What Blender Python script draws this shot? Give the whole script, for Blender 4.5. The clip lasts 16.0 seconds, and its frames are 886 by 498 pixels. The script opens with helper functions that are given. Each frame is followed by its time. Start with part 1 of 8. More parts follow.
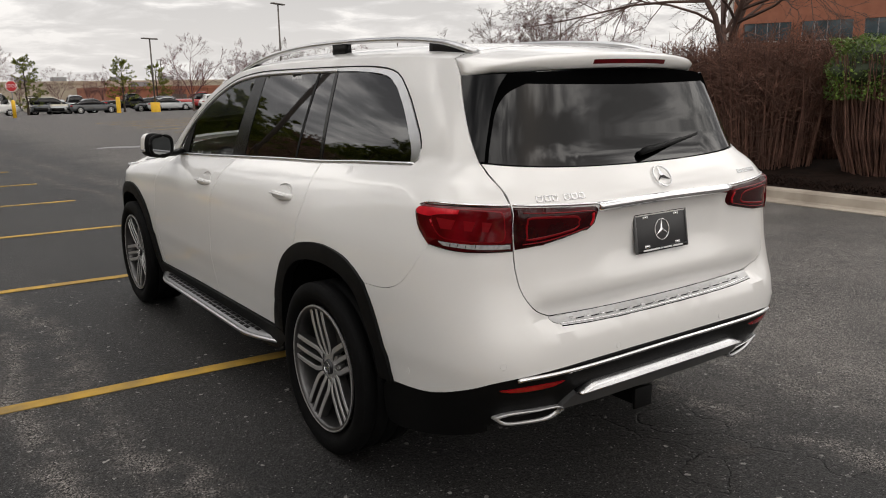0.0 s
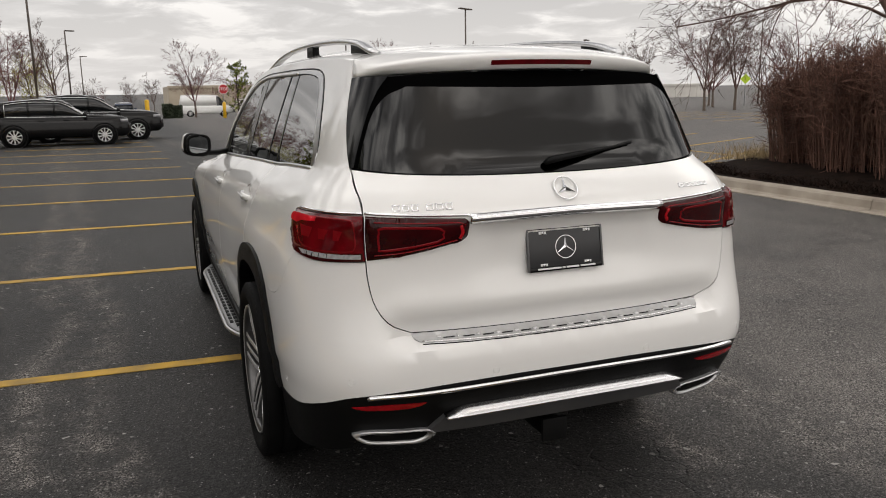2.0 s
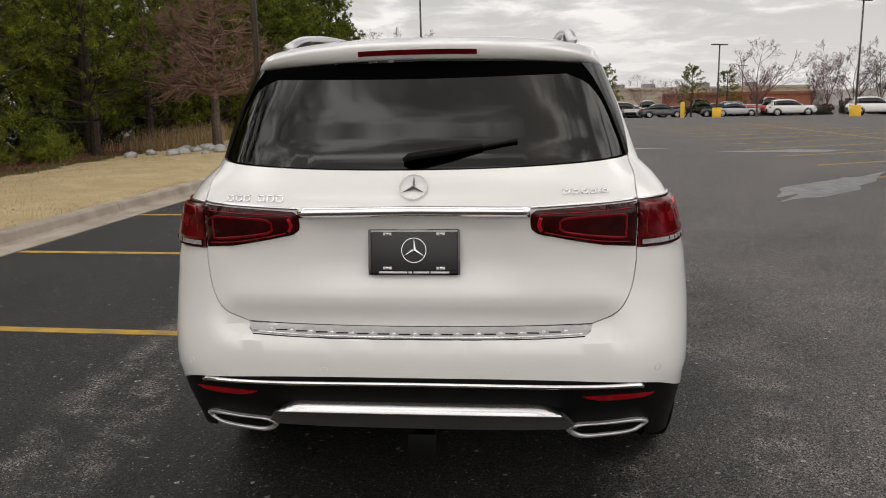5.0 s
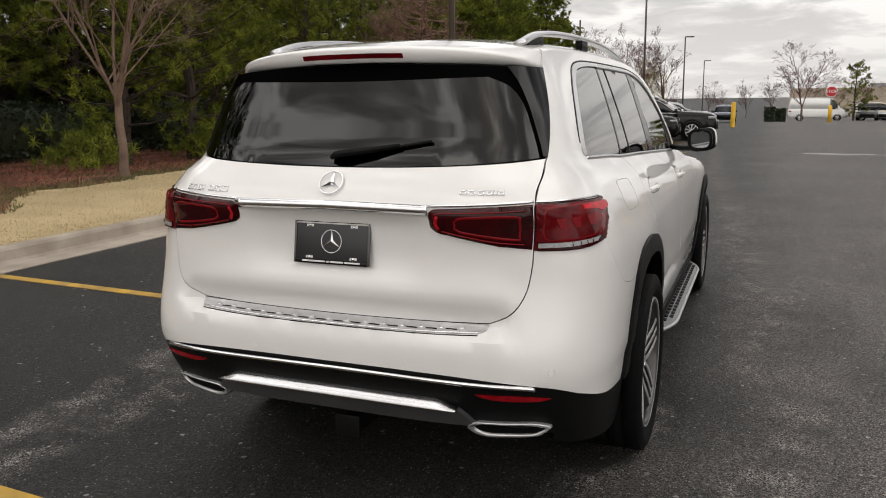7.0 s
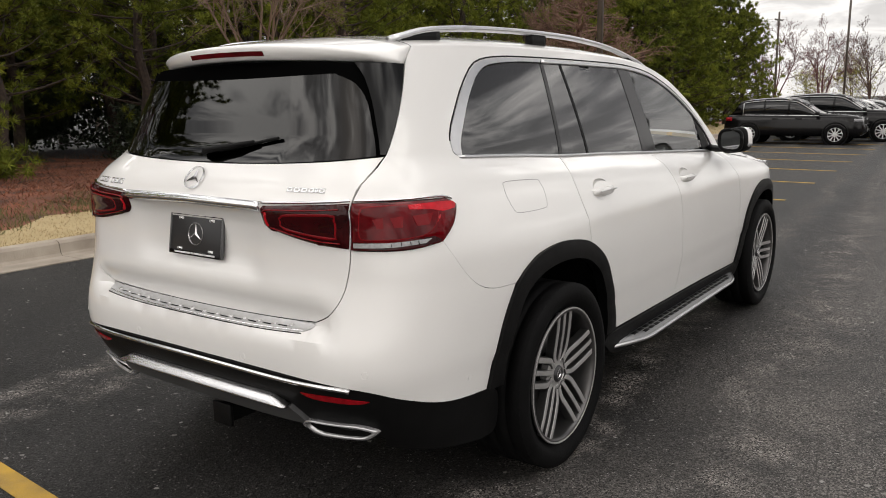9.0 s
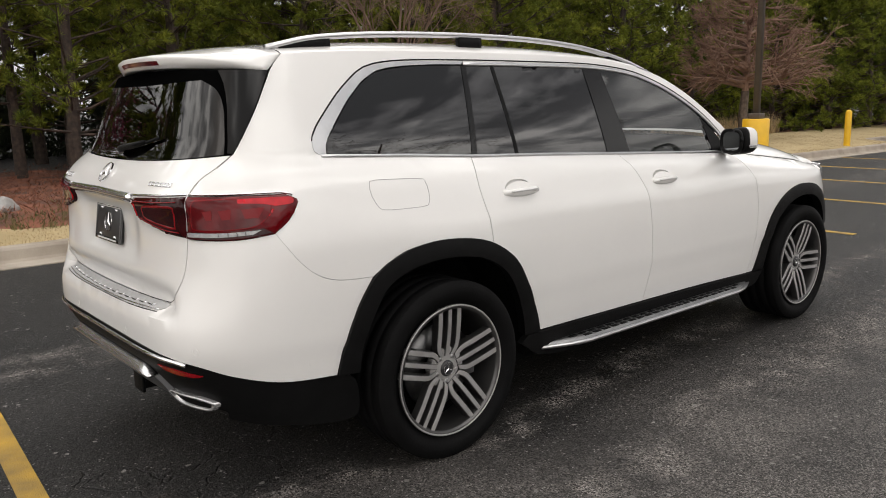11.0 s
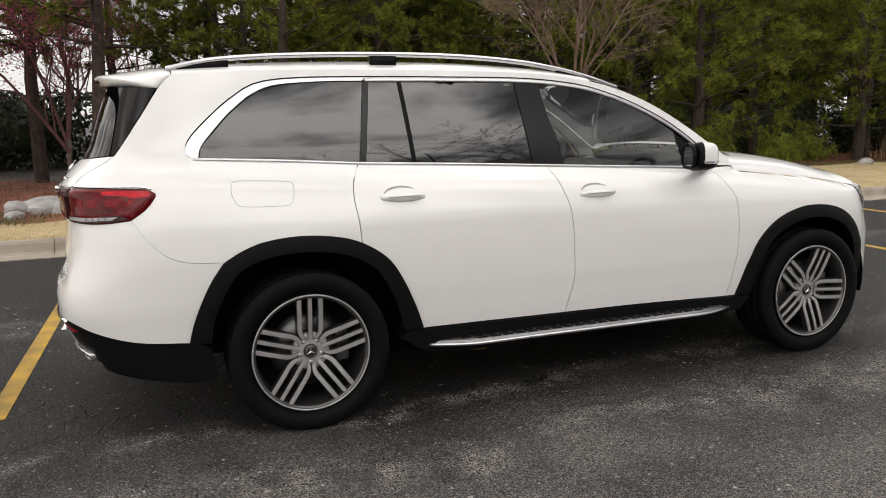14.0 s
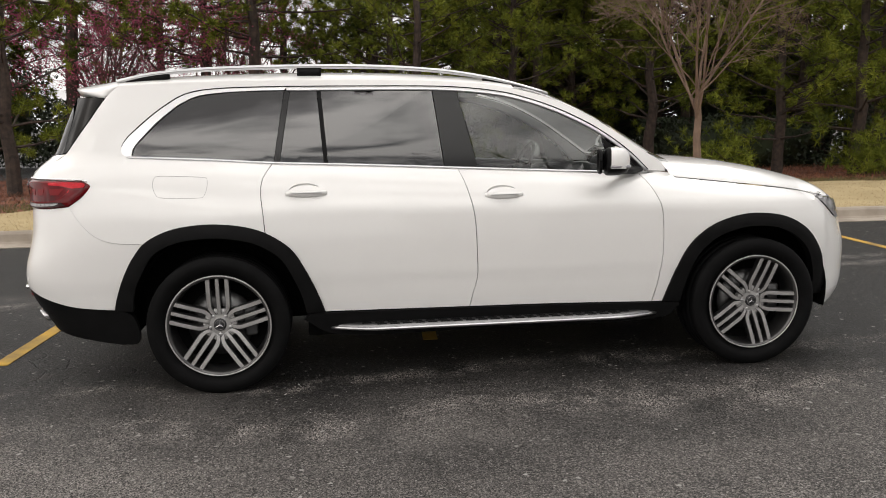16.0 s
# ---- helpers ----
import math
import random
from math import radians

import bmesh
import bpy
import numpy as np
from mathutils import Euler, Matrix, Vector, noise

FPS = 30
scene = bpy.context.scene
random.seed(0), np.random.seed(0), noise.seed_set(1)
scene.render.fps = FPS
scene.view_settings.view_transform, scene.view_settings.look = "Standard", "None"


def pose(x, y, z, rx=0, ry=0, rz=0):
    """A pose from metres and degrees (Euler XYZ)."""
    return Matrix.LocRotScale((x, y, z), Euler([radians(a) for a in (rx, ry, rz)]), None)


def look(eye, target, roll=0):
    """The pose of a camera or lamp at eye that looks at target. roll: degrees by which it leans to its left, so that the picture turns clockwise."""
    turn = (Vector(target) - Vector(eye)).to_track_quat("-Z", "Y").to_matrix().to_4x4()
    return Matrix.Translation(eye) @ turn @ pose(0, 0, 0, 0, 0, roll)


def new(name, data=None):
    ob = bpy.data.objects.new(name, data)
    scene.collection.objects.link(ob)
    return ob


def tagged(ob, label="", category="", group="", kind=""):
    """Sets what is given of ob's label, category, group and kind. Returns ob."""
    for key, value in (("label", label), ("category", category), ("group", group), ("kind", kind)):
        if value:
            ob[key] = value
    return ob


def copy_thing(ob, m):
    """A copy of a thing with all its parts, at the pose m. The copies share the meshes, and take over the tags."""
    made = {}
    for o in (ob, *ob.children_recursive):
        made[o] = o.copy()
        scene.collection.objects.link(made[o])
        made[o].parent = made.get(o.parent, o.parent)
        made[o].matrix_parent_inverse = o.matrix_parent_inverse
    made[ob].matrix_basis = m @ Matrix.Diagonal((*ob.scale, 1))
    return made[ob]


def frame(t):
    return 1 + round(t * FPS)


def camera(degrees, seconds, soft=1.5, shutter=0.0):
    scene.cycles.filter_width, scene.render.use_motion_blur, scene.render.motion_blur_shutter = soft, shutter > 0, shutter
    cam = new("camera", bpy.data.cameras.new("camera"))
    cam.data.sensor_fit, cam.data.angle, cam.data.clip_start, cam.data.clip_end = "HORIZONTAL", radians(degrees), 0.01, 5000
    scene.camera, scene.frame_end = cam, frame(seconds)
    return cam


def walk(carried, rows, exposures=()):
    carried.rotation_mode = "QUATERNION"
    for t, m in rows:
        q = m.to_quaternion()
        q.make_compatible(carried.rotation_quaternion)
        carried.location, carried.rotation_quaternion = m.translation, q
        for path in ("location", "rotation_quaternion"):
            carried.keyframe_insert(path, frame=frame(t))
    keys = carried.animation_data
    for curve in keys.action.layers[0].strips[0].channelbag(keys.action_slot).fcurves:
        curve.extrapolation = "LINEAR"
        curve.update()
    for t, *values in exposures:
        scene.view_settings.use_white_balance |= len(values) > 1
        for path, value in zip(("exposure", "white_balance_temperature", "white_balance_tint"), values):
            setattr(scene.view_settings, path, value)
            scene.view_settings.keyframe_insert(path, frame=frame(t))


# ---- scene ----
cam = camera(58.86, 16.0, soft=1.0)
PATH = [
    (0, (-2.415, -3.006, 1.616), (-1.293, -1.404, 1.200), -0.89),
    (0.5, (-2.163, -3.133, 1.614), (-1.131, -1.470, 1.200), -0.98),
    (1, (-1.908, -3.244, 1.609), (-0.972, -1.524, 1.199), -0.97),
    (1.5, (-1.651, -3.339, 1.602), (-0.822, -1.564, 1.197), -1.01),
    (2, (-1.383, -3.412, 1.597), (-0.675, -1.585, 1.196), -0.85),
    (2.5, (-1.117, -3.467, 1.597), (-0.541, -1.594, 1.197), -1.02),
    (3, (-0.842, -3.507, 1.586), (-0.412, -1.594, 1.189), -1.04),
    (3.5, (-0.547, -3.534, 1.579), (-0.273, -1.593, 1.184), -1.23),
    (4, (-0.260, -3.540, 1.548), (-0.138, -1.581, 1.166), -1.18),
    (4.5, (0.051, -3.529, 1.530), (0.009, -1.565, 1.154), -1.43),
    (4.7, (0.175, -3.539, 1.530), (0.068, -1.577, 1.155), -1.34),
    (6.8, (1.279, -3.439, 1.547), (0.586, -1.602, 1.163), -0.71),
    (7, (1.388, -3.406, 1.529), (0.644, -1.588, 1.156), -0.71),
    (7.5, (1.625, -3.293, 1.522), (0.773, -1.522, 1.151), -0.87),
    (8, (1.877, -3.149, 1.519), (0.919, -1.433, 1.149), -0.84),
    (8.5, (2.128, -2.988, 1.517), (1.072, -1.330, 1.146), -0.90),
    (9, (2.380, -2.805, 1.509), (1.230, -1.211, 1.138), -0.86),
    (9.5, (2.627, -2.623, 1.495), (1.389, -1.094, 1.133), -0.64),
    (9.7, (2.731, -2.547, 1.493), (1.455, -1.050, 1.132), -0.61),
    (11.8, (3.730, -1.791, 1.504), (2.124, -0.653, 1.151), -1.19),
    (12, (3.808, -1.716, 1.487), (2.179, -0.608, 1.140), -0.97),
    (12.5, (4.013, -1.511, 1.481), (2.325, -0.494, 1.141), -0.82),
    (13, (4.204, -1.287, 1.486), (2.461, -0.367, 1.148), -0.91),
    (13.5, (4.384, -1.026, 1.480), (2.590, -0.206, 1.147), -0.90),
    (14, (4.563, -0.743, 1.483), (2.729, -0.017, 1.152), -0.89),
    (14.5, (4.754, -0.429, 1.487), (2.883, 0.194, 1.157), -0.87),
    (15, (4.949, -0.098, 1.494), (3.045, 0.417, 1.164), -0.76),
    (15.5, (5.141, 0.277, 1.484), (3.206, 0.668, 1.161), -0.88),
    (16, (5.307, 0.672, 1.469), (3.349, 0.933, 1.154), -0.79),
]
walk(cam, [(t, look(eye, target, roll)) for t, eye, target, roll in PATH],
     [(0, 0.44, 6850, 11), (4.5, 0.33, 6850, 11), (7, 0.44, 6850, 11), (9, 0.57, 6850, 11), (12, 0.68, 6850, 11), (16, 0.70, 6850, 11)])

# ---- light ----
world = bpy.data.worlds.new("overcast_sky")
scene.world = world
world.use_nodes = True
SUN_DIR = Vector((0.22, -0.66, 0.72)).normalized()


def build_sky():
    nt = world.node_tree
    nt.nodes.clear()
    N, L = nt.nodes.new, nt.links.new
    out, bg = N("ShaderNodeOutputWorld"), N("ShaderNodeBackground")
    sky = N("ShaderNodeTexSky")
    sky.sky_type, sky.sun_disc = "NISHITA", False
    sky.sun_elevation, sky.sun_rotation = math.asin(SUN_DIR.z), math.atan2(SUN_DIR.x, SUN_DIR.y)
    sky.dust_density = 4.0
    tc, sep = N("ShaderNodeTexCoord"), N("ShaderNodeSeparateXYZ")
    L(tc.outputs["Generated"], sep.inputs[0])
    # a flat cloud deck seen from below
    hz = N("ShaderNodeMath"); hz.operation = "MAXIMUM"; hz.inputs[1].default_value = 0.0
    L(sep.outputs[2], hz.inputs[0])
    ad = N("ShaderNodeMath"); ad.operation = "ADD"; ad.inputs[1].default_value = 0.16
    L(hz.outputs[0], ad.inputs[0])
    dx, dy = N("ShaderNodeMath"), N("ShaderNodeMath")
    for d, i in ((dx, 0), (dy, 1)):
        d.operation = "DIVIDE"
        L(sep.outputs[i], d.inputs[0]); L(ad.outputs[0], d.inputs[1])
    cmb = N("ShaderNodeCombineXYZ")
    L(dx.outputs[0], cmb.inputs[0]); L(dy.outputs[0], cmb.inputs[1])
    n1, n2 = N("ShaderNodeTexNoise"), N("ShaderNodeTexNoise")
    n1.inputs["Scale"].default_value, n1.inputs["Detail"].default_value, n1.inputs["Roughness"].default_value = 3.1, 8, 0.56
    n1.inputs["Distortion"].default_value = 0.35
    n2.inputs["Scale"].default_value, n2.inputs["Detail"].default_value = 0.7, 3
    drift = N("ShaderNodeVectorMath"); drift.operation = "ADD"; drift.inputs[1].default_value = (6.2, 0.7, 0.0)
    L(cmb.outputs[0], drift.inputs[0])
    L(drift.outputs[0], n1.inputs["Vector"]); L(drift.outputs[0], n2.inputs["Vector"])
    sm = N("ShaderNodeMath"); sm.operation = "ADD"
    L(n1.outputs[0], sm.inputs[0]); L(n2.outputs[0], sm.inputs[1])
    ramp = N("ShaderNodeValToRGB")
    e = ramp.color_ramp.elements
    e[0].position, e[0].color = 0.455, (0.12, 0.123, 0.13, 1)
    e[1].position, e[1].color = 0.565, (1.12, 1.12, 1.11, 1)
    m = ramp.color_ramp.elements.new(0.502); m.color = (0.36, 0.365, 0.38, 1)
    hf = N("ShaderNodeMath"); hf.operation = "MULTIPLY"; hf.inputs[1].default_value = 0.5
    L(sm.outputs[0], hf.inputs[0]); L(hf.outputs[0], ramp.inputs[0])
    # paler towards the horizon
    hr = N("ShaderNodeMapRange"); hr.inputs["From Min"].default_value, hr.inputs["From Max"].default_value = 0.04, 0.44
    hr.inputs["To Min"].default_value, hr.inputs["To Max"].default_value = 0.86, 0.0
    L(hz.outputs[0], hr.inputs["Value"])
    mx = N("ShaderNodeMix"); mx.data_type = "RGBA"
    mx.inputs[7].default_value = (0.63, 0.628, 0.635, 1)
    # an overcast deck is brighter overhead than at the horizon
    zen = N("ShaderNodeMapRange"); zen.inputs["From Min"].default_value, zen.inputs["From Max"].default_value = 0.08, 0.75
    zen.inputs["To Min"].default_value, zen.inputs["To Max"].default_value = 0.98, 2.0
    L(hz.outputs[0], zen.inputs["Value"])
    up = N("ShaderNodeVectorMath"); up.operation = "SCALE"
    L(ramp.outputs[0], up.inputs[0]); L(zen.outputs[0], up.inputs["Scale"])
    L(hr.outputs[0], mx.inputs[0]); L(up.outputs[0], mx.inputs[6])
    # the grey deck hides nearly all of the blue
    sc = N("ShaderNodeMix"); sc.data_type = "RGBA"; sc.blend_type = "MULTIPLY"; sc.inputs[0].default_value = 1.0
    sc.inputs[7].default_value = (0.10, 0.10, 0.10, 1)
    L(sky.outputs[0], sc.inputs[6])
    fin = N("ShaderNodeMix"); fin.data_type = "RGBA"; fin.inputs[0].default_value = 0.93
    L(sc.outputs[2], fin.inputs[6]); L(mx.outputs[2], fin.inputs[7])
    L(fin.outputs[2], bg.inputs[0])
    bg.inputs[1].default_value = 1.0
    L(bg.outputs[0], out.inputs[0])


build_sky()
sun_data = bpy.data.lights.new("sun", "SUN")
sun_data.energy, sun_data.angle, sun_data.color = 0.62, radians(110), (1.0, 0.97, 0.93)
sun = new("sun", sun_data)
sun.matrix_basis = look(SUN_DIR * 50, (0, 0, 0))

# ---- materials ----


def mat(name, color, rough=0.5, metal=0.0, coat=0.0, spec=0.5, vary=0.0, scale=8.0, bump=0.0, bscale=60.0, color2=None, island=0.0, rvar=0.0):
    m = bpy.data.materials.new(name)
    m.use_nodes = True
    nt = m.node_tree
    b = nt.nodes["Principled BSDF"]
    N, L = nt.nodes.new, nt.links.new
    b.inputs["Base Color"].default_value = (*color, 1)
    b.inputs["Roughness"].default_value = rough
    b.inputs["Metallic"].default_value = metal
    b.inputs["Specular IOR Level"].default_value = spec
    b.inputs["Coat Weight"].default_value = coat
    b.inputs["Coat Roughness"].default_value = 0.03
    tc = N("ShaderNodeTexCoord")
    if vary or color2 or rvar:
        n = N("ShaderNodeTexNoise")
        n.inputs["Scale"].default_value, n.inputs["Detail"].default_value = scale, 6
        L(tc.outputs["Object"], n.inputs["Vector"])
        mx = N("ShaderNodeMix"); mx.data_type = "RGBA"
        lo = color2 or tuple(c * (1 - vary) for c in color)
        hi = color if color2 else tuple(min(1, c * (1 + vary)) for c in color)
        mx.inputs[6].default_value, mx.inputs[7].default_value = (*lo, 1), (*hi, 1)
        mr = N("ShaderNodeMapRange"); mr.inputs["From Min"].default_value, mr.inputs["From Max"].default_value = 0.32, 0.68
        L(n.outputs[0], mr.inputs["Value"]); L(mr.outputs[0], mx.inputs[0])
        last = mx.outputs[2]
        if island:
            g = N("ShaderNodeNewGeometry")
            hs = N("ShaderNodeHueSaturation")
            m2 = N("ShaderNodeMapRange"); m2.inputs["To Min"].default_value, m2.inputs["To Max"].default_value = 1 - island, 1 + island
            L(g.outputs["Random Per Island"], m2.inputs["Value"]); L(m2.outputs[0], hs.inputs["Value"]); L(last, hs.inputs["Color"])
            last = hs.outputs[0]
        L(last, b.inputs["Base Color"])
        if rvar:
            m3 = N("ShaderNodeMapRange"); m3.inputs["To Min"].default_value, m3.inputs["To Max"].default_value = rough - rvar, rough + rvar
            L(n.outputs[0], m3.inputs["Value"]); L(m3.outputs[0], b.inputs["Roughness"])
    if bump:
        n2 = N("ShaderNodeTexNoise")
        n2.inputs["Scale"].default_value, n2.inputs["Detail"].default_value = bscale, 4
        L(tc.outputs["Object"], n2.inputs["Vector"])
        bp = N("ShaderNodeBump")
        bp.inputs["Strength"].default_value, bp.inputs["Distance"].default_value = bump, 0.01
        L(n2.outputs[0], bp.inputs["Height"]); L(bp.outputs[0], b.inputs["Normal"])
    return m


def glass(name, tint, gloss=1.0, ior=1.55):
    """A pane: clear or tinted, with a mirror-like surface."""
    m = bpy.data.materials.new(name)
    m.use_nodes = True
    nt = m.node_tree
    nt.nodes.clear()
    N, L = nt.nodes.new, nt.links.new
    out, mix, tr, gl, fr = N("ShaderNodeOutputMaterial"), N("ShaderNodeMixShader"), N("ShaderNodeBsdfTransparent"), N("ShaderNodeBsdfGlossy"), N("ShaderNodeFresnel")
    tr.inputs[0].default_value = (*tint, 1)
    gl.inputs["Roughness"].default_value = 0.015
    gl.inputs["Color"].default_value = (gloss, gloss, gloss, 1)
    fr.inputs[0].default_value = ior
    L(fr.outputs[0], mix.inputs[0]); L(tr.outputs[0], mix.inputs[1]); L(gl.outputs[0], mix.inputs[2]); L(mix.outputs[0], out.inputs[0])
    return m


M_PAINT = mat("white_paint", (0.76, 0.75, 0.735), 0.32, coat=1.0, vary=0.012, scale=3)
M_BLACKPL = mat("black_plastic", (0.0045, 0.0045, 0.0047), 0.5, spec=0.12, vary=0.2, scale=14, bump=0.12, bscale=400)
M_GLOSSBLK = mat("gloss_black", (0.003, 0.003, 0.0033), 0.1, spec=0.25)
# black frit border, its colour also holding the shade under the spoiler
M_FRIT = mat("shaded_frit_black", (0.002, 0.002, 0.0021), 0.6, spec=0.0, vary=0.1)
M_CHROME = mat("chrome", (0.82, 0.82, 0.83), 0.09, metal=1.0, vary=0.04, scale=12)
M_SATIN = mat("satin_silver", (0.62, 0.62, 0.63), 0.28, metal=1.0, vary=0.05, scale=20)
M_RIM = mat("rim_grey", (0.43, 0.425, 0.42), 0.32, metal=0.5, vary=0.1)
M_BARREL = mat("rim_barrel", (0.10, 0.098, 0.098), 0.32, metal=0.8, vary=0.1)
M_RIMEDGE = mat("rim_edge", (0.15, 0.148, 0.148), 0.3, metal=0.9, vary=0.06, scale=30)
M_RIMFACE = mat("machined_rim", (0.72, 0.72, 0.73), 0.3, metal=1.0, vary=0.06, scale=30)
M_TYRE = mat("tyre_rubber", (0.0038, 0.0038, 0.004), 0.7, spec=0.1, vary=0.25, scale=12, bump=0.15, bscale=120)
# near black for wheel liners, and for shade painted into hollows
M_SHADEBLK = mat("shade_black", (0.003, 0.003, 0.003), 0.9, spec=0.1, vary=0.2)
M_SHELL = mat("inner_shell", (0.02, 0.02, 0.02), 0.8, vary=0.2)
M_RED = mat("red_lens", (0.48, 0.007, 0.016), 0.2, coat=0.10, spec=0.2, color2=(0.16, 0.003, 0.007), scale=16)
M_REDBRIGHT = mat("bright_red_reflector", (0.62, 0.010, 0.022), 0.22, coat=0.12, spec=0.2, color2=(0.40, 0.006, 0.014), scale=22)
M_REDLENS = mat("wine_red_lens", (0.13, 0.002, 0.005), 0.1, coat=0.14, spec=0.22, color2=(0.05, 0.001, 0.002), scale=11)
M_REDHOT = mat("bright_red_band", (0.42, 0.006, 0.012), 0.25, coat=0.1, spec=0.2)
M_REDRING = mat("deep_red_ring", (0.17, 0.003, 0.006), 0.25, coat=0.1, spec=0.2)
M_REFLECT = mat("red_bumper_reflector", (0.24, 0.004, 0.008), 0.2, coat=0.2, spec=0.25, vary=0.2, scale=40)
M_REDDARK = mat("dark_red_lens", (0.045, 0.001, 0.002), 0.08, coat=0.14, spec=0.22, color2=(0.012, 0.0006, 0.001), scale=9)
M_CLEAR = mat("clear_lens", (0.30, 0.30, 0.315), 0.12, coat=0.5)
M_STRIP = mat("clear_strip_lens", (0.30, 0.30, 0.305), 0.14, coat=0.25, vary=0.25, scale=90)
M_HEADLAMP = mat("headlamp_depth", (0.1, 0.1, 0.105), 0.1, coat=1.0, color2=(0.5, 0.5, 0.51), scale=14)
M_FAINT = mat("faint_shut_line", (0.28, 0.275, 0.27), 0.6)
M_BOARD = mat("board_aluminium", (0.26, 0.26, 0.263), 0.40, metal=1.0, vary=0.08, scale=20)
M_GLASSDARK = glass("privacy_glass", (0.05, 0.05, 0.052), 1.0, 1.8)
M_GLASS = glass("clear_glass", (0.42, 0.445, 0.435), 1.0, 1.62)
M_PILLAR = mat("pillar_black", (0.006, 0.006, 0.0065), 0.2, spec=0.3, vary=0.1)
M_BAR = mat("bright_satin_bar", (0.62, 0.62, 0.63), 0.22, metal=1.0, vary=0.04, scale=16)
M_BOARDPLATE = mat("brushed_plate", (0.55, 0.55, 0.55), 0.38, metal=0.75, vary=0.08, scale=30)
M_SKID = mat("skid_grey", (0.11, 0.11, 0.112), 0.35, metal=0.5, vary=0.1)
M_PIPE = mat("pipe_chrome", (0.62, 0.62, 0.63), 0.26, metal=0.7, vary=0.05, scale=20)
M_HANDLE = mat("satin_handle_strip", (0.62, 0.62, 0.62), 0.3, metal=0.3, vary=0.04)
M_BADGE = mat("silver_badge", (0.75, 0.75, 0.76), 0.16, metal=1.0)
M_PLATE = mat("plate_black", (0.02, 0.02, 0.022), 0.35, vary=0.1)
M_INK = mat("pale_print", (0.7, 0.7, 0.7), 0.4)
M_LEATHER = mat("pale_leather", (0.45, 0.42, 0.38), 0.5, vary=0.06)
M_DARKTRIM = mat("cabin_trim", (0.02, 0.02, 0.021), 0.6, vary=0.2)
M_DISC = mat("brake_disc", (0.13, 0.13, 0.13), 0.35, metal=1.0, vary=0.15, scale=30)

# ---- helpers for meshes ----


def part(name, bm, material, parent=None, label="", smooth=True):
    me = bpy.data.meshes.new(name)
    bm.to_mesh(me)
    bm.free()
    for mtl in (material if isinstance(material, (list, tuple)) else (material,)):
        me.materials.append(mtl)
    if smooth:
        for p in me.polygons:
            p.use_smooth = True
    ob = new(name, me)
    if parent is not None:
        ob.parent = parent
    if label:
        ob["label"] = label
    return ob


def thing(name, label, category, group="", kind="", at=None):
    ob = new(name)
    if at is not None:
        ob.matrix_basis = at
    return tagged(ob, label, category, group, kind)


def add_box(bm, a, b, bevel=0.0, m=None):
    """A box from corner a to corner b, with rounded edges."""
    t = bmesh.new()
    bmesh.ops.create_cube(t, size=1)
    c = [(a[i] + b[i]) / 2 for i in range(3)]
    d = [abs(b[i] - a[i]) for i in range(3)]
    for v in t.verts:
        v.co = Vector([c[i] + v.co[i] * d[i] for i in range(3)])
    if bevel:
        bmesh.ops.bevel(t, geom=t.edges[:], offset=bevel, segments=2, profile=0.5, affect="EDGES")
    join(bm, t, m)


def join(bm, t, m=None):
    vs = [bm.verts.new(m @ v.co if m else v.co) for v in t.verts]
    for i, v in enumerate(t.verts):
        v.index = i
    for f in t.faces:
        nf = bm.faces.new([vs[v.index] for v in f.verts])
        nf.material_index = f.material_index
    t.free()


def add_tube(bm, pts, radii, seg=8, cap=True, flat=1.0):
    """A tube along points, its radius from point to point; flat squeezes it upright."""
    n = len(pts)
    pts = [Vector(p) for p in pts]
    if not isinstance(radii, (list, tuple)):
        radii = [radii] * n
    rings = []
    ref = None
    for i, p in enumerate(pts):
        d = (pts[min(i + 1, n - 1)] - pts[max(i - 1, 0)]).normalized()
        if ref is None:
            ref = Vector((0, 0, 1)) if abs(d.z) < 0.9 else Vector((1, 0, 0))
        u = d.cross(ref)
        u = u.normalized() if u.length > 1e-6 else d.orthogonal().normalized()
        v = u.cross(d).normalized()
        rings.append([bm.verts.new(p + radii[i] * (math.cos(2 * math.pi * k / seg) * u + flat * math.sin(2 * math.pi * k / seg) * v)) for k in range(seg)])
    for a, b in zip(rings, rings[1:]):
        for k in range(seg):
            bm.faces.new((a[k], a[(k + 1) % seg], b[(k + 1) % seg], b[k]))
    if cap:
        bm.faces.new(rings[0][::-1])
        bm.faces.new(rings[-1])


def add_lathe(bm, profile, seg=48, m=None, close=False):
    """Turns (radius, along) points round the local y axis."""
    m = m or Matrix()
    rings = [[bm.verts.new(m @ Vector((r * math.cos(2 * math.pi * k / seg), a, r * math.sin(2 * math.pi * k / seg)))) for k in range(seg)] for r, a in profile]
    if close:
        rings.append(rings[0])
    for a, b in zip(rings, rings[1:]):
        for k in range(seg):
            bm.faces.new((a[k], b[k], b[(k + 1) % seg], a[(k + 1) % seg]))


def add_loft(bm, sections, caps=True, closed=True):
    rings = [[bm.verts.new(p) for p in s] for s in sections]
    n = len(rings[0])
    for a, b in zip(rings, rings[1:]):
        for k in range(n if closed else n - 1):
            bm.faces.new((a[k], a[(k + 1) % n], b[(k + 1) % n], b[k]))
    if caps and closed:
        bm.faces.new(rings[0][::-1])
        bm.faces.new(rings[-1])


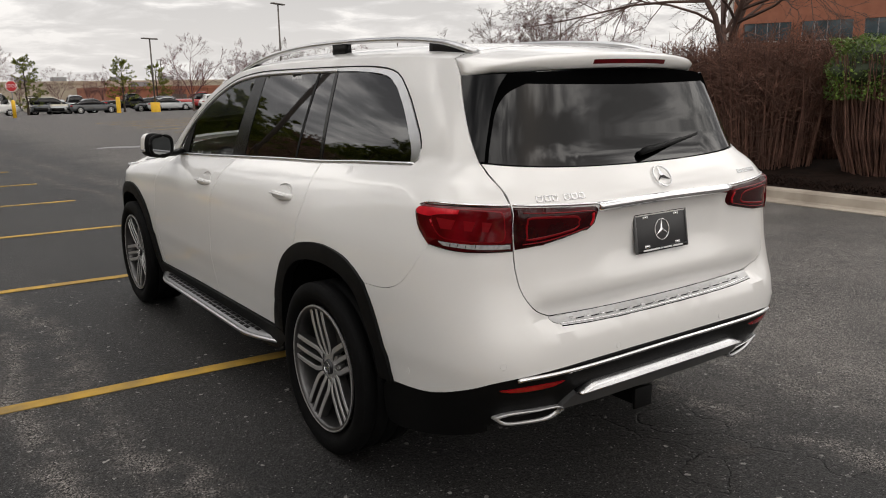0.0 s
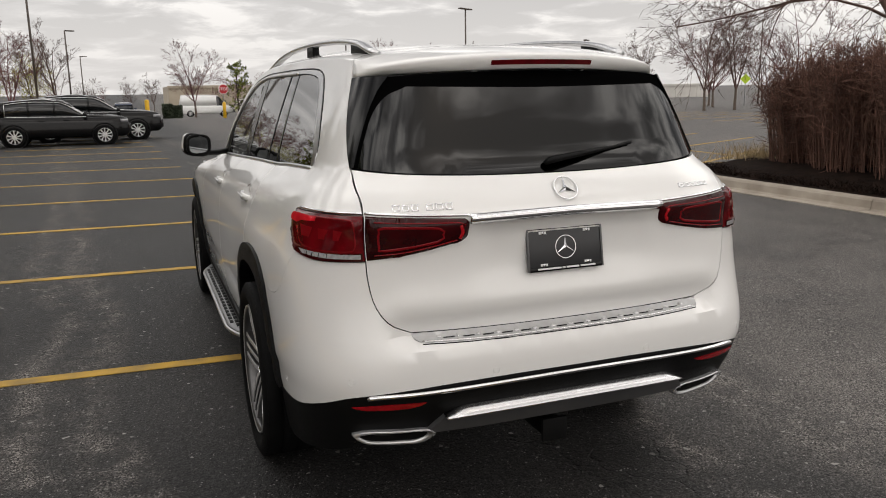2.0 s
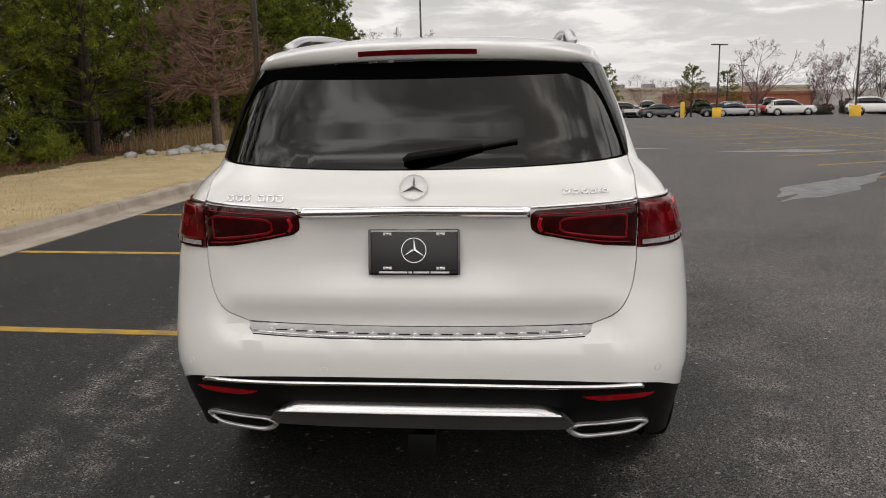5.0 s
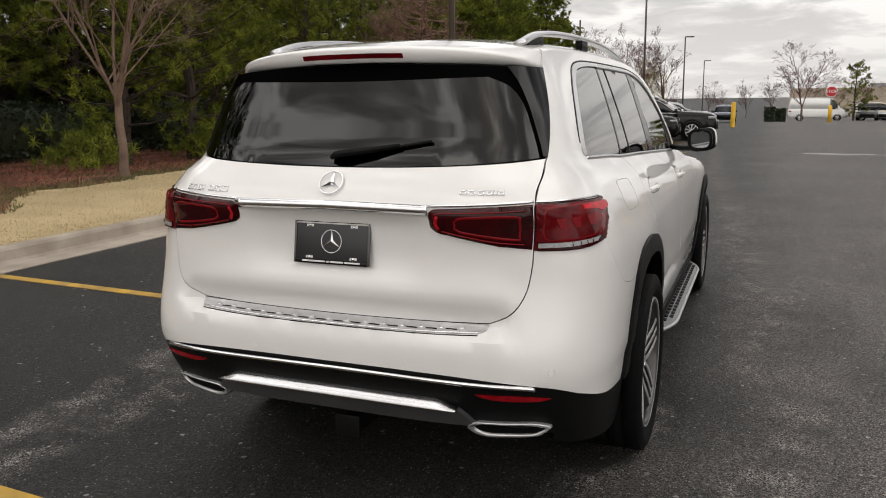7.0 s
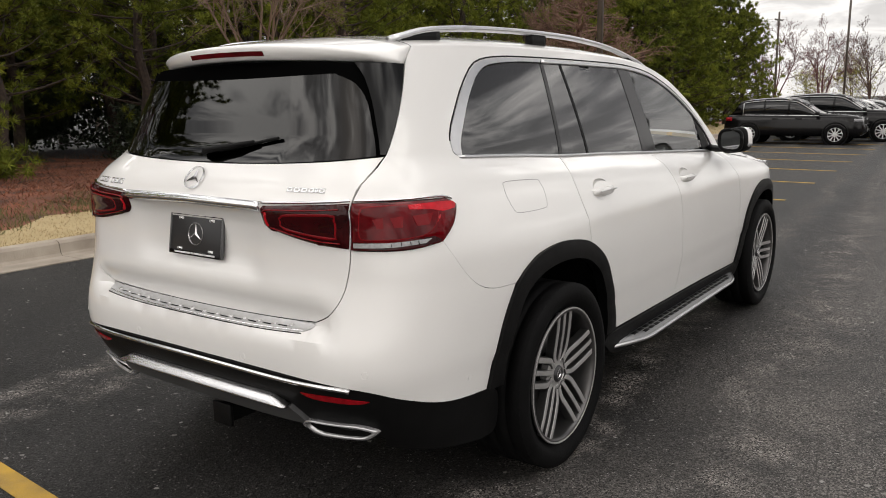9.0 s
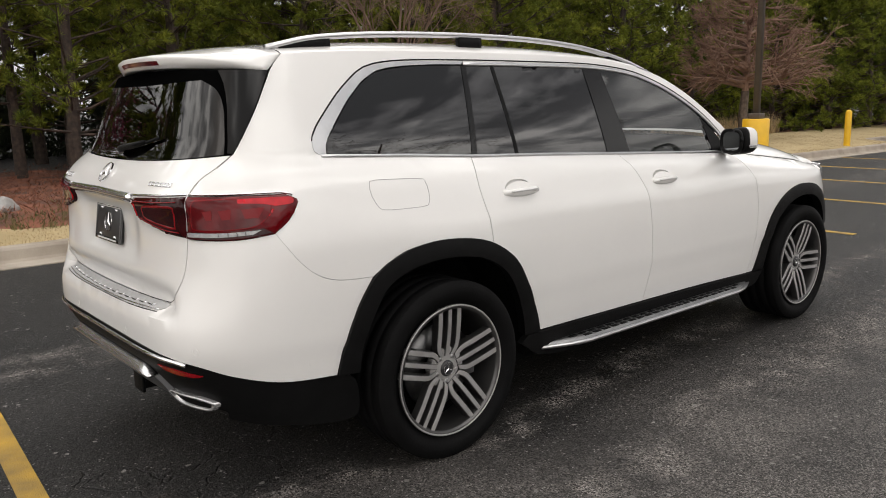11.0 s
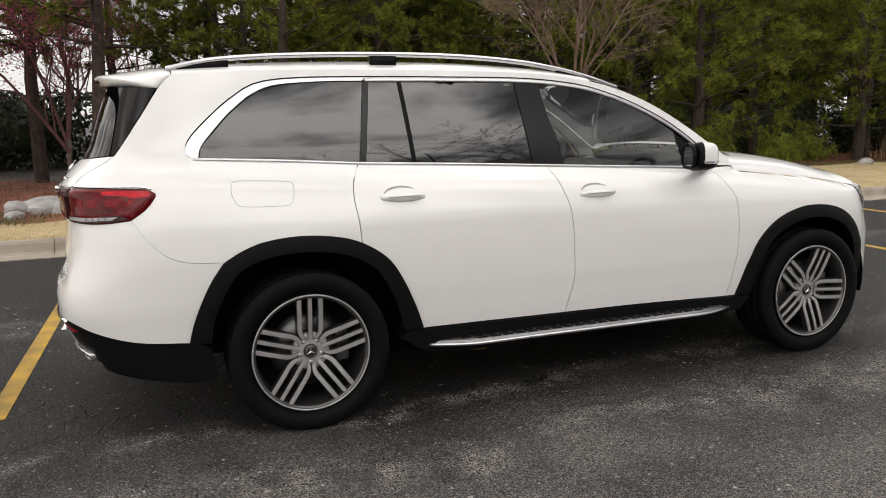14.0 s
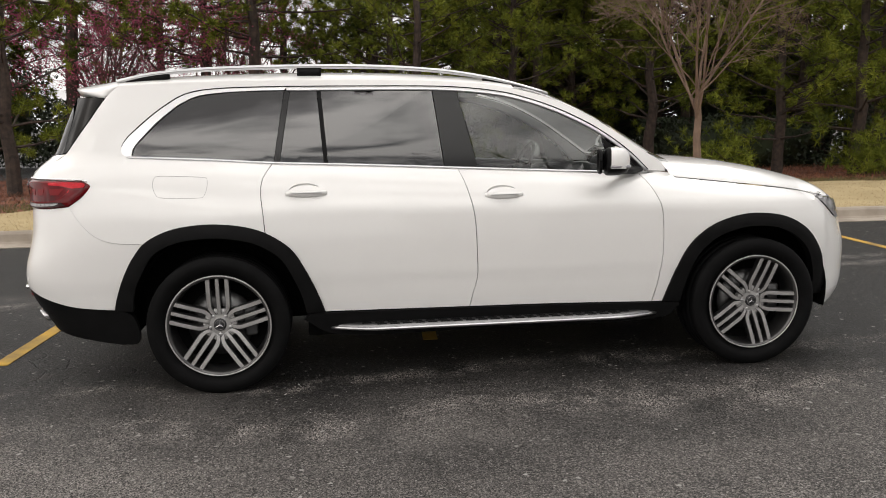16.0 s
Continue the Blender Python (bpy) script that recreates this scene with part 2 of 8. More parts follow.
def lerp_table(t, table):
    """Smooth interpolation in a short table of (key, value) pairs."""
    if t <= table[0][0]:
        return table[0][1]
    for i in range(len(table) - 1):
        (a, u), (b, v) = table[i], table[i + 1]
        if t <= b:
            pa, pu = table[max(i - 1, 0)]
            qb, qv = table[min(i + 2, len(table) - 1)]
            h = b - a
            m0 = (v - pu) / (b - pa) * h
            m1 = (qv - u) / (qb - a) * h
            if (u - pu) * (v - u) <= 0 and i > 0:
                m0 = 0
            if (v - u) * (qv - v) <= 0 and i + 2 < len(table):
                m1 = 0
            k = (t - a) / h
            return (2 * k**3 - 3 * k**2 + 1) * u + (k**3 - 2 * k**2 + k) * m0 + (3 * k**2 - 2 * k**3) * v + (k**3 - k**2) * m1
    return table[-1][1]


def spline(pts, step=0.03):
    """Points along a smooth curve through pts."""
    if len(pts) < 3:
        return [tuple(p) for p in pts]
    p = [np.array(q, float) for q in pts]
    p = [2 * p[0] - p[1]] + p + [2 * p[-1] - p[-2]]
    res = []
    for i in range(1, len(p) - 2):
        n = max(2, int(np.linalg.norm(p[i + 1] - p[i]) / step))
        for k in range(n):
            t = k / n
            res.append(tuple(0.5 * ((2 * p[i]) + (p[i + 1] - p[i - 1]) * t + (2 * p[i - 1] - 5 * p[i] + 4 * p[i + 1] - p[i + 2]) * t**2 + (3 * p[i] - p[i - 1] - 3 * p[i + 1] + p[i + 2]) * t**3)))
    res.append(tuple(p[-2]))
    return res

# ---- the white SUV: its skin as one surface, cut into panels ----
from mathutils.geometry import delaunay_2d_cdt

Y0, Y1, NR, NF = -0.2, 3.05, 5.3, 3.1
BELT = [(-1.2, 1.33), (-0.5, 1.312), (0.31, 1.262), (0.81, 1.24), (1.38, 1.212), (1.99, 1.182), (2.49, 1.158), (2.7, 1.135), (3.05, 1.095), (3.42, 1.05), (3.6, 1.015), (4.0, 0.9)]
LOWER = [(0.2, 0.895), (0.42, 0.926), (0.52, 0.939), (0.595, 0.943), (0.625, 0.950), (0.8, 0.950), (1.0, 0.935)]
SHOULDER = [(0.0, 0.935), (0.3, 0.906), (0.6, 0.870), (0.8, 0.830), (0.93, 0.786), (1.0, 0.768)]
REAR = [(0.25, -0.93), (0.38, -0.995), (0.46, -1.042), (0.55, -1.09), (0.65, -1.113), (0.735, -1.11), (0.758, -1.10), (0.766, -1.09), (0.784, -1.044), (0.80, -1.038), (0.862, -1.058), (0.88, -1.062), (0.95, -1.052), (1.03, -1.045), (1.13, -1.054), (1.175, -1.066), (1.21, -1.05), (1.26, -1.016), (1.31, -0.962), (1.34, -0.937), (1.5, -0.88), (1.66, -0.82), (1.8, -0.77)]
REAR_CORNER = [(0.25, -0.93), (0.38, -0.995), (0.46, -1.042), (0.55, -1.09), (0.65, -1.113), (0.74, -1.10), (0.82, -1.074), (0.92, -1.054), (1.03, -1.048), (1.13, -1.055), (1.175, -1.066), (1.21, -1.05), (1.26, -1.016), (1.31, -0.962), (1.34, -0.937), (1.5, -0.88), (1.66, -0.82), (1.8, -0.77)]
FRONT = [(0.2, 3.78), (0.35, 3.98), (0.5, 4.03), (0.65, 4.03), (0.8, 3.99), (0.95, 3.92), (1.05, 3.85), (1.2, 3.7)]


def half_width(y, z):
    zb = lerp_table(y, BELT)
    if z < 1.0 and zb > 1.001:
        w = lerp_table(z, LOWER)
    elif z <= zb:
        w = lerp_table((z - 1.0) / max(zb - 1.0, 0.01), SHOULDER)
    else:
        k = (z - zb) / (1.70 - zb)
        w = 0.768 - 0.152 * max(k, 0) ** 1.18
    # the wings swell a little over the wheels
    for c in (0.0, 3.135):
        w += 0.016 * math.exp(-((y - c) / 0.42) ** 2) * math.exp(-((z - 0.84) / 0.24) ** 2)
    return w


def skin(s, z):
    """A point of the car's skin: s runs from the tail's middle (0) round the corner (1) along the side (2 and on) to the nose."""
    g = -1 if s < 0 else 1
    s = abs(s)
    sf = 2 + Y1 - Y0
    if s <= 2:
        f = min(max((s - 0.63) / 0.14, 0.0), 1.0)
        f = f * f * (3 - 2 * f)
        yr = (1 - f) * lerp_table(z, REAR) + f * lerp_table(z, REAR_CORNER)
        u, v = (s, 1) if s <= 1 else (1, 2 - s)
        r = (u**NR + v**NR) ** (-1 / NR)
        y = Y0 - (Y0 - yr) * v * r
        x = half_width(y, z) * u * r
        if s < 0.8 and 0.85 < z < 1.2:
            # shallow recess round the number plate
            y += 0.020 / (1 + math.exp((x - 0.33) / 0.025)) / (1 + math.exp((0.94 - z) / 0.014)) / (1 + math.exp((z - 1.145) / 0.009))
    elif s <= sf:
        y = Y0 + s - 2
        x = half_width(y, z)
    else:
        yf = lerp_table(z, FRONT)
        c = s - sf
        u, v = (1, c) if c <= 1 else (max(2 - c, 0), 1)
        r = (u**NF + v**NF) ** (-1 / NF)
        y = Y1 + (yf - Y1) * v * r
        x = half_width(y, z) * u * r
    return Vector((g * x, y, z))


def skin_normal(s, z):
    e = 0.004
    a = skin(s + e, z) - skin(s - e, z)
    b = skin(s, z + e) - skin(s, z - e)
    return a.cross(b).normalized()


def S(kind, c, z):
    """(s, z) of a point given by its x on the tail or its y on the side."""
    if kind == "s":
        return (c, z)
    if kind == "x":
        g = -1 if c < 0 else 1
        yy = -0.9
        for _ in range(4):
            u = min(abs(c) / half_width(yy, z), 0.9999)
            s = u / (1 - u**NR) ** (1 / NR)
            s = s if s <= 1 else 2 - 1 / s
            yy = skin(s, z).y
        return (g * s, z)
    if c >= Y1:
        v = min((c - Y1) / (lerp_table(z, FRONT) - Y1), 0.9995)
        k = v / (1 - v**NF) ** (1 / NF)
        return (2 + Y1 - Y0 + (k if k <= 1 else 2 - 1 / k), z)
    if c >= Y0:
        return (2 + c - Y0, z)
    v = min((Y0 - c) / (Y0 - lerp_table(z, REAR)), 0.9999)
    k = v / (1 - v**NR) ** (1 / NR)
    return (2 - k if k <= 1 else 1 / k, z)


def outline_of(segments, step=0.03):
    """A closed outline in (s, z) from segments of (kind, coordinate, z); each segment is one smooth curve."""
    res = []
    for seg in segments:
        pts = spline([S(*p) for p in seg], step)
        for a, b in zip(pts, pts[1:]):
            n = max(1, int(math.hypot(b[0] - a[0], b[1] - a[1]) / step))
            for k in range(n):
                res.append((a[0] + (b[0] - a[0]) * k / n, a[1] + (b[1] - a[1]) * k / n))
    return res


def inside(pts, poly):
    x, y = pts[:, 0], pts[:, 1]
    res = np.zeros(len(pts), bool)
    px, py = poly[:, 0], poly[:, 1]
    qx, qy = np.roll(px, 1), np.roll(py, 1)
    for i in range(len(poly)):
        c = (py[i] > y) != (qy[i] > y)
        if qy[i] != py[i]:
            res ^= c & (x < (qx[i] - px[i]) * (y - py[i]) / (qy[i] - py[i]) + px[i])
    return res


def fill(outline, holes, cell):
    """Triangles that fill an outline, with holes, on an even grid."""
    loops = [np.array(outline)] + [np.array(h) for h in holes]
    pts, edges = [], []
    for lp in loops:
        b = len(pts)
        pts += [tuple(p) for p in lp]
        edges += [(b + i, b + (i + 1) % len(lp)) for i in range(len(lp))]
    lo, hi = loops[0].min(0), loops[0].max(0)
    g = np.array([(a, b) for a in np.arange(lo[0] + cell / 2, hi[0], cell) for b in np.arange(lo[1] + cell / 2, hi[1], cell)])
    if len(g):
        ok = inside(g, loops[0])
        for h in loops[1:]:
            ok &= ~inside(g, h)
        g = g[ok]
        if len(g):
            ring = np.array(pts)
            near = np.array([np.min((ring[:, 0] - p[0]) ** 2 + (ring[:, 1] - p[1]) ** 2) for p in g])
            pts += [tuple(p) for p in g[near > (0.4 * cell) ** 2]]
    vs, _, fs, *_ = delaunay_2d_cdt([Vector(p) for p in pts], edges, [], 0, 1e-6)
    va = np.array([tuple(v) for v in vs])
    fs = [f for f in fs if len(f) == 3]
    cen = np.array([(va[f[0]] + va[f[1]] + va[f[2]]) / 3 for f in fs])
    ok = inside(cen, loops[0])
    for h in loops[1:]:
        ok &= ~inside(cen, h)
    return va, [f for f, k in zip(fs, ok) if k]


def keep_largest(bm):
    """Drops slivers that are cut off from the sheet."""
    left, groups = set(bm.faces), []
    while left:
        stack, g = [left.pop()], []
        while stack:
            f = stack.pop()
            g.append(f)
            for e in f.edges:
                for o in e.link_faces:
                    if o in left:
                        left.remove(o)
                        stack.append(o)
        groups.append(g)
    groups.sort(key=len)
    bmesh.ops.delete(bm, geom=[f for g in groups[:-1] for f in g], context="FACES")


def panel(name, segments, material, parent, off=0.0, thick=0.014, cell=0.04, holes=(), side=1, step=0.03, label="", bulge=0.0):
    """A piece of the skin as a sheet with thickness; off moves it outwards; side -1 mirrors it."""
    out = outline_of(segments, step)
    va, fs = fill(out, [outline_of(h, step) for h in holes], cell)
    bm = bmesh.new()
    vs = []
    arr = np.array(out)
    for s, z in va:
        o = off
        if bulge:
            d = math.sqrt(np.min((arr[:, 0] - s) ** 2 + (arr[:, 1] - z) ** 2))
            o += bulge * min(1.0, d / 0.03) ** 0.6
        p = skin(s, z) + o * skin_normal(s, z)
        vs.append(bm.verts.new((p.x * side, p.y, p.z)))
    for f in fs:
        a, b, c = [va[i] for i in f]
        ccw = (b[0] - a[0]) * (c[1] - a[1]) - (b[1] - a[1]) * (c[0] - a[0]) > 0
        idx = f if ccw == (side > 0) else f[::-1]
        bm.faces.new([vs[i] for i in idx])
    keep_largest(bm)
    ob = part(name, bm, material, parent, label)
    if thick:
        so = ob.modifiers.new("thickness", "SOLIDIFY")
        so.thickness, so.offset = thick, -1
        es = ob.modifiers.new("crisp_edges", "EDGE_SPLIT")
        es.split_angle = radians(40)
    return ob


def ribbon(name, pts, width, height, material, parent, side=1, closed=False, off=0.0, label=""):
    """A moulding that follows a line of (s, z) points on the skin; width lies in the skin, height stands out."""
    bm = bmesh.new()
    n = len(pts)
    secs = []
    for i, (s, z) in enumerate(pts):
        a = pts[i - 1] if i or closed else pts[i]
        b = pts[(i + 1) % n] if i < n - 1 or closed else pts[i]
        p, q = skin(*a), skin(*b)
        d = (q - p).normalized()
        nn = skin_normal(s, z)
        t = nn.cross(d).normalized()
        c = skin(s, z) + off * nn
        w = width / 2
        sec = [c - t * w - nn * 0.006, c - t * w + nn * height * 0.5, c - t * w * 0.6 + nn * height, c + t * w * 0.6 + nn * height, c + t * w + nn * height * 0.5, c + t * w - nn * 0.006]
        secs.append([Vector((v.x * side, v.y, v.z)) for v in sec])
    if closed:
        secs.append(secs[0])
    add_loft(bm, secs, caps=not closed)
    bmesh.ops.recalc_face_normals(bm, faces=bm.faces[:])
    return part(name, bm, material, parent, label)


def line(*pts, step=0.03):
    return spline([S(*p) for p in pts], step)


M_REARGLASS = glass("rear_window_glass", (0.02, 0.02, 0.021), 1.0, 1.46)
suv = thing("suv", "white pearl seven-seat luxury SUV parked across yellow bay lines on asphalt", "car")

ARCH_R = [("y", -0.548, 0.49), ("y", -0.51, 0.62), ("y", -0.44, 0.765), ("y", -0.36, 0.86), ("y", -0.23, 0.922), ("y", -0.05, 0.947), ("y", 0.13, 0.934), ("y", 0.27, 0.893)]
ARCH_R2 = [("y", 0.27, 0.893), ("y", 0.40, 0.805), ("y", 0.48, 0.68), ("y", 0.54, 0.55), ("y", 0.583, 0.43)]
ARCH_F = [("y", 2.575, 0.405), ("y", 2.63, 0.56), ("y", 2.71, 0.725), ("y", 2.83, 0.84), ("y", 2.99, 0.905), ("y", 3.15, 0.922), ("y", 3.33, 0.893), ("y", 3.48, 0.81), ("y", 3.57, 0.70), ("y", 3.625, 0.56), ("y", 3.65, 0.40)]
GAP_R = [("y", 0.27, 0.893), ("y", 0.262, 1.0), ("y", 0.252, 1.1), ("y", 0.262, 1.18), ("y", 0.31, 1.258)]
GAP_M = [("y", 1.408, 0.425), ("y", 1.43, 0.52), ("y", 1.452, 0.60), ("y", 1.45, 0.77), ("y", 1.44, 0.95), ("y", 1.41, 1.09), ("y", 1.37, 1.212)]
GAP_F = [("y", 2.51, 0.405), ("y", 2.54, 0.53), ("y", 2.562, 0.70), ("y", 2.562, 0.86), ("y", 2.555, 0.96), ("y", 2.52, 1.06), ("y", 2.47, 1.158)]
WIN_TOP = [("y", -0.495, 1.33), ("y", -0.497, 1.36), ("y", -0.465, 1.415), ("y", -0.33, 1.54), ("y", -0.21, 1.625), ("y", -0.11, 1.662), ("y", 0.07, 1.68), ("y", 0.40, 1.686), ("y", 0.86, 1.686), ("y", 1.31, 1.68), ("y", 1.62, 1.652), ("y", 1.82, 1.605), ("y", 2.02, 1.532), ("y", 2.23, 1.425), ("y", 2.41, 1.295), ("y", 2.53, 1.175)]
ROOF_EDGE = [("y", 2.64, 1.17), ("y", 2.62, 1.215), ("y", 2.48, 1.315), ("y", 2.26, 1.462), ("y", 2.05, 1.572), ("y", 1.88, 1.635), ("y", 1.7, 1.677), ("y", 1.43, 1.71), ("y", 1.03, 1.724), ("y", 0.45, 1.728), ("y", 0.0, 1.724), ("y", -0.35, 1.712), ("y", -0.53, 1.70)]
D_SEAM = [("y", -0.53, 1.70), ("y", -0.59, 1.64), ("y", -0.69, 1.49), ("y", -0.80, 1.335)]
XD = skin(*S("y", -0.80, 1.335)).x
D_SEAM2 = [("x", XD, 1.335), ("x", XD + 0.45 * (0.72 - XD), 1.30), ("x", XD + 0.85 * (0.72 - XD), 1.25), ("x", 0.72, 1.20)]
LIGHT_TOP = [("x", 0.72, 1.2), ("y", -0.85, 1.198), ("y", -0.69, 1.192)]
LIGHT_TIP = [("y", -0.69, 1.192), ("y", -0.645, 1.17), ("y", -0.652, 1.145), ("y", -0.69, 1.10), ("y", -0.75, 1.058)]
LIGHT_BOT = [("y", -0.75, 1.058), ("y", -0.88, 1.046), ("x", 0.72, 1.048)]
BUMP_SEAM = [("y", -0.75, 1.058), ("y", -0.695, 0.97), ("y", -0.62, 0.895), ("y", -0.52, 0.86), ("y", -0.375, 0.85)]
GATE_SEAM = [("x", 0.72, 1.048), ("x", 0.716, 0.98), ("x", 0.705, 0.92), ("x", 0.68, 0.865), ("x", 0.64, 0.826), ("x", 0.578, 0.797)]


def mirror_x(seg):
    return [("x" if k == "x" else "s", -(c if k == "x" else S(k, c, z)[0]), z) for k, c, z in seg][::-1]


def rev(seg):
    return seg[::-1]


def nudge(seg, dy=0.0, dz=0.0):
    return [(k, c + (dy if k == "y" else 0), z + dz) for k, c, z in seg]


G = 0.0022
CHROME_LOW = [("y", 0.31, 1.262), ("y", -0.08, 1.288), ("y", -0.44, 1.309), ("y", -0.495, 1.33)]
for sd in (1, -1):
    arch_upto = [p for p in ARCH_R if p[2] > 0.84]
    panel("quarter_panel", [rev(BUMP_SEAM), LIGHT_TIP[::-1], LIGHT_TOP[::-1], D_SEAM2[::-1], D_SEAM[::-1], rev(ROOF_EDGE), [ROOF_EDGE[0], WIN_TOP[-1]], rev(WIN_TOP), rev(CHROME_LOW),
          [CHROME_LOW[0], GAP_R[-1]], nudge(rev(GAP_R), -G), [("y", 0.27 - G, 0.893), ARCH_R[-1]], rev(ARCH_R[3:]), [ARCH_R[3], BUMP_SEAM[-1]]], M_PAINT, suv, side=sd, label="white painted rear quarter and roof side")
    bowls = [[("y", yc + 0.088 * math.cos(a), zc + 0.040 * math.sin(a)) for a in [2 * math.pi * k / 28 for k in range(29)]] for yc, zc in ((0.492, 1.112), (1.607, 1.076))]
    panel("rear_door", [nudge(GAP_R, G), [("y", 0.31 + G, 1.258), ("y", 0.81, 1.236), ("y", 1.37 - G, 1.208)], nudge(rev(GAP_M), -G), [("y", 1.408 - G, 0.425), ("y", 0.583, 0.432)], rev(ARCH_R2)], M_PAINT, suv, side=sd, holes=([bowls[0]],))
    panel("front_door", [nudge(GAP_M, G), [("y", 1.37 + G, 1.208), ("y", 1.99, 1.178), ("y", 2.47 - G, 1.154)], nudge(rev(GAP_F), -G), [("y", 2.51 - G, 0.405), ("y", 1.9, 0.42), ("y", 1.408 + G, 0.425)]], M_PAINT, suv, side=sd, holes=([bowls[1]],))
    panel("front_wing", [nudge(GAP_F, G), [("y", 2.47 + G, 1.158), ("y", 2.53, 1.16)], [("y", 2.53, 1.16), ("y", 2.64, 1.162), ("y", 2.7, 1.131)], [("y", 2.7, 1.131), ("y", 3.05, 1.09), ("y", 3.42, 1.044), ("y", 3.575, 1.016)],
          [("y", 3.575, 1.016), ("y", 3.585, 0.985), ("y", 3.72, 0.885), ("y", 3.78, 0.845)], [("y", 3.78, 0.845), ("y", 3.82, 0.6), ("y", 3.82, 0.42)], [("y", 3.82, 0.42), ("y", 3.65, 0.40)], rev(ARCH_F), [ARCH_F[0], ("y", 2.51 + G, 0.405)]], M_PAINT, suv, side=sd)
    hl = panel("headlight", [[("y", 3.58, 1.01), ("y", 3.65, 1.02), ("y", 3.74, 1.005)], [("y", 3.74, 1.005), ("y", 3.79, 0.95), ("y", 3.79, 0.85)], [("y", 3.79, 0.85), ("y", 3.72, 0.888), ("y", 3.588, 0.985), ("y", 3.58, 1.01)]], M_HEADLAMP, suv, off=0.008, bulge=0.008, cell=0.025, side=sd, label="clear headlight lens")
    ribbon("daytime_light", line(("y", 3.60, 1.0), ("y", 3.66, 1.006), ("y", 3.73, 0.995), step=0.02), 0.010, 0.004, M_CHROME, hl, side=sd, off=0.014)
    # wheel arch mouldings
    for nm, arc, cy in (("arch_trim", ARCH_R + ARCH_R2[1:], 0.015), ("arch_trim", ARCH_F, 3.115)):
        inner = []
        for k, c, z in arc:
            d = 0.085 if z > 0.6 else 0.085 + 0.03 * (0.6 - z) / 0.2
            a = math.atan2(max(z - 0.44, 0.0), c - cy)
            inner.append((k, c - d * math.cos(a) * 0.95, z - d * math.sin(a) * 0.9))
        panel(nm, [arc, [arc[-1], inner[-1]], rev(inner), [inner[0], arc[0]]], M_BLACKPL, suv, off=0.014, thick=0.05, side=sd, label="black plastic wheel arch moulding", bulge=0.004)
    # rocker
    panel("sill", [[("y", 0.50, 0.425), ("y", 1.4, 0.42), ("y", 2.68, 0.398)], [("y", 2.68, 0.398), ("y", 2.68, 0.375)], [("y", 2.68, 0.375), ("y", 2.5, 0.30), ("y", 1.5, 0.29), ("y", 0.7, 0.29), ("y", 0.46, 0.39)], [("y", 0.46, 0.39), ("y", 0.50, 0.425)]], M_BLACKPL, suv, off=0.012, thick=0.03, side=sd)
    # dark skin behind the shut lines
    panel("inner_shell", [[("y", -0.85, 1.2), ("y", 0.3, 1.24), ("y", 2.4, 1.14), ("y", 3.5, 0.98)], [("y", 3.5, 0.98), ("y", 3.5, 0.90)], [("y", 3.5, 0.90), ("y", 2.75, 0.90)], [("y", 2.75, 0.90), ("y", 2.45, 0.42)], [("y", 2.45, 0.42), ("y", 0.66, 0.42)], [("y", 0.66, 0.42), ("y", 0.36, 0.95)], [("y", 0.36, 0.95), ("y", -0.4, 0.95)], [("y", -0.4, 0.95), ("y", -0.85, 1.0)], [("y", -0.85, 1.0), ("y", -0.85, 1.2)]], M_SHELL, suv, off=-0.028, thick=0, side=sd, cell=0.08)
    # windows
    cl = [("y", -0.44, 1.318), ("y", -0.43, 1.36), ("y", -0.395, 1.40), ("y", -0.295, 1.505), ("y", -0.20, 1.585), ("y", -0.11, 1.632), ("y", 0.0, 1.652), ("y", 0.15, 1.664), ("y", 0.385, 1.668)]
    GL = dict(off=-0.004, thick=0.004, side=sd)
    panel("quarter_glass", [cl, [cl[-1], ("y", 0.32, 1.268)], [("y", 0.32, 1.268), ("y", -0.08, 1.296), ("y", -0.44, 1.318)]], M_GLASSDARK, suv, **GL).visible_shadow = False
    panel("door_quarter_glass", [[("y", 0.355, 1.266), ("y", 0.42, 1.669)], [("y", 0.42, 1.669), ("y", 0.57, 1.669)], [("y", 0.57, 1.669), ("y", 0.60, 1.254)], [("y", 0.60, 1.254), ("y", 0.355, 1.266)]], M_GLASSDARK, suv, **GL).visible_shadow = False
    panel("rear_door_glass", [[("y", 0.625, 1.252), ("y", 0.595, 1.669)], [("y", 0.595, 1.669), ("y", 1.24, 1.667)], [("y", 1.24, 1.667), ("y", 1.29, 1.22)], [("y", 1.29, 1.22), ("y", 0.625, 1.252)]], M_GLASSDARK, suv, **GL).visible_shadow = False
    fg = [("y", 1.39, 1.661), ("y", 1.60, 1.638), ("y", 1.80, 1.59), ("y", 2.0, 1.515), ("y", 2.16, 1.435), ("y", 2.25, 1.38)]
    panel("front_door_glass", [[("y", 1.495, 1.212), ("y", 1.39, 1.661)], fg, [fg[-1], ("y", 2.32, 1.172)], [("y", 2.32, 1.172), ("y", 1.495, 1.212)]], M_GLASS, suv, off=-0.004, thick=0.0, side=sd).visible_shadow = False
    PB = dict(off=-0.002, thick=0.02, side=sd)
    panel("pillar_cover", [[("y", 1.245, 1.667), ("y", 1.385, 1.662)], [("y", 1.385, 1.662), ("y", 1.49, 1.212)], [("y", 1.49, 1.212), ("y", 1.295, 1.22)], [("y", 1.295, 1.22), ("y", 1.245, 1.667)]], M_PILLAR, suv, **PB)
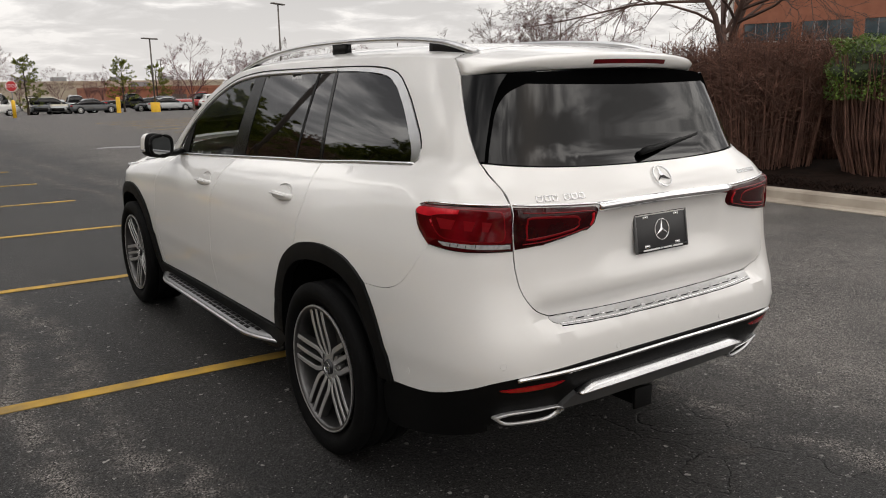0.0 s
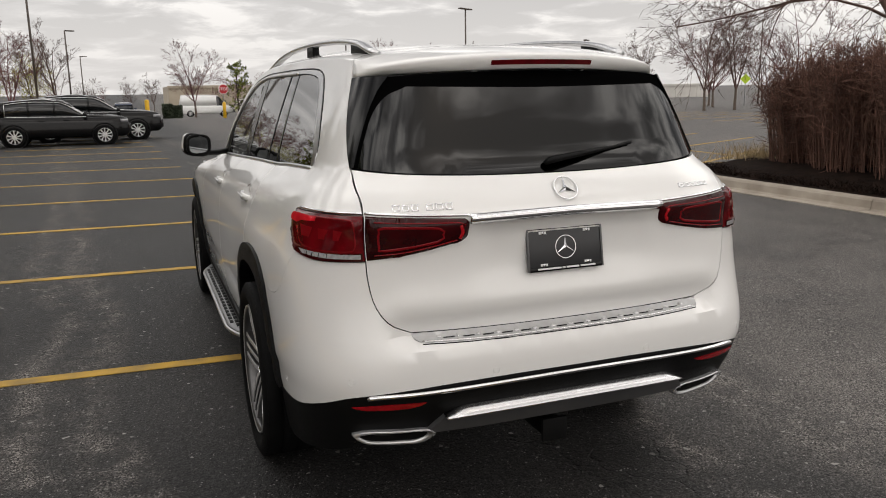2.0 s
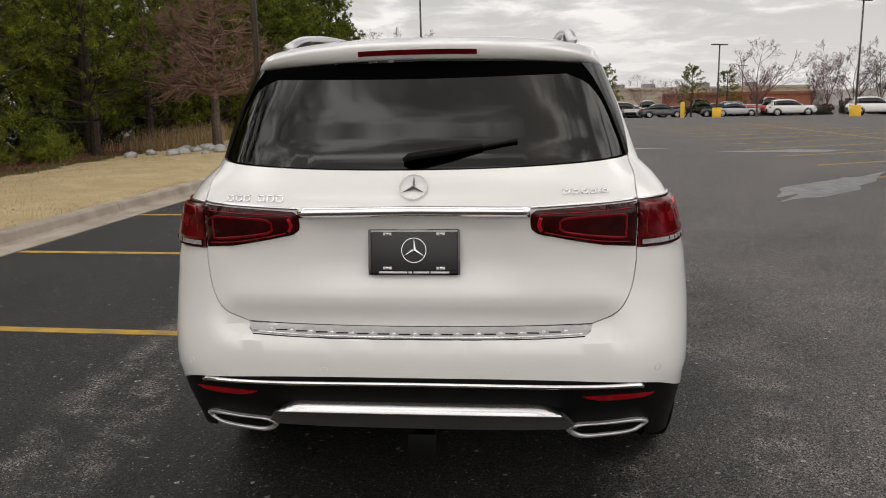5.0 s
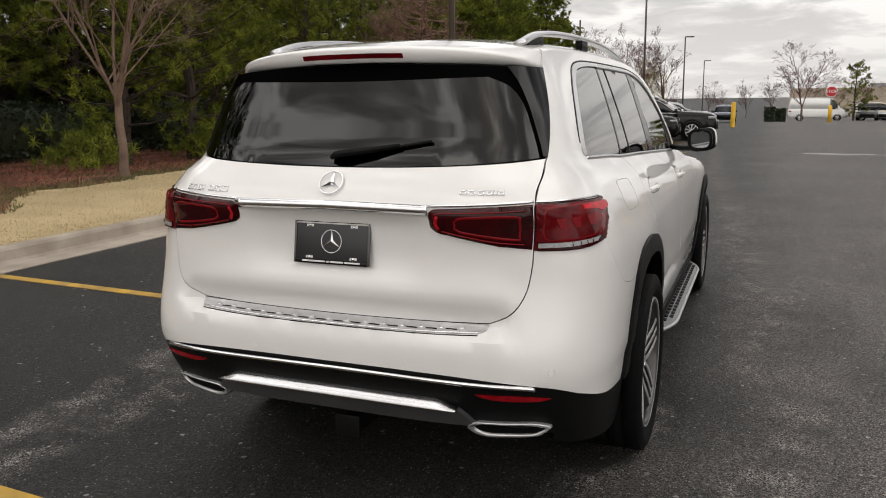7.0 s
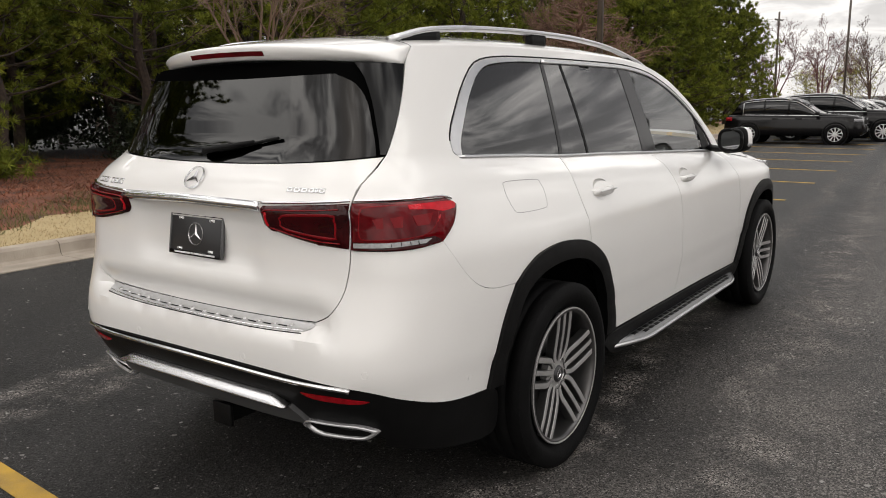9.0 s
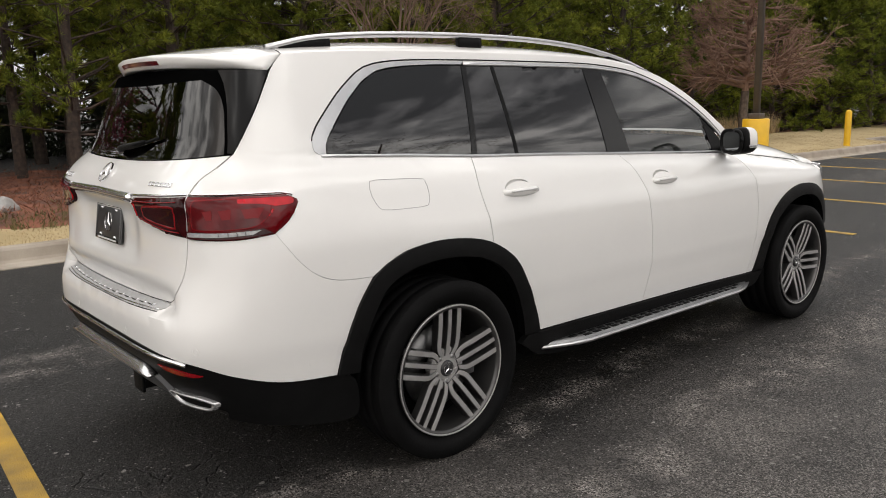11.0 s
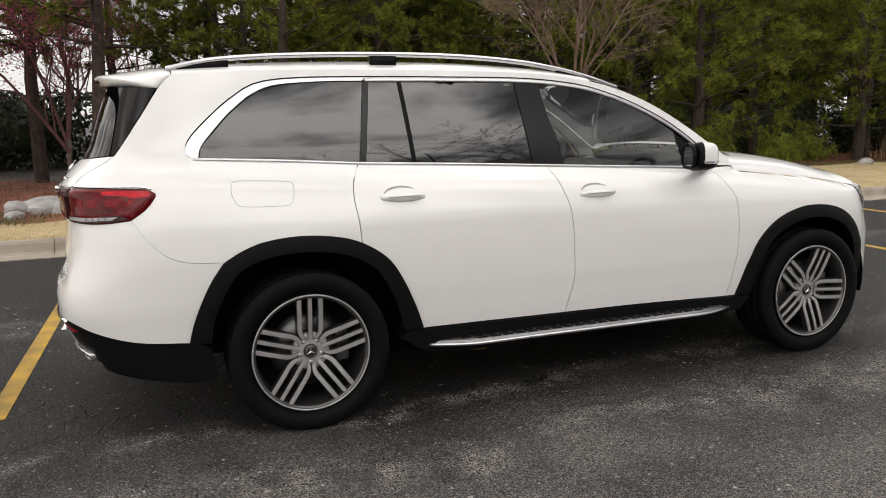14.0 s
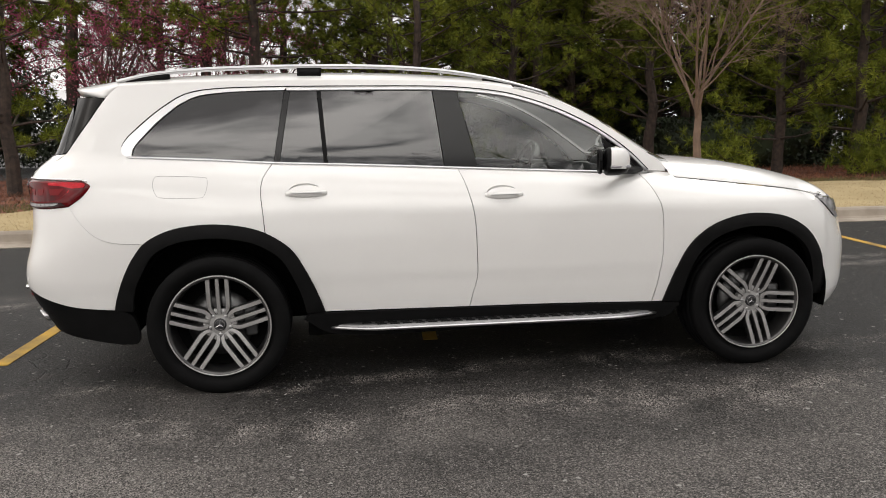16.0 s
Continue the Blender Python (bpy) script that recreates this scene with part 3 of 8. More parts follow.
    panel("pillar_cover", [[("y", 0.388, 1.668), ("y", 0.418, 1.669)], [("y", 0.418, 1.669), ("y", 0.352, 1.266)], [("y", 0.352, 1.266), ("y", 0.322, 1.268)], [("y", 0.322, 1.268), ("y", 0.388, 1.668)]], M_PILLAR, suv, **PB)
    panel("glass_divider", [[("y", 0.572, 1.669), ("y", 0.593, 1.669)], [("y", 0.593, 1.669), ("y", 0.623, 1.252)], [("y", 0.623, 1.252), ("y", 0.602, 1.254)], [("y", 0.602, 1.254), ("y", 0.572, 1.669)]], M_BLACKPL, suv, **PB)
    panel("mirror_sail", [[("y", 2.25, 1.378), ("y", 2.40, 1.265), ("y", 2.47, 1.17)], [("y", 2.47, 1.17), ("y", 2.322, 1.174)], [("y", 2.322, 1.174), ("y", 2.25, 1.378)]], M_BLACKPL, suv, **PB)
    # bright surround of the windows: broad at the rear, thin elsewhere
    cin = [("y", -0.445, 1.31), ("y", -0.44, 1.35), ("y", -0.40, 1.405), ("y", -0.30, 1.51), ("y", -0.20, 1.592), ("y", -0.11, 1.637), ("y", 0.0, 1.657), ("y", 0.2, 1.669), ("y", 0.386, 1.672)]
    panel("window_trim", [WIN_TOP[:8], [WIN_TOP[7], cin[-1]], rev(cin), [cin[0], ("y", -0.47, 1.312), ("y", -0.495, 1.33)]], M_SATIN, suv, off=0.003, thick=0.012, side=sd, cell=0.03, label="satin chrome window surround")
    top = [(s, z - 0.010) for s, z in line(*WIN_TOP[7:], step=0.05)]
    ribbon("window_trim", top, 0.018, 0.005, M_SATIN, suv, side=sd)
    ribbon("belt_trim", line(("y", -0.47, 1.309), ("y", -0.08, 1.289), ("y", 0.31, 1.263), ("y", 0.81, 1.242), ("y", 1.38, 1.214), ("y", 1.99, 1.184), ("y", 2.52, 1.163), step=0.06), 0.014, 0.008, M_SATIN, suv, side=sd)
    ribbon("drip_seal", [(s, z + 0.007) for s, z in line(*WIN_TOP[1:], step=0.05)], 0.007, 0.002, M_BLACKPL, suv, side=sd)

# tail
PLATE_TOP = [("x", -0.578, 0.797), ("x", -0.3, 0.788), ("x", 0.0, 0.785), ("x", 0.3, 0.788), ("x", 0.578, 0.797)]
PLATE_BOT = [("x", -0.552, 0.771), ("x", -0.3, 0.764), ("x", 0.0, 0.762), ("x", 0.3, 0.764), ("x", 0.552, 0.771)]
BL_TOP = [("x", 0.0, 0.632), ("x", 0.3, 0.632), ("x", 0.55, 0.626), ("x", 0.78, 0.602), ("y", -0.93, 0.56), ("y", -0.76, 0.512), ("y", -0.548, 0.49)]
bl_full = mirror_x(BL_TOP)[:-1] + BL_TOP
ar3 = ARCH_R[:3] + [("y", -0.378, 0.847)]
panel("rear_bumper", [bl_full, ar3, [ar3[-1], ("y", -0.3755, 0.848)], [("y", c, z - 0.002) for _, c, z in rev(BUMP_SEAM)], nudge(LIGHT_BOT, 0, -0.002), GATE_SEAM, [GATE_SEAM[-1], ("x", 0.572, 0.778), PLATE_BOT[-1]], rev(PLATE_BOT), [PLATE_BOT[0], ("x", -0.572, 0.778), PLATE_TOP[0]], mirror_x(GATE_SEAM),
      mirror_x(nudge(LIGHT_BOT, 0, -0.002)), mirror_x([("y", c, z - 0.002) for _, c, z in rev(BUMP_SEAM)]), mirror_x([ar3[-1], ("y", -0.3755, 0.848)]), mirror_x(ar3)], M_PAINT, suv, label="white rear bumper skin")
low = [("x", 0.0, 0.43), ("x", 0.3, 0.43), ("x", 0.55, 0.418), ("x", 0.78, 0.40), ("y", -0.92, 0.37), ("y", -0.77, 0.33), ("y", -0.53, 0.285)]
panel("lower_bumper", [mirror_x(low)[:-1] + low, [low[-1], ("y", -0.44, 0.30), ("y", -0.46, 0.45), ("y", -0.548, 0.488)], nudge(rev(bl_full), 0, -0.003), mirror_x([low[-1], ("y", -0.44, 0.30), ("y", -0.46, 0.45), ("y", -0.548, 0.488)])], M_BLACKPL, suv, off=-0.004, thick=0.03, label="black plastic lower bumper")
gate_side = [("x", XD - 0.003, 1.332), ("x", XD + 0.45 * (0.72 - XD) - 0.005, 1.30), ("x", XD + 0.85 * (0.72 - XD) - 0.005, 1.25), ("x", 0.7165, 1.20), ("x", 0.7165, 1.05), ("x", 0.7125, 0.98), ("x", 0.7015, 0.92), ("x", 0.677, 0.867), ("x", 0.638, 0.829), ("x", 0.577, 0.8)]
gate_top = [("x", 0.003 - XD, 1.330), ("x", -0.35, 1.306), ("x", 0.0, 1.30), ("x", 0.35, 1.306), ("x", XD - 0.003, 1.330)]
tailgate = panel("tailgate", [gate_top, [gate_top[-1], gate_side[0]], gate_side, [gate_side[-1], ("x", 0.3, 0.791), ("x", 0.0, 0.788), ("x", -0.3, 0.791), ("x", -0.577, 0.8)], mirror_x(gate_side), [("x", 0.003 - XD, 1.332), gate_top[0]]], M_PAINT, suv, label="white tailgate", cell=0.025)
dt = [("y", -0.803, 1.335), ("y", -0.695, 1.49), ("y", -0.602, 1.637)]
DTOP = [dt[-1], ("x", 0.54, 1.643), ("x", 0.4, 1.651), ("x", 0.0, 1.660)]
panel("rear_surround", [nudge(gate_top, 0, 0.004), [("x", XD - 0.003, 1.334), dt[0]], dt, DTOP, mirror_x(DTOP), mirror_x(dt), [("s", -S(*dt[0])[0], 1.335), ("x", 0.003 - XD, 1.334)]], M_FRIT, suv, off=-0.008, label="black surround of the rear window, spoiler shade in its colour")
gt = [("x", 0.690, 1.335), ("x", 0.660, 1.42), ("x", 0.622, 1.51), ("x", 0.575, 1.57), ("x", 0.50, 1.606)]
rear_glass = panel("rear_window", [[("x", -0.690, 1.335), ("x", -0.33, 1.311), ("x", 0.0, 1.306), ("x", 0.33, 1.311), ("x", 0.690, 1.335)], gt, [gt[-1], ("x", 0.2, 1.60), ("x", 0.0, 1.598), ("x", -0.2, 1.60), ("x", -0.50, 1.606)], mirror_x(gt)], M_REARGLASS, suv, off=-0.003, thick=0.004, label="dark tinted rear window")
fin = [("x", 0.697, 1.337), ("x", 0.668, 1.42), ("x", 0.632, 1.51), ("x", 0.59, 1.59), ("x", 0.55, 1.640)]
for sd in (1, -1):
    panel("window_fin", [[fin[0], dt[0]], dt, [dt[-1], fin[-1]], rev(fin)], M_GLOSSBLK, suv, off=0.003, thick=0.02, side=sd, cell=0.03, label="gloss black fin beside the rear window")
for sd in (1, -1):
    li = [("x", 0.376, 1.14), ("x", 0.378, 1.165), ("x", 0.395, 1.178)]
    inner = panel("tail_light", [li, [li[-1], ("x", 0.55, 1.187), ("x", 0.7135, 1.196)], [("x", 0.7135, 1.196), ("x", 0.7135, 1.052)], [("x", 0.7135, 1.052), ("x", 0.60, 1.062), ("x", 0.48, 1.083), ("x", 0.40, 1.10)], [("x", 0.40, 1.10), ("x", 0.38, 1.115), ("x", 0.376, 1.14)]], M_REDDARK, suv, off=0.002, thick=0.02, cell=0.018, side=sd, bulge=0.012, label="dark red tail light on the tailgate")
    outer = panel("tail_light", [[("x", 0.7195, 1.196), ("y", -0.85, 1.194), ("y", -0.69, 1.188)], LIGHT_TIP, LIGHT_BOT[:2] + [("x", 0.7195, 1.05)], [("x", 0.7195, 1.05), ("x", 0.7195, 1.196)]], M_REDLENS, suv, off=0.002, thick=0.02, cell=0.016, side=sd, bulge=0.012, label="red tail light wrapped round the corner")
    # glowing-red reflector bands moulded into the lenses
    for ring, par, wd in (([("x", 0.40, 1.155), ("x", 0.41, 1.167), ("x", 0.55, 1.172), ("x", 0.69, 1.177)], inner, 0.004), ([("x", 0.41, 1.16), ("x", 0.402, 1.135), ("x", 0.412, 1.112)], inner, 0.011), ([("x", 0.42, 1.108), ("x", 0.5, 1.092), ("x", 0.6, 1.076), ("x", 0.69, 1.070)], inner, 0.004)):
        ribbon("light_band", line(*ring, step=0.02), wd, 0.003, M_REDHOT if wd > 0.005 else M_REDRING, par, side=sd, off=0.0125)
    for x0, x1, z0, z1 in ((0.47, 0.675, 1.085, 1.158),):
        lp = [("x", x0, (z0 + z1) / 2 + 0.01), ("x", x0 + 0.015, z1 - 0.004), ("x", x1 - 0.015, z1 + 0.004), ("x", x1, z1 - 0.01), ("x", x1, z0 + 0.012), ("x", x1 - 0.015, z0), ("x", x0 + 0.015, z0 + 0.022)]
        ribbon("light_band", line(*lp, lp[0], step=0.012)[:-1], 0.009, 0.002, M_REDRING, inner, side=sd, off=0.0125, closed=True)
        panel("light_core", [[("x", 0.50, 1.133), ("x", 0.66, 1.142)], [("x", 0.66, 1.142), ("x", 0.66, 1.102)], [("x", 0.66, 1.102), ("x", 0.50, 1.115)], [("x", 0.50, 1.115), ("x", 0.50, 1.133)]], M_REDDARK, inner, off=0.0135, thick=0.002, side=sd, cell=0.02)
    lp = [("x", 0.745, 1.13), ("x", 0.748, 1.17), ("x", 0.77, 1.18), ("y", -0.80, 1.178), ("y", -0.755, 1.165), ("y", -0.762, 1.13), ("y", -0.80, 1.095), ("y", -0.86, 1.083), ("x", 0.77, 1.083), ("x", 0.747, 1.095)]
    ribbon("light_band", line(*lp, lp[0], step=0.012)[:-1], 0.010, 0.002, M_REDRING, outer, side=sd, off=0.0122, closed=True)
    panel("reflector_bowl", [[(k, c, z) for k, c, z in lp] + [lp[0]]], M_REDLENS, outer, off=0.0148, thick=0.001, side=sd, cell=0.02)
    for x0 in (0.775, 0.81, 0.845):
        panel("light_core", [[("x", x0, 1.148), ("x", x0 + 0.022, 1.150)], [("x", x0 + 0.022, 1.150), ("x", x0 + 0.026, 1.115)], [("x", x0 + 0.026, 1.115), ("x", x0 + 0.012, 1.115)], [("x", x0 + 0.012, 1.115), ("x", x0, 1.148)]], M_REDRING, outer, off=0.0160, thick=0.002, side=sd, cell=0.02)
    ribbon("light_band", line(("y", -0.745, 1.140), ("y", -0.765, 1.122), ("y", -0.795, 1.105), step=0.02), 0.012, 0.002, M_REDHOT, outer, side=sd, off=0.012)
    panel("wrap_reflector", [[("y", -0.860, 1.180), ("y", -0.74, 1.180), ("y", -0.675, 1.176)], [("y", -0.675, 1.176), ("y", -0.664, 1.166), ("y", -0.672, 1.154)], [("y", -0.672, 1.154), ("y", -0.735, 1.150), ("y", -0.775, 1.160), ("y", -0.860, 1.168)], [("y", -0.860, 1.168), ("y", -0.860, 1.180)]], M_REDBRIGHT, outer, off=0.0158, thick=0.002, side=sd, cell=0.012)
    for yy in (-0.925, -0.90, -0.875, -0.85):
        ribbon("strip_rib", line(("y", yy, 1.070), ("y", yy, 1.058), step=0.01), 0.002, 0.002, M_GLOSSBLK, outer, side=sd, off=0.0142)
    panel("lamp_foot", [[("x", 0.725, 1.078), ("y", -0.9, 1.075), ("y", -0.79, 1.078)], [("y", -0.79, 1.078), ("y", -0.76, 1.061)], [("y", -0.76, 1.061), ("y", -0.88, 1.049), ("x", 0.725, 1.052)], [("x", 0.725, 1.052), ("x", 0.725, 1.078)]], M_REDDARK, outer, off=0.0128, thick=0.002, side=sd, cell=0.02)
    panel("clear_strip", [[("x", 0.730, 1.073), ("y", -0.92, 1.071), ("y", -0.80, 1.073)], [("y", -0.80, 1.073), ("y", -0.825, 1.060)], [("y", -0.825, 1.060), ("y", -0.92, 1.056), ("x", 0.730, 1.058)], [("x", 0.730, 1.058), ("x", 0.730, 1.073)]], M_STRIP, outer, off=0.0142, thick=0.002, side=sd, cell=0.02, label="clear reversing light strip")
    ribbon("light_trim", line(("x", 0.7195, 1.203), ("y", -0.85, 1.201), ("y", -0.70, 1.197), ("y", -0.66, 1.185), step=0.03), 0.007, 0.006, M_CHROME, suv, side=sd)
    ribbon("light_trim", line(("x", 0.37, 1.186), ("x", 0.55, 1.194), ("x", 0.712, 1.203), step=0.03), 0.009, 0.008, M_CHROME, suv, side=sd)
    # reflectors, sensors, tail pipes
    rf = [("x", 0.547, 0.566), ("x", 0.68, 0.569), ("x", 0.788, 0.561)]
    panel("reflector", [rf, [rf[-1], ("x", 0.75, 0.551), ("x", 0.60, 0.551), rf[0]]], M_REFLECT, suv, off=0.0, thick=0.006, side=sd, cell=0.03, label="red rear reflector")
    for kk, cc, zz in (("x", 0.303, 0.655), ("x", 0.79, 0.657), ("y", -0.655, 0.565)):
        s, z = S(kk, cc, zz)
        n, c = skin_normal(s, z), skin(s, z)
        bm = bmesh.new()
        rot = n.to_track_quat("Y", "Z").to_matrix().to_4x4()
        add_lathe(bm, [(0.0001, 0.0004), (0.0098, 0.0004), (0.0102, -0.0015), (0.0116, -0.0015), (0.012, 0.0004), (0.0126, -0.003)], 20, Matrix.Translation(c) @ rot)
        if sd < 0:
            for v in bm.verts:
                v.co.x *= -1
        bmesh.ops.recalc_face_normals(bm, faces=bm.faces[:])
        part("parking_sensor", bm, M_PAINT, suv, smooth=False)

bm = bmesh.new()
secs = []
for i in range(33):
    x = -0.375 + 0.75 * i / 32
    y = skin(*S("x", x, 1.172)).y
    z = 1.173 - 0.004 * abs(x) / 0.37 + 0.006
    secs.append([Vector((x, y + 0.01, z - 0.017)), Vector((x, y - 0.006, z - 0.018)), Vector((x, y - 0.019, z - 0.004)), Vector((x, y - 0.017, z + 0.008)), Vector((x, y - 0.002, z + 0.017)), Vector((x, y + 0.012, z + 0.016))])
add_loft(bm, secs)
bmesh.ops.recalc_face_normals(bm, faces=bm.faces[:])
part("tailgate_bar", bm, M_CHROME, suv, "chrome bar between the tail lights")

# sill plate on the bumper
sill_plate = panel("bumper_plate", [PLATE_TOP, [PLATE_TOP[-1], ("x", 0.573, 0.78), PLATE_BOT[-1]], rev(PLATE_BOT), [PLATE_BOT[0], ("x", -0.573, 0.78), PLATE_TOP[0]]], M_BOARDPLATE, suv, off=0.002, thick=0.008, cell=0.012, label="brushed steel loading sill")
ribbon("plate_lip", line(*[(k, c, z + 0.0025) for k, c, z in PLATE_BOT], step=0.03), 0.006, 0.004, M_CHROME, sill_plate)
ribbon("plate_seam", line(*[(k, c, z - 0.002) for k, c, z in PLATE_BOT], step=0.03), 0.003, 0.001, M_BLACKPL, sill_plate)
for i in range(15):
    x = -0.49 + 0.07 * i
    zz = 0.7705 + 0.009 * (x / 0.55) ** 2
    s0 = S("x", x, zz)
    c, n = skin(*s0), skin_normal(*s0)
    m = Matrix.Translation(c + n * 0.003) @ (-n).to_track_quat("Y", "Z").to_matrix().to_4x4()
    bm = bmesh.new()
    add_box(bm, (-0.0075, -0.006, -0.007), (0.0075, 0.002, 0.007), 0.002, m)
    part("grip_rib", bm, M_CHROME, sill_plate)
    if i < 14:
        # black dashes between the ribs paint dark reflections onto the steel plate
        s1 = S("x", x + 0.035, 0.7695 + 0.009 * ((x + 0.035) / 0.55) ** 2)
        m = Matrix.Translation(skin(*s1) + skin_normal(*s1) * 0.002) @ (-skin_normal(*s1)).to_track_quat("Y", "Z").to_matrix().to_4x4()
        bm = bmesh.new()
        add_box(bm, (-0.020, -0.0022, -0.0022), (0.020, 0.002, 0.0022), 0.0008, m)
        part("reflection_dash", bm, M_GLOSSBLK, sill_plate)

# lower trim: bright strip, skid plate, tail pipes, hitch
ribbon("lower_strip", line(("x", -0.74, 0.600), ("x", -0.70, 0.606), ("x", -0.45, 0.609), ("x", 0.0, 0.611), ("x", 0.45, 0.609), ("x", 0.70, 0.606), ("x", 0.74, 0.600), step=0.04), 0.014, 0.012, M_CHROME, suv, label="chrome strip on the lower bumper")
panel("skid_plate", [[("x", -0.478, 0.505), ("x", 0.0, 0.507), ("x", 0.478, 0.505)], [("x", 0.478, 0.505), ("x", 0.505, 0.475), ("x", 0.53, 0.440)], [("x", 0.53, 0.440), ("x", 0.3, 0.432), ("x", 0.0, 0.430), ("x", -0.3, 0.432), ("x", -0.53, 0.440)], [("x", -0.53, 0.440), ("x", -0.505, 0.475), ("x", -0.478, 0.505)]], M_SKID, suv, off=0.014, thick=0.03, label="grey skid plate under the bumper")
bm = bmesh.new()
secs = []
for i in range(49):
    x = -0.479 + 0.958 * i / 48
    zt = 0.537 - 0.030 * max(0.0, (abs(x) - 0.412) / 0.067)
    zb = 0.502
    y = skin(*S("x", x, 0.52)).y
    secs.append([Vector((x, y - 0.004, zt)), Vector((x, y - 0.010, zt)), Vector((x, y - 0.034, zb + 0.004)), Vector((x, y - 0.034, zb)), Vector((x, y - 0.026, zb - 0.005)), Vector((x, y + 0.01, zb - 0.004)), Vector((x, y + 0.01, zt))])
add_loft(bm, secs)
bmesh.ops.recalc_face_normals(bm, faces=bm.faces[:])
part("skid_bar", bm, M_BAR, suv, "satin silver bar across the skid plate")
for sd in (1, -1):
    bm = bmesh.new()
    ring = [(0.495, 0.424), (0.525, 0.450), (0.62, 0.457), (0.72, 0.462), (0.762, 0.452), (0.778, 0.438), (0.748, 0.410), (0.72, 0.400), (0.62, 0.391), (0.555, 0.386), (0.518, 0.398)]
    ring = spline([(*p,) for p in ring + ring[:1]], 0.02)[:-1]
    cx = sum(p[0] for p in ring) / len(ring)
    cz = sum(p[1] for p in ring) / len(ring)

    def ring_at(k, kz, back):
        res = []
        for x, z in ring:
            x, z = cx + (x - cx) * k, cz + (z - cz) * kz
            res.append(Vector((sd * x, skin(*S("x", x, z)).y + back, z)))
        return res

    add_loft(bm, [ring_at(1.0, 1.0, 0.03), ring_at(1.0, 1.0, -0.010), ring_at(0.985, 0.94, -0.018), ring_at(0.86, 0.66, -0.013), ring_at(0.84, 0.60, 0.01)], caps=False)
    bmesh.ops.recalc_face_normals(bm, faces=bm.faces[:])
    pipe = part("tail_pipe", bm, M_PIPE, suv, "chrome tail pipe trim")
    # flat black face laid over the bumper as the pipe's inner shade
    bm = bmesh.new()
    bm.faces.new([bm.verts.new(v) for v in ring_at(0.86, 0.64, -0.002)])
    part("pipe_mouth_shade", bm, M_SHADEBLK, pipe)
bm = bmesh.new()
for a, b in (((-0.052, -0.985, 0.288), (0.052, -0.97, 0.378)), ((-0.036, -0.975, 0.30), (0.036, -0.80, 0.366))):
    add_box(bm, a, b, 0.004)
part("tow_hitch", bm, M_BLACKPL, suv, "black covered tow hitch")

# number plate, badges
plate = None


def plate_parts():
    y = skin(*S("x", 0, 1.04)).y - 0.012
    tilt = Matrix.Translation((-0.002, y, 1.042)) @ Matrix.Rotation(radians(-9), 4, "X")
    bm = bmesh.new()
    add_box(bm, (-0.146, -0.004, -0.076), (0.146, 0.012, 0.076), 0.006)
    bmesh.ops.transform(bm, matrix=tilt, verts=bm.verts[:])
    pl = part("number_plate", bm, M_PLATE, suv, "black dealer plate with a silver emblem")

    def bit(name, a, b, m, bv=0.001):
        bm = bmesh.new()
        add_box(bm, a, b, bv)
        bmesh.ops.transform(bm, matrix=tilt, verts=bm.verts[:])
        return part(name, bm, m, pl)

    for sx in (-1, 1):
        bit("plate_frame", (sx * 0.147 - 0.004, -0.007, -0.078), (sx * 0.147 + 0.004, 0.004, 0.078), M_SKID, 0.002)
        for sz in (-1, 1):
            bm = bmesh.new()
            add_lathe(bm, [(0.0001, -0.009), (0.006, -0.008), (0.007, -0.004)], 10, tilt @ Matrix.Translation((sx * 0.088, 0, sz * 0.056)))
            part("plate_screw", bm, M_CHROME, pl)
            bit("print_bar", (sx * 0.088 - 0.014, -0.0052, sz * 0.056 - 0.004), (sx * 0.088 + 0.014, -0.0042, sz * 0.056 + 0.005), M_INK, 0.0004)
    bit("plate_frame", (-0.146, -0.007, 0.068), (0.146, 0.004, 0.078), M_GLOSSBLK, 0.002)
    bit("plate_frame", (-0.146, -0.007, -0.078), (0.146, 0.004, -0.062), M_GLOSSBLK, 0.002)
    for x0, x1, z in ((-0.052, 0.05, 0.0728),):
        bit("print_bar", (x0, -0.0078, z - 0.002), (x1, -0.0068, z + 0.002), M_INK, 0.0003)
    for x0, x1 in ((-0.115, -0.022), (-0.018, -0.006), (-0.001, 0.05), (0.055, 0.116)):
        bit("print_bar", (x0, -0.0078, -0.0725), (x1, -0.0068, -0.0665), M_INK, 0.0003)
    return pl, tilt


def emblem(parent, m, r, th):
    """A bright ring with three tapering arms."""
    bm = bmesh.new()
    add_lathe(bm, [(r * 0.90, 0), (r * 0.93, -th), (r * 0.98, -th), (r, 0)], 40, m)
    for k in range(3):
        a = radians(90 + 120 * k)
        tip = Vector((math.cos(a) * r * 0.93, -th * 0.6, math.sin(a) * r * 0.93))
        for s in (-1, 1):
            w = Vector((math.cos(a + s * radians(60)) * r * 0.17, 0, math.sin(a + s * radians(60)) * r * 0.17))
            o = Vector((0, -th * 1.6, 0))
            tri = [m @ p for p in ((o, w, tip) if s < 0 else (o, tip, w))]
            bm.faces.new([bm.verts.new(p) for p in tri])
    bmesh.ops.recalc_face_normals(bm, faces=bm.faces[:])
    return part("emblem", bm, M_BADGE, parent, smooth=False)


plate, plate_tilt = plate_parts()
emblem(plate, plate_tilt @ Matrix.Translation((0, -0.005, 0.003)), 0.042, 0.0025)
lg = skin(*S("x", 0, 1.248))
ln = skin_normal(*S("x", 0, 1.248))
emblem(suv, Matrix.Translation(lg + ln * 0.004) @ (-ln).to_track_quat("Y", "Z").to_matrix().to_4x4(), 0.047, 0.006)


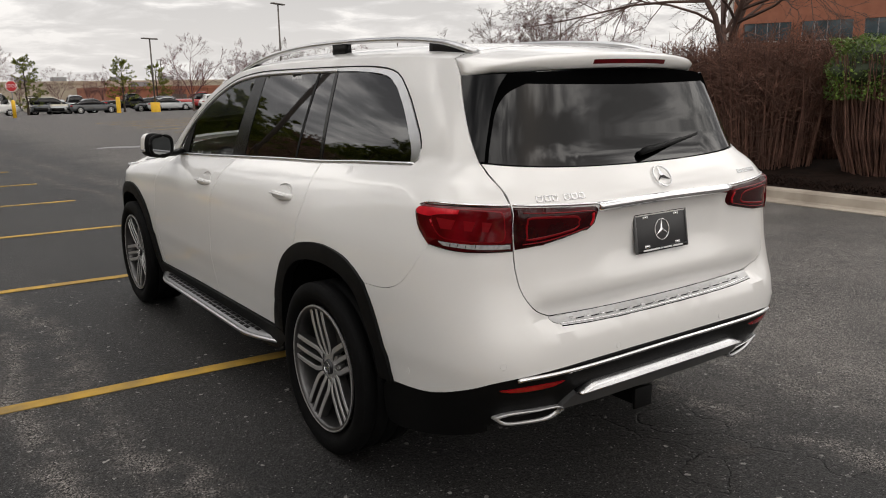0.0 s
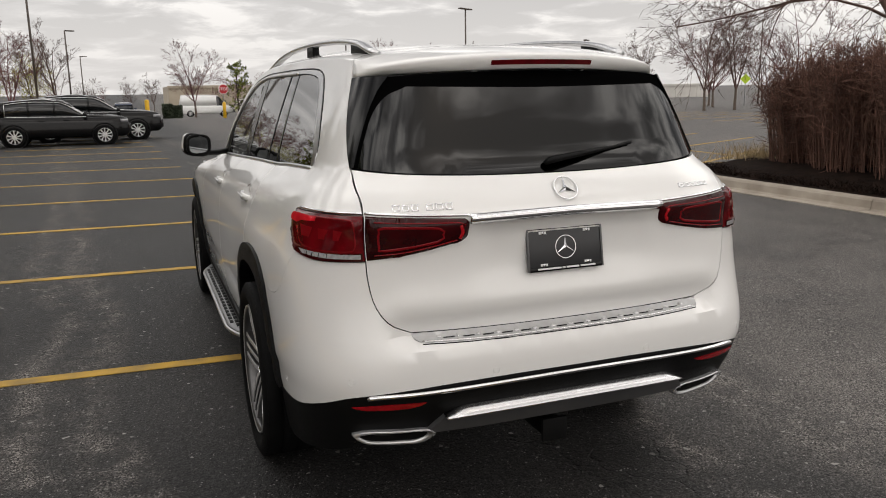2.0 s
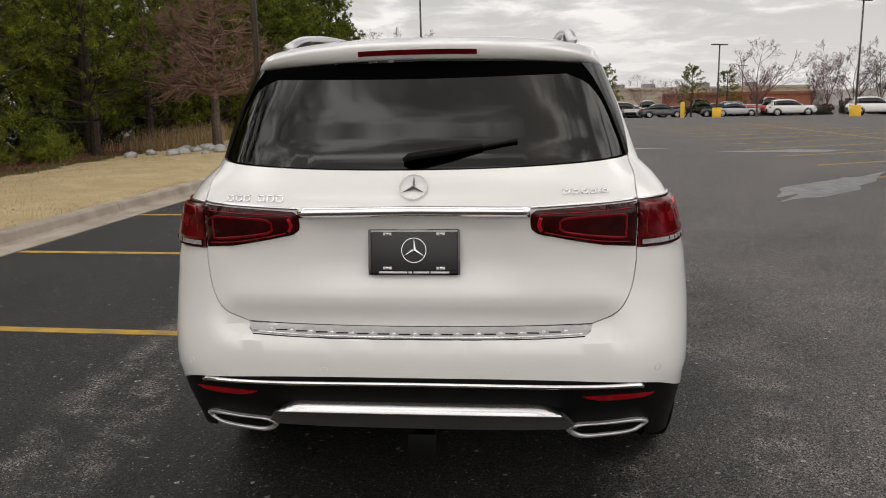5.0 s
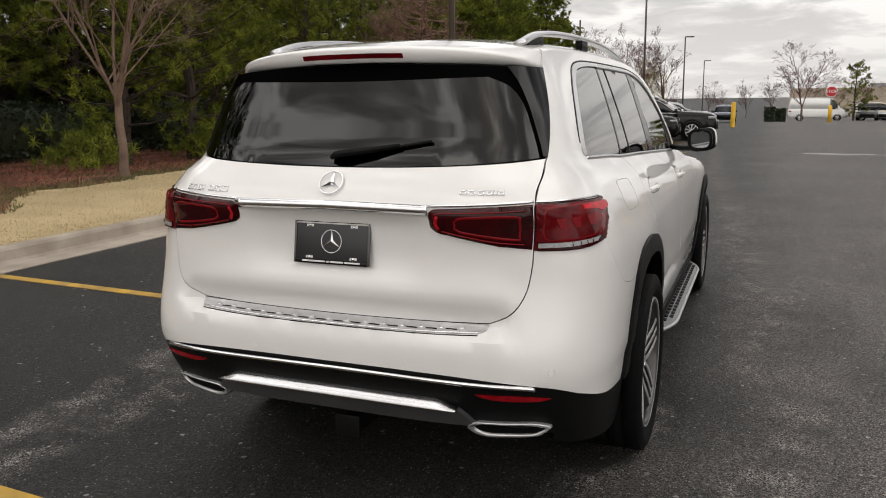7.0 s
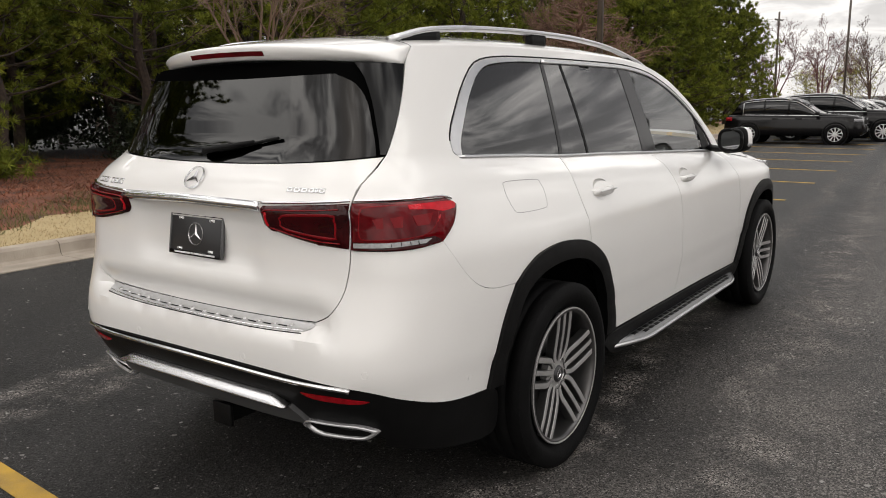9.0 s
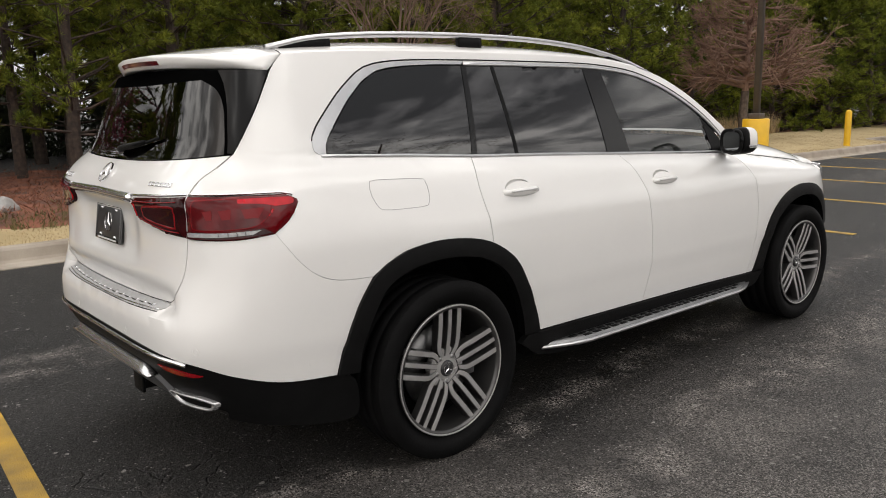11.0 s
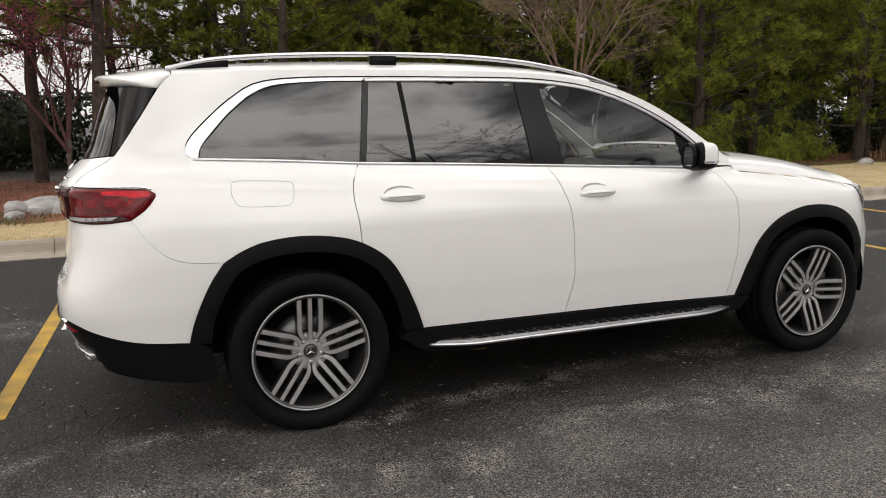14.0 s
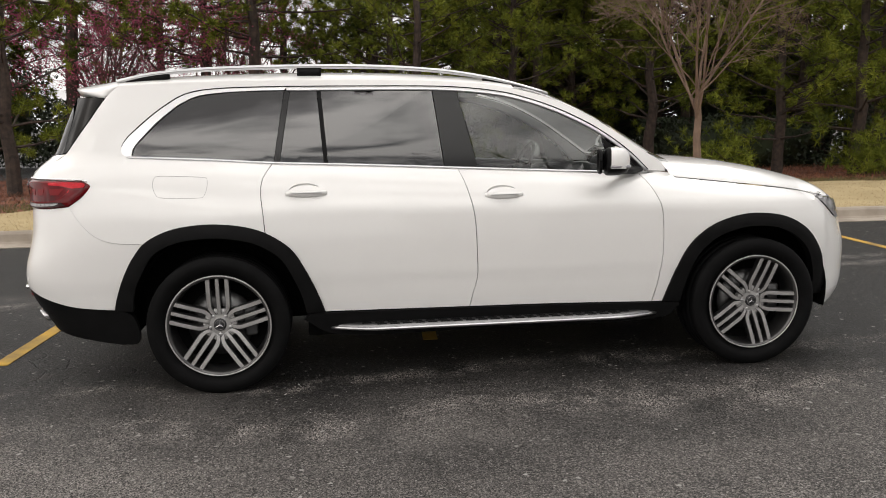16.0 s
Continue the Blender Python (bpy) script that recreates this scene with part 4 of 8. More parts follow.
def badge(x0, x1, zc, h, widths):
    """Raised silver badge bars, one for each character."""
    tot = sum(w for w, _ in widths)
    x = x0
    for w, on in widths:
        dx = (x1 - x0) * w / tot
        if on:
            a = skin(*S("x", x + dx * 0.5, zc))
            n = skin_normal(*S("x", x + dx * 0.5, zc))
            bm = bmesh.new()
            hw, hh = dx * 0.40, h / 2
            t = 0.0048
            add_box(bm, (-hw, -0.0035, hh - t), (hw, 0.001, hh), 0.0008)
            add_box(bm, (-hw, -0.0035, -hh), (hw, 0.001, -hh + t), 0.0008)
            add_box(bm, (-hw, -0.0035, -hh), (-hw + t, 0.001, hh), 0.0008)
            add_box(bm, (hw - t, -0.0035, -hh), (hw, 0.001, hh), 0.0008)
            bmesh.ops.transform(bm, matrix=Matrix.Translation(a) @ (-n).to_track_quat("Y", "Z").to_matrix().to_4x4(), verts=bm.verts[:])
            part("badge_bar", bm, M_BADGE, tailgate)
        x += dx


badge(-0.632, -0.425, 1.218, 0.024, ((1, 1), (0.9, 1), (0.9, 1), (0.6, 0), (1, 1), (1, 1), (1, 1)))
badge(0.475, 0.625, 1.232, 0.017, ((1.1, 1), (1.2, 1), (1.1, 1), (1, 1), (0.5, 1), (1, 1)))

# wiper
def skin_off(x, z, o):
    s = S("x", x, z)
    return skin(*s) + skin_normal(*s) * o


bm = bmesh.new()
add_tube(bm, [skin_off(-0.040, 1.327, 0.008), skin_off(-0.02, 1.333, 0.018), skin_off(0.0, 1.337, 0.020), skin_off(0.12, 1.355, 0.019), skin_off(0.22, 1.371, 0.015)], [0.010, 0.016, 0.016, 0.012, 0.009], 10, flat=0.8)
wiper = part("rear_wiper", bm, M_BLACKPL, suv, "black rear wiper lying across the window")
bm = bmesh.new()
add_tube(bm, [skin_off(0.04, 1.339, 0.008), skin_off(0.12, 1.351, 0.009), skin_off(0.335, 1.388, 0.010)], [0.005, 0.006, 0.006], 6)
part("wiper_blade", bm, M_BLACKPL, wiper)

# roof, spoiler, windscreen, bonnet
ZC = [(-0.95, 1.69), (-0.7, 1.735), (-0.5, 1.762), (0.0, 1.79), (0.5, 1.80), (1.0, 1.795), (1.43, 1.772), (1.7, 1.742), (1.88, 1.70), (2.05, 1.635), (2.26, 1.53), (2.48, 1.40), (2.7, 1.26)]


def roof_edge_z(y):
    return lerp_table(y, [(c, z) for _, c, z in ROOF_EDGE[::-1]][:-1])


def roof_point(y, k):
    ze = roof_edge_z(y)
    s, z = S("y", y, ze)
    e = skin(s, z)
    zc = max(lerp_table(y, ZC), ze + 0.01)
    return Vector((e.x * k, y, ze + (zc - ze) * max(0.0, 1 - abs(k) ** 2.3) ** 0.62))


def grid(bm, f, ny, nx):
    rows = [[bm.verts.new(f(i / ny, j / nx)) for j in range(nx + 1)] for i in range(ny + 1)]
    for a, b in zip(rows, rows[1:]):
        for j in range(nx):
            bm.faces.new((a[j], a[j + 1], b[j + 1], b[j]))


def kx(j):
    return math.sin((j * 2 - 1) * math.pi / 2)


bm = bmesh.new()
grid(bm, lambda i, j: roof_point(-0.528 + i * 2.26, kx(j)), 48, 40)
roof = part("roof", bm, M_PAINT, suv, "white roof skin")
bm = bmesh.new()
grid(bm, lambda i, j: roof_point(1.738 + i * 0.93, kx(j) * 0.99), 16, 24)
part("windscreen", bm, M_GLASS, suv).visible_shadow = False


def spoiler_section(k):
    x = 0.600 * k
    front = roof_point(-0.534, k * 0.985)
    b = 0.165 * abs(k) ** 2.2
    ylip = -0.872 + b
    zlip = 1.713 - 0.036 * abs(k) ** 2.4
    x2 = 0.60 * k * (1 - 0.07 * abs(k) ** 4)
    f = 0.048 - 0.019 * abs(k) ** 4
    res = [front]
    for t in (0.3, 0.6, 0.85):
        res.append(Vector((front.x + (x2 - front.x) * t, front.y + (ylip - front.y) * t, front.z + (zlip - front.z) * t ** 1.35)))
    res += [Vector((x2, ylip, zlip)), Vector((x2, ylip - 0.006, zlip - 0.008)), Vector((x2, ylip + 0.014, zlip - f)), Vector((x2 * 0.97, ylip + 0.03, zlip - f - 0.004)), Vector((x2 * 0.95, ylip + 0.14, zlip - f + 0.004)), Vector((x2 * 0.93, front.y + 0.02, zlip - f + 0.004))]
    return res


bm = bmesh.new()
ks = [math.sin((i / 40 * 2 - 1) * math.pi / 2) for i in range(41)]


def spoiler_end(g, t):
    """The spoiler's end, running out along the seam of the roof side."""
    a0, a1 = skin(*S("y", -0.532, 1.702)), skin(*S("y", -0.603, 1.636))
    res = []
    for i, p in enumerate(spoiler_section(1)):
        q = (a0, a0, a0.lerp(a1, 0.15), a0.lerp(a1, 0.35), a0.lerp(a1, 0.6), a0.lerp(a1, 0.75), a1, a1 - Vector((0.01, 0, 0)), a1 - Vector((0.02, -0.01, 0)), a0 - Vector((0.03, 0, 0.03)))[i]
        v = p.lerp(q, t) + Vector((0.010, -0.006, 0)) * math.sin(math.pi * t) * (1 if 1 < i < 7 else 0)
        res.append(Vector((v.x * g, v.y, v.z)))
    return res


add_loft(bm, [spoiler_end(-1, t) for t in (1.0, 0.75, 0.5, 0.25)] + [spoiler_section(k) for k in ks] + [spoiler_end(1, t) for t in (0.25, 0.5, 0.75, 1.0)])
bmesh.ops.recalc_face_normals(bm, faces=bm.faces[:])
spoiler = part("roof_spoiler", bm, M_PAINT, suv, "white roof spoiler over the rear window")
bm = bmesh.new()
add_loft(bm, [[p + Vector((0, o, 0)) for p, o in ((spoiler_section(k)[5] * 0.70 + spoiler_section(k)[6] * 0.30, -0.002), (spoiler_section(k)[5] * 0.28 + spoiler_section(k)[6] * 0.72, -0.002), (spoiler_section(k)[5] * 0.28 + spoiler_section(k)[6] * 0.72, 0.01), (spoiler_section(k)[5] * 0.70 + spoiler_section(k)[6] * 0.30, 0.01))] for k in [-0.335 + 0.67 * i / 16 for i in range(17)]])
bmesh.ops.recalc_face_normals(bm, faces=bm.faces[:])
part("brake_light", bm, M_REDLENS, spoiler, "dark red high brake light", smooth=False)

ZH = [(2.6, 1.262), (2.71, 1.255), (3.15, 1.215), (3.53, 1.145), (3.72, 1.08), (3.86, 1.0)]


def hood_point(y, k):
    zb = lerp_table(y, BELT)
    s, z = S("y", y, zb - 0.003)
    e = skin(s, z)
    zc = lerp_table(y, ZH)
    return Vector((e.x * k, y, zb + max(zc - zb, 0) * max(0.0, 1 - abs(k) ** 3.2) ** 0.7))


bm = bmesh.new()
grid(bm, lambda i, j: hood_point(2.665 + i * 1.16, kx(j)), 24, 32)
part("bonnet", bm, M_PAINT, suv, "white bonnet")
panel("front_bumper", [[("y", 3.826, 0.42), ("y", 3.826, 0.6), ("y", 3.79, 0.85)], [("y", 3.79, 0.85), ("s", 7.0, 1.0), ("s", 7.24, 1.0)], [("s", 7.24, 1.0), ("s", 7.24, 0.3)], [("s", 7.24, 0.3), ("y", 3.80, 0.3), ("y", 3.70, 0.25)], [("y", 3.70, 0.25), ("y", 3.66, 0.39), ("y", 3.826, 0.42)]], M_PAINT, suv, cell=0.06)
panel("front_bumper", [[("y", 3.826, 0.42), ("y", 3.826, 0.6), ("y", 3.79, 0.85)], [("y", 3.79, 0.85), ("s", 7.0, 1.0), ("s", 7.24, 1.0)], [("s", 7.24, 1.0), ("s", 7.24, 0.3)], [("s", 7.24, 0.3), ("y", 3.80, 0.3), ("y", 3.70, 0.25)], [("y", 3.70, 0.25), ("y", 3.66, 0.39), ("y", 3.826, 0.42)]], M_PAINT, suv, cell=0.06, side=-1)

# roof rails
RAIL = [(-0.55, 1.742), (-0.47, 1.760), (-0.36, 1.783), (-0.17, 1.802), (0.07, 1.815), (0.45, 1.824), (0.9, 1.821), (1.29, 1.797), (1.56, 1.758), (1.76, 1.713), (1.96, 1.655)]
for sd in (1, -1):
    bm = bmesh.new()
    secs = []
    for y, z in spline(RAIL, 0.05):
        x = min(roof_point(y, 0.87).x, 0.545)
        w, h = 0.021, 0.013
        secs.append([Vector((sd * (x + w * math.cos(a)), y, z - h + h * math.sin(a))) for a in [2 * math.pi * k / 10 for k in range(10)]])
    add_loft(bm, secs)
    bmesh.ops.recalc_face_normals(bm, faces=bm.faces[:])
    rail = part("roof_rail", bm, M_SATIN, suv, "satin silver roof rail")
    for ya, yb in ((-0.50, -0.26), (0.46, 0.60), (1.56, 1.86)):
        bm = bmesh.new()
        secs = []
        for i in range(9):
            y = ya + (yb - ya) * i / 8
            x = min(roof_point(y, 0.87).x, 0.545)
            zt = lerp_table(y, RAIL) - 0.012
            zr = roof_point(y, min(x / roof_point(y, 1.0).x, 0.97)).z - 0.01
            secs.append([Vector((sd * (x - 0.016), y, zr)), Vector((sd * (x + 0.016), y, zr - 0.006)), Vector((sd * (x + 0.014), y, max(zt, zr))), Vector((sd * (x - 0.014), y, max(zt, zr)))])
        add_loft(bm, secs)
        bmesh.ops.recalc_face_normals(bm, faces=bm.faces[:])
        part("rail_foot", bm, M_BLACKPL, rail)

# running boards
for sd in (1, -1):
    bm = bmesh.new()

    def bx(y):
        e = min(y - 0.61, 2.54 - y)
        return 0.915 + 0.085 * math.sin(math.pi / 2 * max(0.0, min(1.0, e / 0.30)))

    ys = [0.61 + 1.93 * i / 48 for i in range(49)]
    add_loft(bm, [[Vector((sd * 0.88, y, 0.365)), Vector((sd * max(bx(y) - 0.012, 0.885), y, 0.352)), Vector((sd * bx(y), y, 0.338)), Vector((sd * (bx(y) - 0.004), y, 0.325)), Vector((sd * 0.88, y, 0.315))] for y in ys])
    bmesh.ops.recalc_face_normals(bm, faces=bm.faces[:])
    board = part("running_board", bm, M_BOARD, suv, "brushed aluminium running board with black grips")
    bm = bmesh.new()
    add_tube(bm, [Vector((sd * (bx(y) + 0.002), y, 0.334)) for y in ys], 0.010, 8)
    part("board_edge", bm, M_SATIN, board)
    for r, (xa, xb) in enumerate(((0.905, 0.927), (0.933, 0.954), (0.960, 0.980))):
        for i in range(24):
            y = 0.70 + 0.0725 * i + 0.012 * r
            if min(bx(y), bx(y + 0.054)) - 0.014 < xb:
                continue
            bm = bmesh.new()
            add_box(bm, (sd * xa, y, 0.342), (sd * xb, y + 0.054, 0.3632 - (0.5 * (xa + xb) - 0.9) * 0.092), 0.002)
            part("rubber_grip", bm, M_BLACKPL, board)

# door handles, fuel flap
for sd in (1, -1):
    for ya, yb, zc in ((0.385, 0.615, 1.098), (1.505, 1.728, 1.062)):
        bm = bmesh.new()
        yc = ya + 0.104
        rings = []
        for r, d in ((1.03, 0.004), (0.99, 0.007), (0.93, 0.014), (0.78, 0.021), (0.5, 0.026), (0.1, 0.027)):
            ring = []
            for k in range(28):
                q = S("y", yc + 0.088 * r * math.cos(2 * math.pi * k / 28), zc + 0.014 + 0.040 * r * math.sin(2 * math.pi * k / 28))
                p = skin(*q) - skin_normal(*q) * d
                ring.append(Vector((sd * p.x, p.y, p.z)))
            rings.append(ring)
        add_loft(bm, rings)
        bmesh.ops.recalc_face_normals(bm, faces=bm.faces[:])
        part("handle_bowl", bm, M_PAINT, suv)
        bm = bmesh.new()
        secs = []
        for i in range(13):
            t = i / 12
            y = ya + (yb - ya) * t
            c = skin(*S("y", y, zc))
            o = 0.034 * math.sin(math.pi * min(max(t, 0.02), 0.98)) ** 0.4
            h = 0.020 * (0.65 + 0.35 * math.sin(math.pi * t))
            secs.append([Vector((sd * (c.x + o - 0.016 + 0.011 * math.cos(a)), y, zc + h * math.sin(a))) for a in [2 * math.pi * k / 8 for k in range(8)]])
        add_loft(bm, secs)
        bmesh.ops.recalc_face_normals(bm, faces=bm.faces[:])
        hd = part("door_handle", bm, M_PAINT, suv, "white door handle with a bright insert")
        bm = bmesh.new()
        add_tube(bm, [Vector((sd * (skin(*S("y", y, zc)).x + 0.029), y, zc + 0.006)) for y in (ya + 0.03, (ya + yb) / 2, yb - 0.03)], 0.004, 6)
        part("handle_insert", bm, M_HANDLE, hd)
        bm = bmesh.new()
        n = 18
        cup = [[Vector((sd * (skin(*S("y", (ya + yb) / 2 + r * 0.105 * math.cos(a), zc + 0.002 + r * 0.042 * math.sin(a))).x + 0.0015 - 0.0), (ya + yb) / 2 + r * 0.105 * math.cos(a), zc + 0.002 + r * 0.042 * math.sin(a))) for a in [2 * math.pi * k / n for k in range(n)]] for r in (1.0, 0.6, 0.1)]
        add_loft(bm, cup, caps=False)
        bmesh.ops.recalc_face_normals(bm, faces=bm.faces[:])
        part("handle_cup", bm, M_PAINT, suv)
fl = [("y", -0.32, 1.15), ("y", -0.315, 1.195), ("y", -0.28, 1.208), ("y", -0.07, 1.198), ("y", -0.035, 1.185), ("y", -0.035, 1.14), ("y", -0.05, 1.098), ("y", -0.09, 1.088), ("y", -0.26, 1.092), ("y", -0.30, 1.105)]
ribbon("fuel_flap_gap", line(*fl, fl[0], step=0.02)[:-1], 0.0022, 0.0005, M_FAINT, suv, closed=True, label="shut line of the fuel flap")

# door mirrors
for sd in (1, -1):
    bm = bmesh.new()
    t = bmesh.new()
    bmesh.ops.create_uvsphere(t, u_segments=20, v_segments=14, radius=1)
    for v in t.verts:
        p = v.co.copy()
        q = Vector([math.copysign(abs(c) ** 0.62, c) for c in p])
        if q.y < 0:
            q.y *= 0.35
        x = 1.032 + q.x * 0.086 * (1 - 0.10 * q.z)
        v.co = Vector((sd * x, 2.195 + q.y * 0.112 * (1 - 0.15 * abs(q.x)), 1.262 + q.z * 0.078 + 0.012 * q.x))
    join(bm, t)
    for f in bm.faces:
        c = f.calc_center_median()
        f.material_index = 0 if c.y > 2.205 and c.z > 1.232 else 1
    bmesh.ops.recalc_face_normals(bm, faces=bm.faces[:])
    mir = part("door_mirror", bm, (M_PAINT, M_BLACKPL), suv, "black door mirror with a white front cap")
    bm = bmesh.new()
    ringm = [Vector((sd * (1.033 + 0.074 * math.copysign(abs(math.cos(a)) ** 0.62, math.cos(a))), 2.1365, 1.264 + 0.062 * math.copysign(abs(math.sin(a)) ** 0.62, math.sin(a)))) for a in [2 * math.pi * k / 28 for k in range(28)]]
    bm.faces.new([bm.verts.new(v) for v in ringm])
    bmk = bmesh.new()
    add_tube(bmk, [v + Vector((0, 0.002, 0)) for v in ringm] + [ringm[0] + Vector((0, 0.002, 0)), ringm[1] + Vector((0, 0.002, 0))], 0.011, 6)
    part("mirror_rim", bmk, M_BLACKPL, mir)
    part("mirror_glass", bm, mat("mirror_silver", (0.30, 0.31, 0.32), 0.02, metal=1.0) if sd > 0 else bpy.data.materials["mirror_silver"], mir)
    bm = bmesh.new()
    add_loft(bm, [[Vector((sd * (x + 0.012 * c), y + 0.05 * math.cos(a), z + 0.02 * math.sin(a))) for a in [2 * math.pi * k / 10 for k in range(10)] for c in (0,)] for x, y, z in ((0.76, 2.37, 1.20), (0.86, 2.29, 1.197), (0.96, 2.22, 1.205), (1.0, 2.2, 1.225))])
    bmesh.ops.recalc_face_normals(bm, faces=bm.faces[:])
    part("mirror_arm", bm, M_BLACKPL, mir)
    bm = bmesh.new()
    add_tube(bm, [Vector((sd * x, y, 1.237)) for x, y in ((0.975, 2.312), (1.04, 2.306), (1.085, 2.285), (1.112, 2.24), (1.117, 2.19))], 0.008, 6)
    part("mirror_lamp", bm, M_CLEAR, mir)
    # the head is turned in towards the driver
    mir.matrix_basis = pose(sd * 0.995, 2.215, -0.018, 0, 0, -14 * sd) @ Matrix.Translation((-sd * 1.03, -2.2, 0))

# underside: plain dark boxes added to block light; wheel wells
for nm, a, b in (("rear_underblock", (-0.78, -0.72, 0.36), (0.78, -0.50, 0.55)), ("mid_underblock", (-0.84, 0.48, 0.27), (0.84, 2.62, 0.44)), ("front_underblock", (-0.66, 3.60, 0.3), (0.66, 3.72, 0.5)), ("spine_underblock", (-0.60, -0.75, 0.33), (0.60, 3.7, 0.62)), ("top_underblock", (-0.62, -0.70, 0.60), (0.62, 3.6, 0.95))):
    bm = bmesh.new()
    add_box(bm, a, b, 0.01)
    part(nm, bm, M_SHADEBLK, suv, smooth=False)
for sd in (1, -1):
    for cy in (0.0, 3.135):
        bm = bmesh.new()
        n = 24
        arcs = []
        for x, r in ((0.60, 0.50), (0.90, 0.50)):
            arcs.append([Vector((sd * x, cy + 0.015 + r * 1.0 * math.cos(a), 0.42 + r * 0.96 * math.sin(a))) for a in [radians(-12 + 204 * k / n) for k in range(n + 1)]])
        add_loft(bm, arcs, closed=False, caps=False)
        part("wheel_liner", bm, M_SHADEBLK, suv)

# wheels
def wheel(y, side, turn):
    x0 = 0.952 * side
    base = Matrix.Translation((x0, y, 0.385)) @ Matrix.Rotation(radians(-90 * side), 4, "Z")
    # local: y out from the car, x along it, z up
    w = new("wheel")
    w.parent = suv
    bm = bmesh.new()
    R, RI = 0.385, 0.285
    prof = [(RI - 0.012, -0.22), (RI + 0.012, -0.222), (0.345, -0.235), (0.368, -0.226), (0.381, -0.205)]
    for a, b in ((-0.205, -0.15), (-0.14, -0.085), (-0.075, -0.02), (-0.01, 0.045)):
        prof += [(R, a + 0.002), (R + 0.001, (a + b) / 2), (R, b), (R - 0.008, b + 0.002), (R - 0.008, b + 0.008)]
    prof = prof[:-2] + [(0.380, 0.028 + 0.022), (0.366, 0.058), (0.345, 0.064), (0.318, 0.058), (RI + 0.014, 0.040), (RI + 0.004, 0.034), (RI - 0.012, 0.03)]
    prof = [(r, a - 0.026) for r, a in prof]
    add_lathe(bm, prof, 96, base)
    bmesh.ops.recalc_face_normals(bm, faces=bm.faces[:])
    ty = part("tyre", bm, M_TYRE, w, "black road tyre")
    bm = bmesh.new()
    for k in range(72):
        for a0, a1 in ((-0.238, -0.19), (-0.006, 0.022)):
            m = base @ Matrix.Rotation(2 * math.pi * k / 72, 4, "Y")
            add_box(bm, (0.370, a0, -0.0145), (0.3848, a1, 0.0125), 0.002, m)
    part("tread", bm, M_TYRE, ty)["kind"] = "stuff"
    bm = bmesh.new()
    add_lathe(bm, [(0.286, 0.018), (0.284, 0.026), (0.268, 0.024), (0.263, 0.008), (0.258, -0.03), (0.252, -0.2)], 72, base)
    rim = part("rim", bm, M_BARREL, w, "grey alloy rim with five groups of three spokes")
    bm = bmesh.new()
    add_lathe(bm, [(0.2845, 0.0255), (0.282, 0.0275), (0.279, 0.0268), (0.274, 0.0225), (0.271, 0.016)], 72, base)
    part("rim_lip", bm, M_RIM, rim)
    for k in range(5):
        m = base @ Matrix.Rotation(radians(turn + 72 * k), 4, "Y")
        for j, o in enumerate((-0.051, 0.0, 0.051)):
            bm, bmf = bmesh.new(), bmesh.new()
            dish = lambda r: 0.016 - 0.040 * max(0.0, 1 - r / 0.27) ** 1.5
            for (b, w0, d0, d1) in ((bm, 0.0128 if j == 1 else 0.0142, -0.036, -0.001), (bmf, 0.0098 if j == 1 else 0.0112, -0.002, 0.0014)):
                secs = []
                for r in (0.058, 0.072, 0.088, 0.105, 0.125, 0.15, 0.20, 0.277):
                    u = min(max((r - 0.05) / 0.065, 0.0), 1.0)
                    oo = o * (0.42 + 0.58 * (1 - (1 - u) ** 2.0))
                    if abs(oo) + w0 > r:
                        continue
                    secs.append([m @ Vector((oo - w0, dish(r) + d0, r)), m @ Vector((oo + w0, dish(r) + d0, r)), m @ Vector((oo + w0 * 0.86, dish(r) + d1, r)), m @ Vector((oo - w0 * 0.86, dish(r) + d1, r))])
                add_loft(b, secs)
            bmesh.ops.recalc_face_normals(bm, faces=bm.faces[:])
            bmesh.ops.recalc_face_normals(bmf, faces=bmf.faces[:])
            sp = part("spoke", bm, M_RIMEDGE, rim, smooth=False)
            part("spoke", bmf, M_RIM, rim, "satin grey spoke face", smooth=False)
        # web joining three spokes at the hub
        bm = bmesh.new()
        add_loft(bm, [[m @ Vector((-hw, d - 0.03, r)), m @ Vector((hw, d - 0.03, r)), m @ Vector((hw, d, r)), m @ Vector((-hw, d, r))] for hw, d, r in ((0.024, -0.016, 0.028), (0.034, -0.0185, 0.055), (0.036, -0.0165, 0.072), (0.028, -0.02, 0.088))])
        bmesh.ops.recalc_face_normals(bm, faces=bm.faces[:])
        part("spoke_root", bm, M_RIM, rim, smooth=False)
        bm = bmesh.new()
        a = radians(turn + 72 * k + 36)
        add_lathe(bm, [(0.0115, -0.03), (0.011, -0.018), (0.008, -0.016), (0.0001, -0.016)], 10, base @ Matrix.Translation((0.056 * math.sin(a), 0, 0.056 * math.cos(a))))
        part("wheel_bolt", bm, M_SATIN, rim)
    bm = bmesh.new()
    add_lathe(bm, [(0.0001, -0.004), (0.03, -0.005), (0.034, -0.010), (0.036, -0.02), (0.044, -0.02), (0.075, -0.03), (0.085, -0.06)], 28, base)
    cap = part("hub_cap", bm, M_PLATE, rim, "black hub cap with a silver emblem")
    emblem(cap, base @ Matrix.Rotation(math.pi, 4, "Z") @ Matrix.Translation((0, 0.003, 0)), 0.027, 0.002)
    bm = bmesh.new()
    add_lathe(bm, [(0.08, -0.075), (0.185, -0.075), (0.185, -0.1), (0.08, -0.1)], 48, base)
    part("brake_disc", bm, M_DISC, w)
    # flat dark disc that stands for the shade behind the spokes
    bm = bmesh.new()
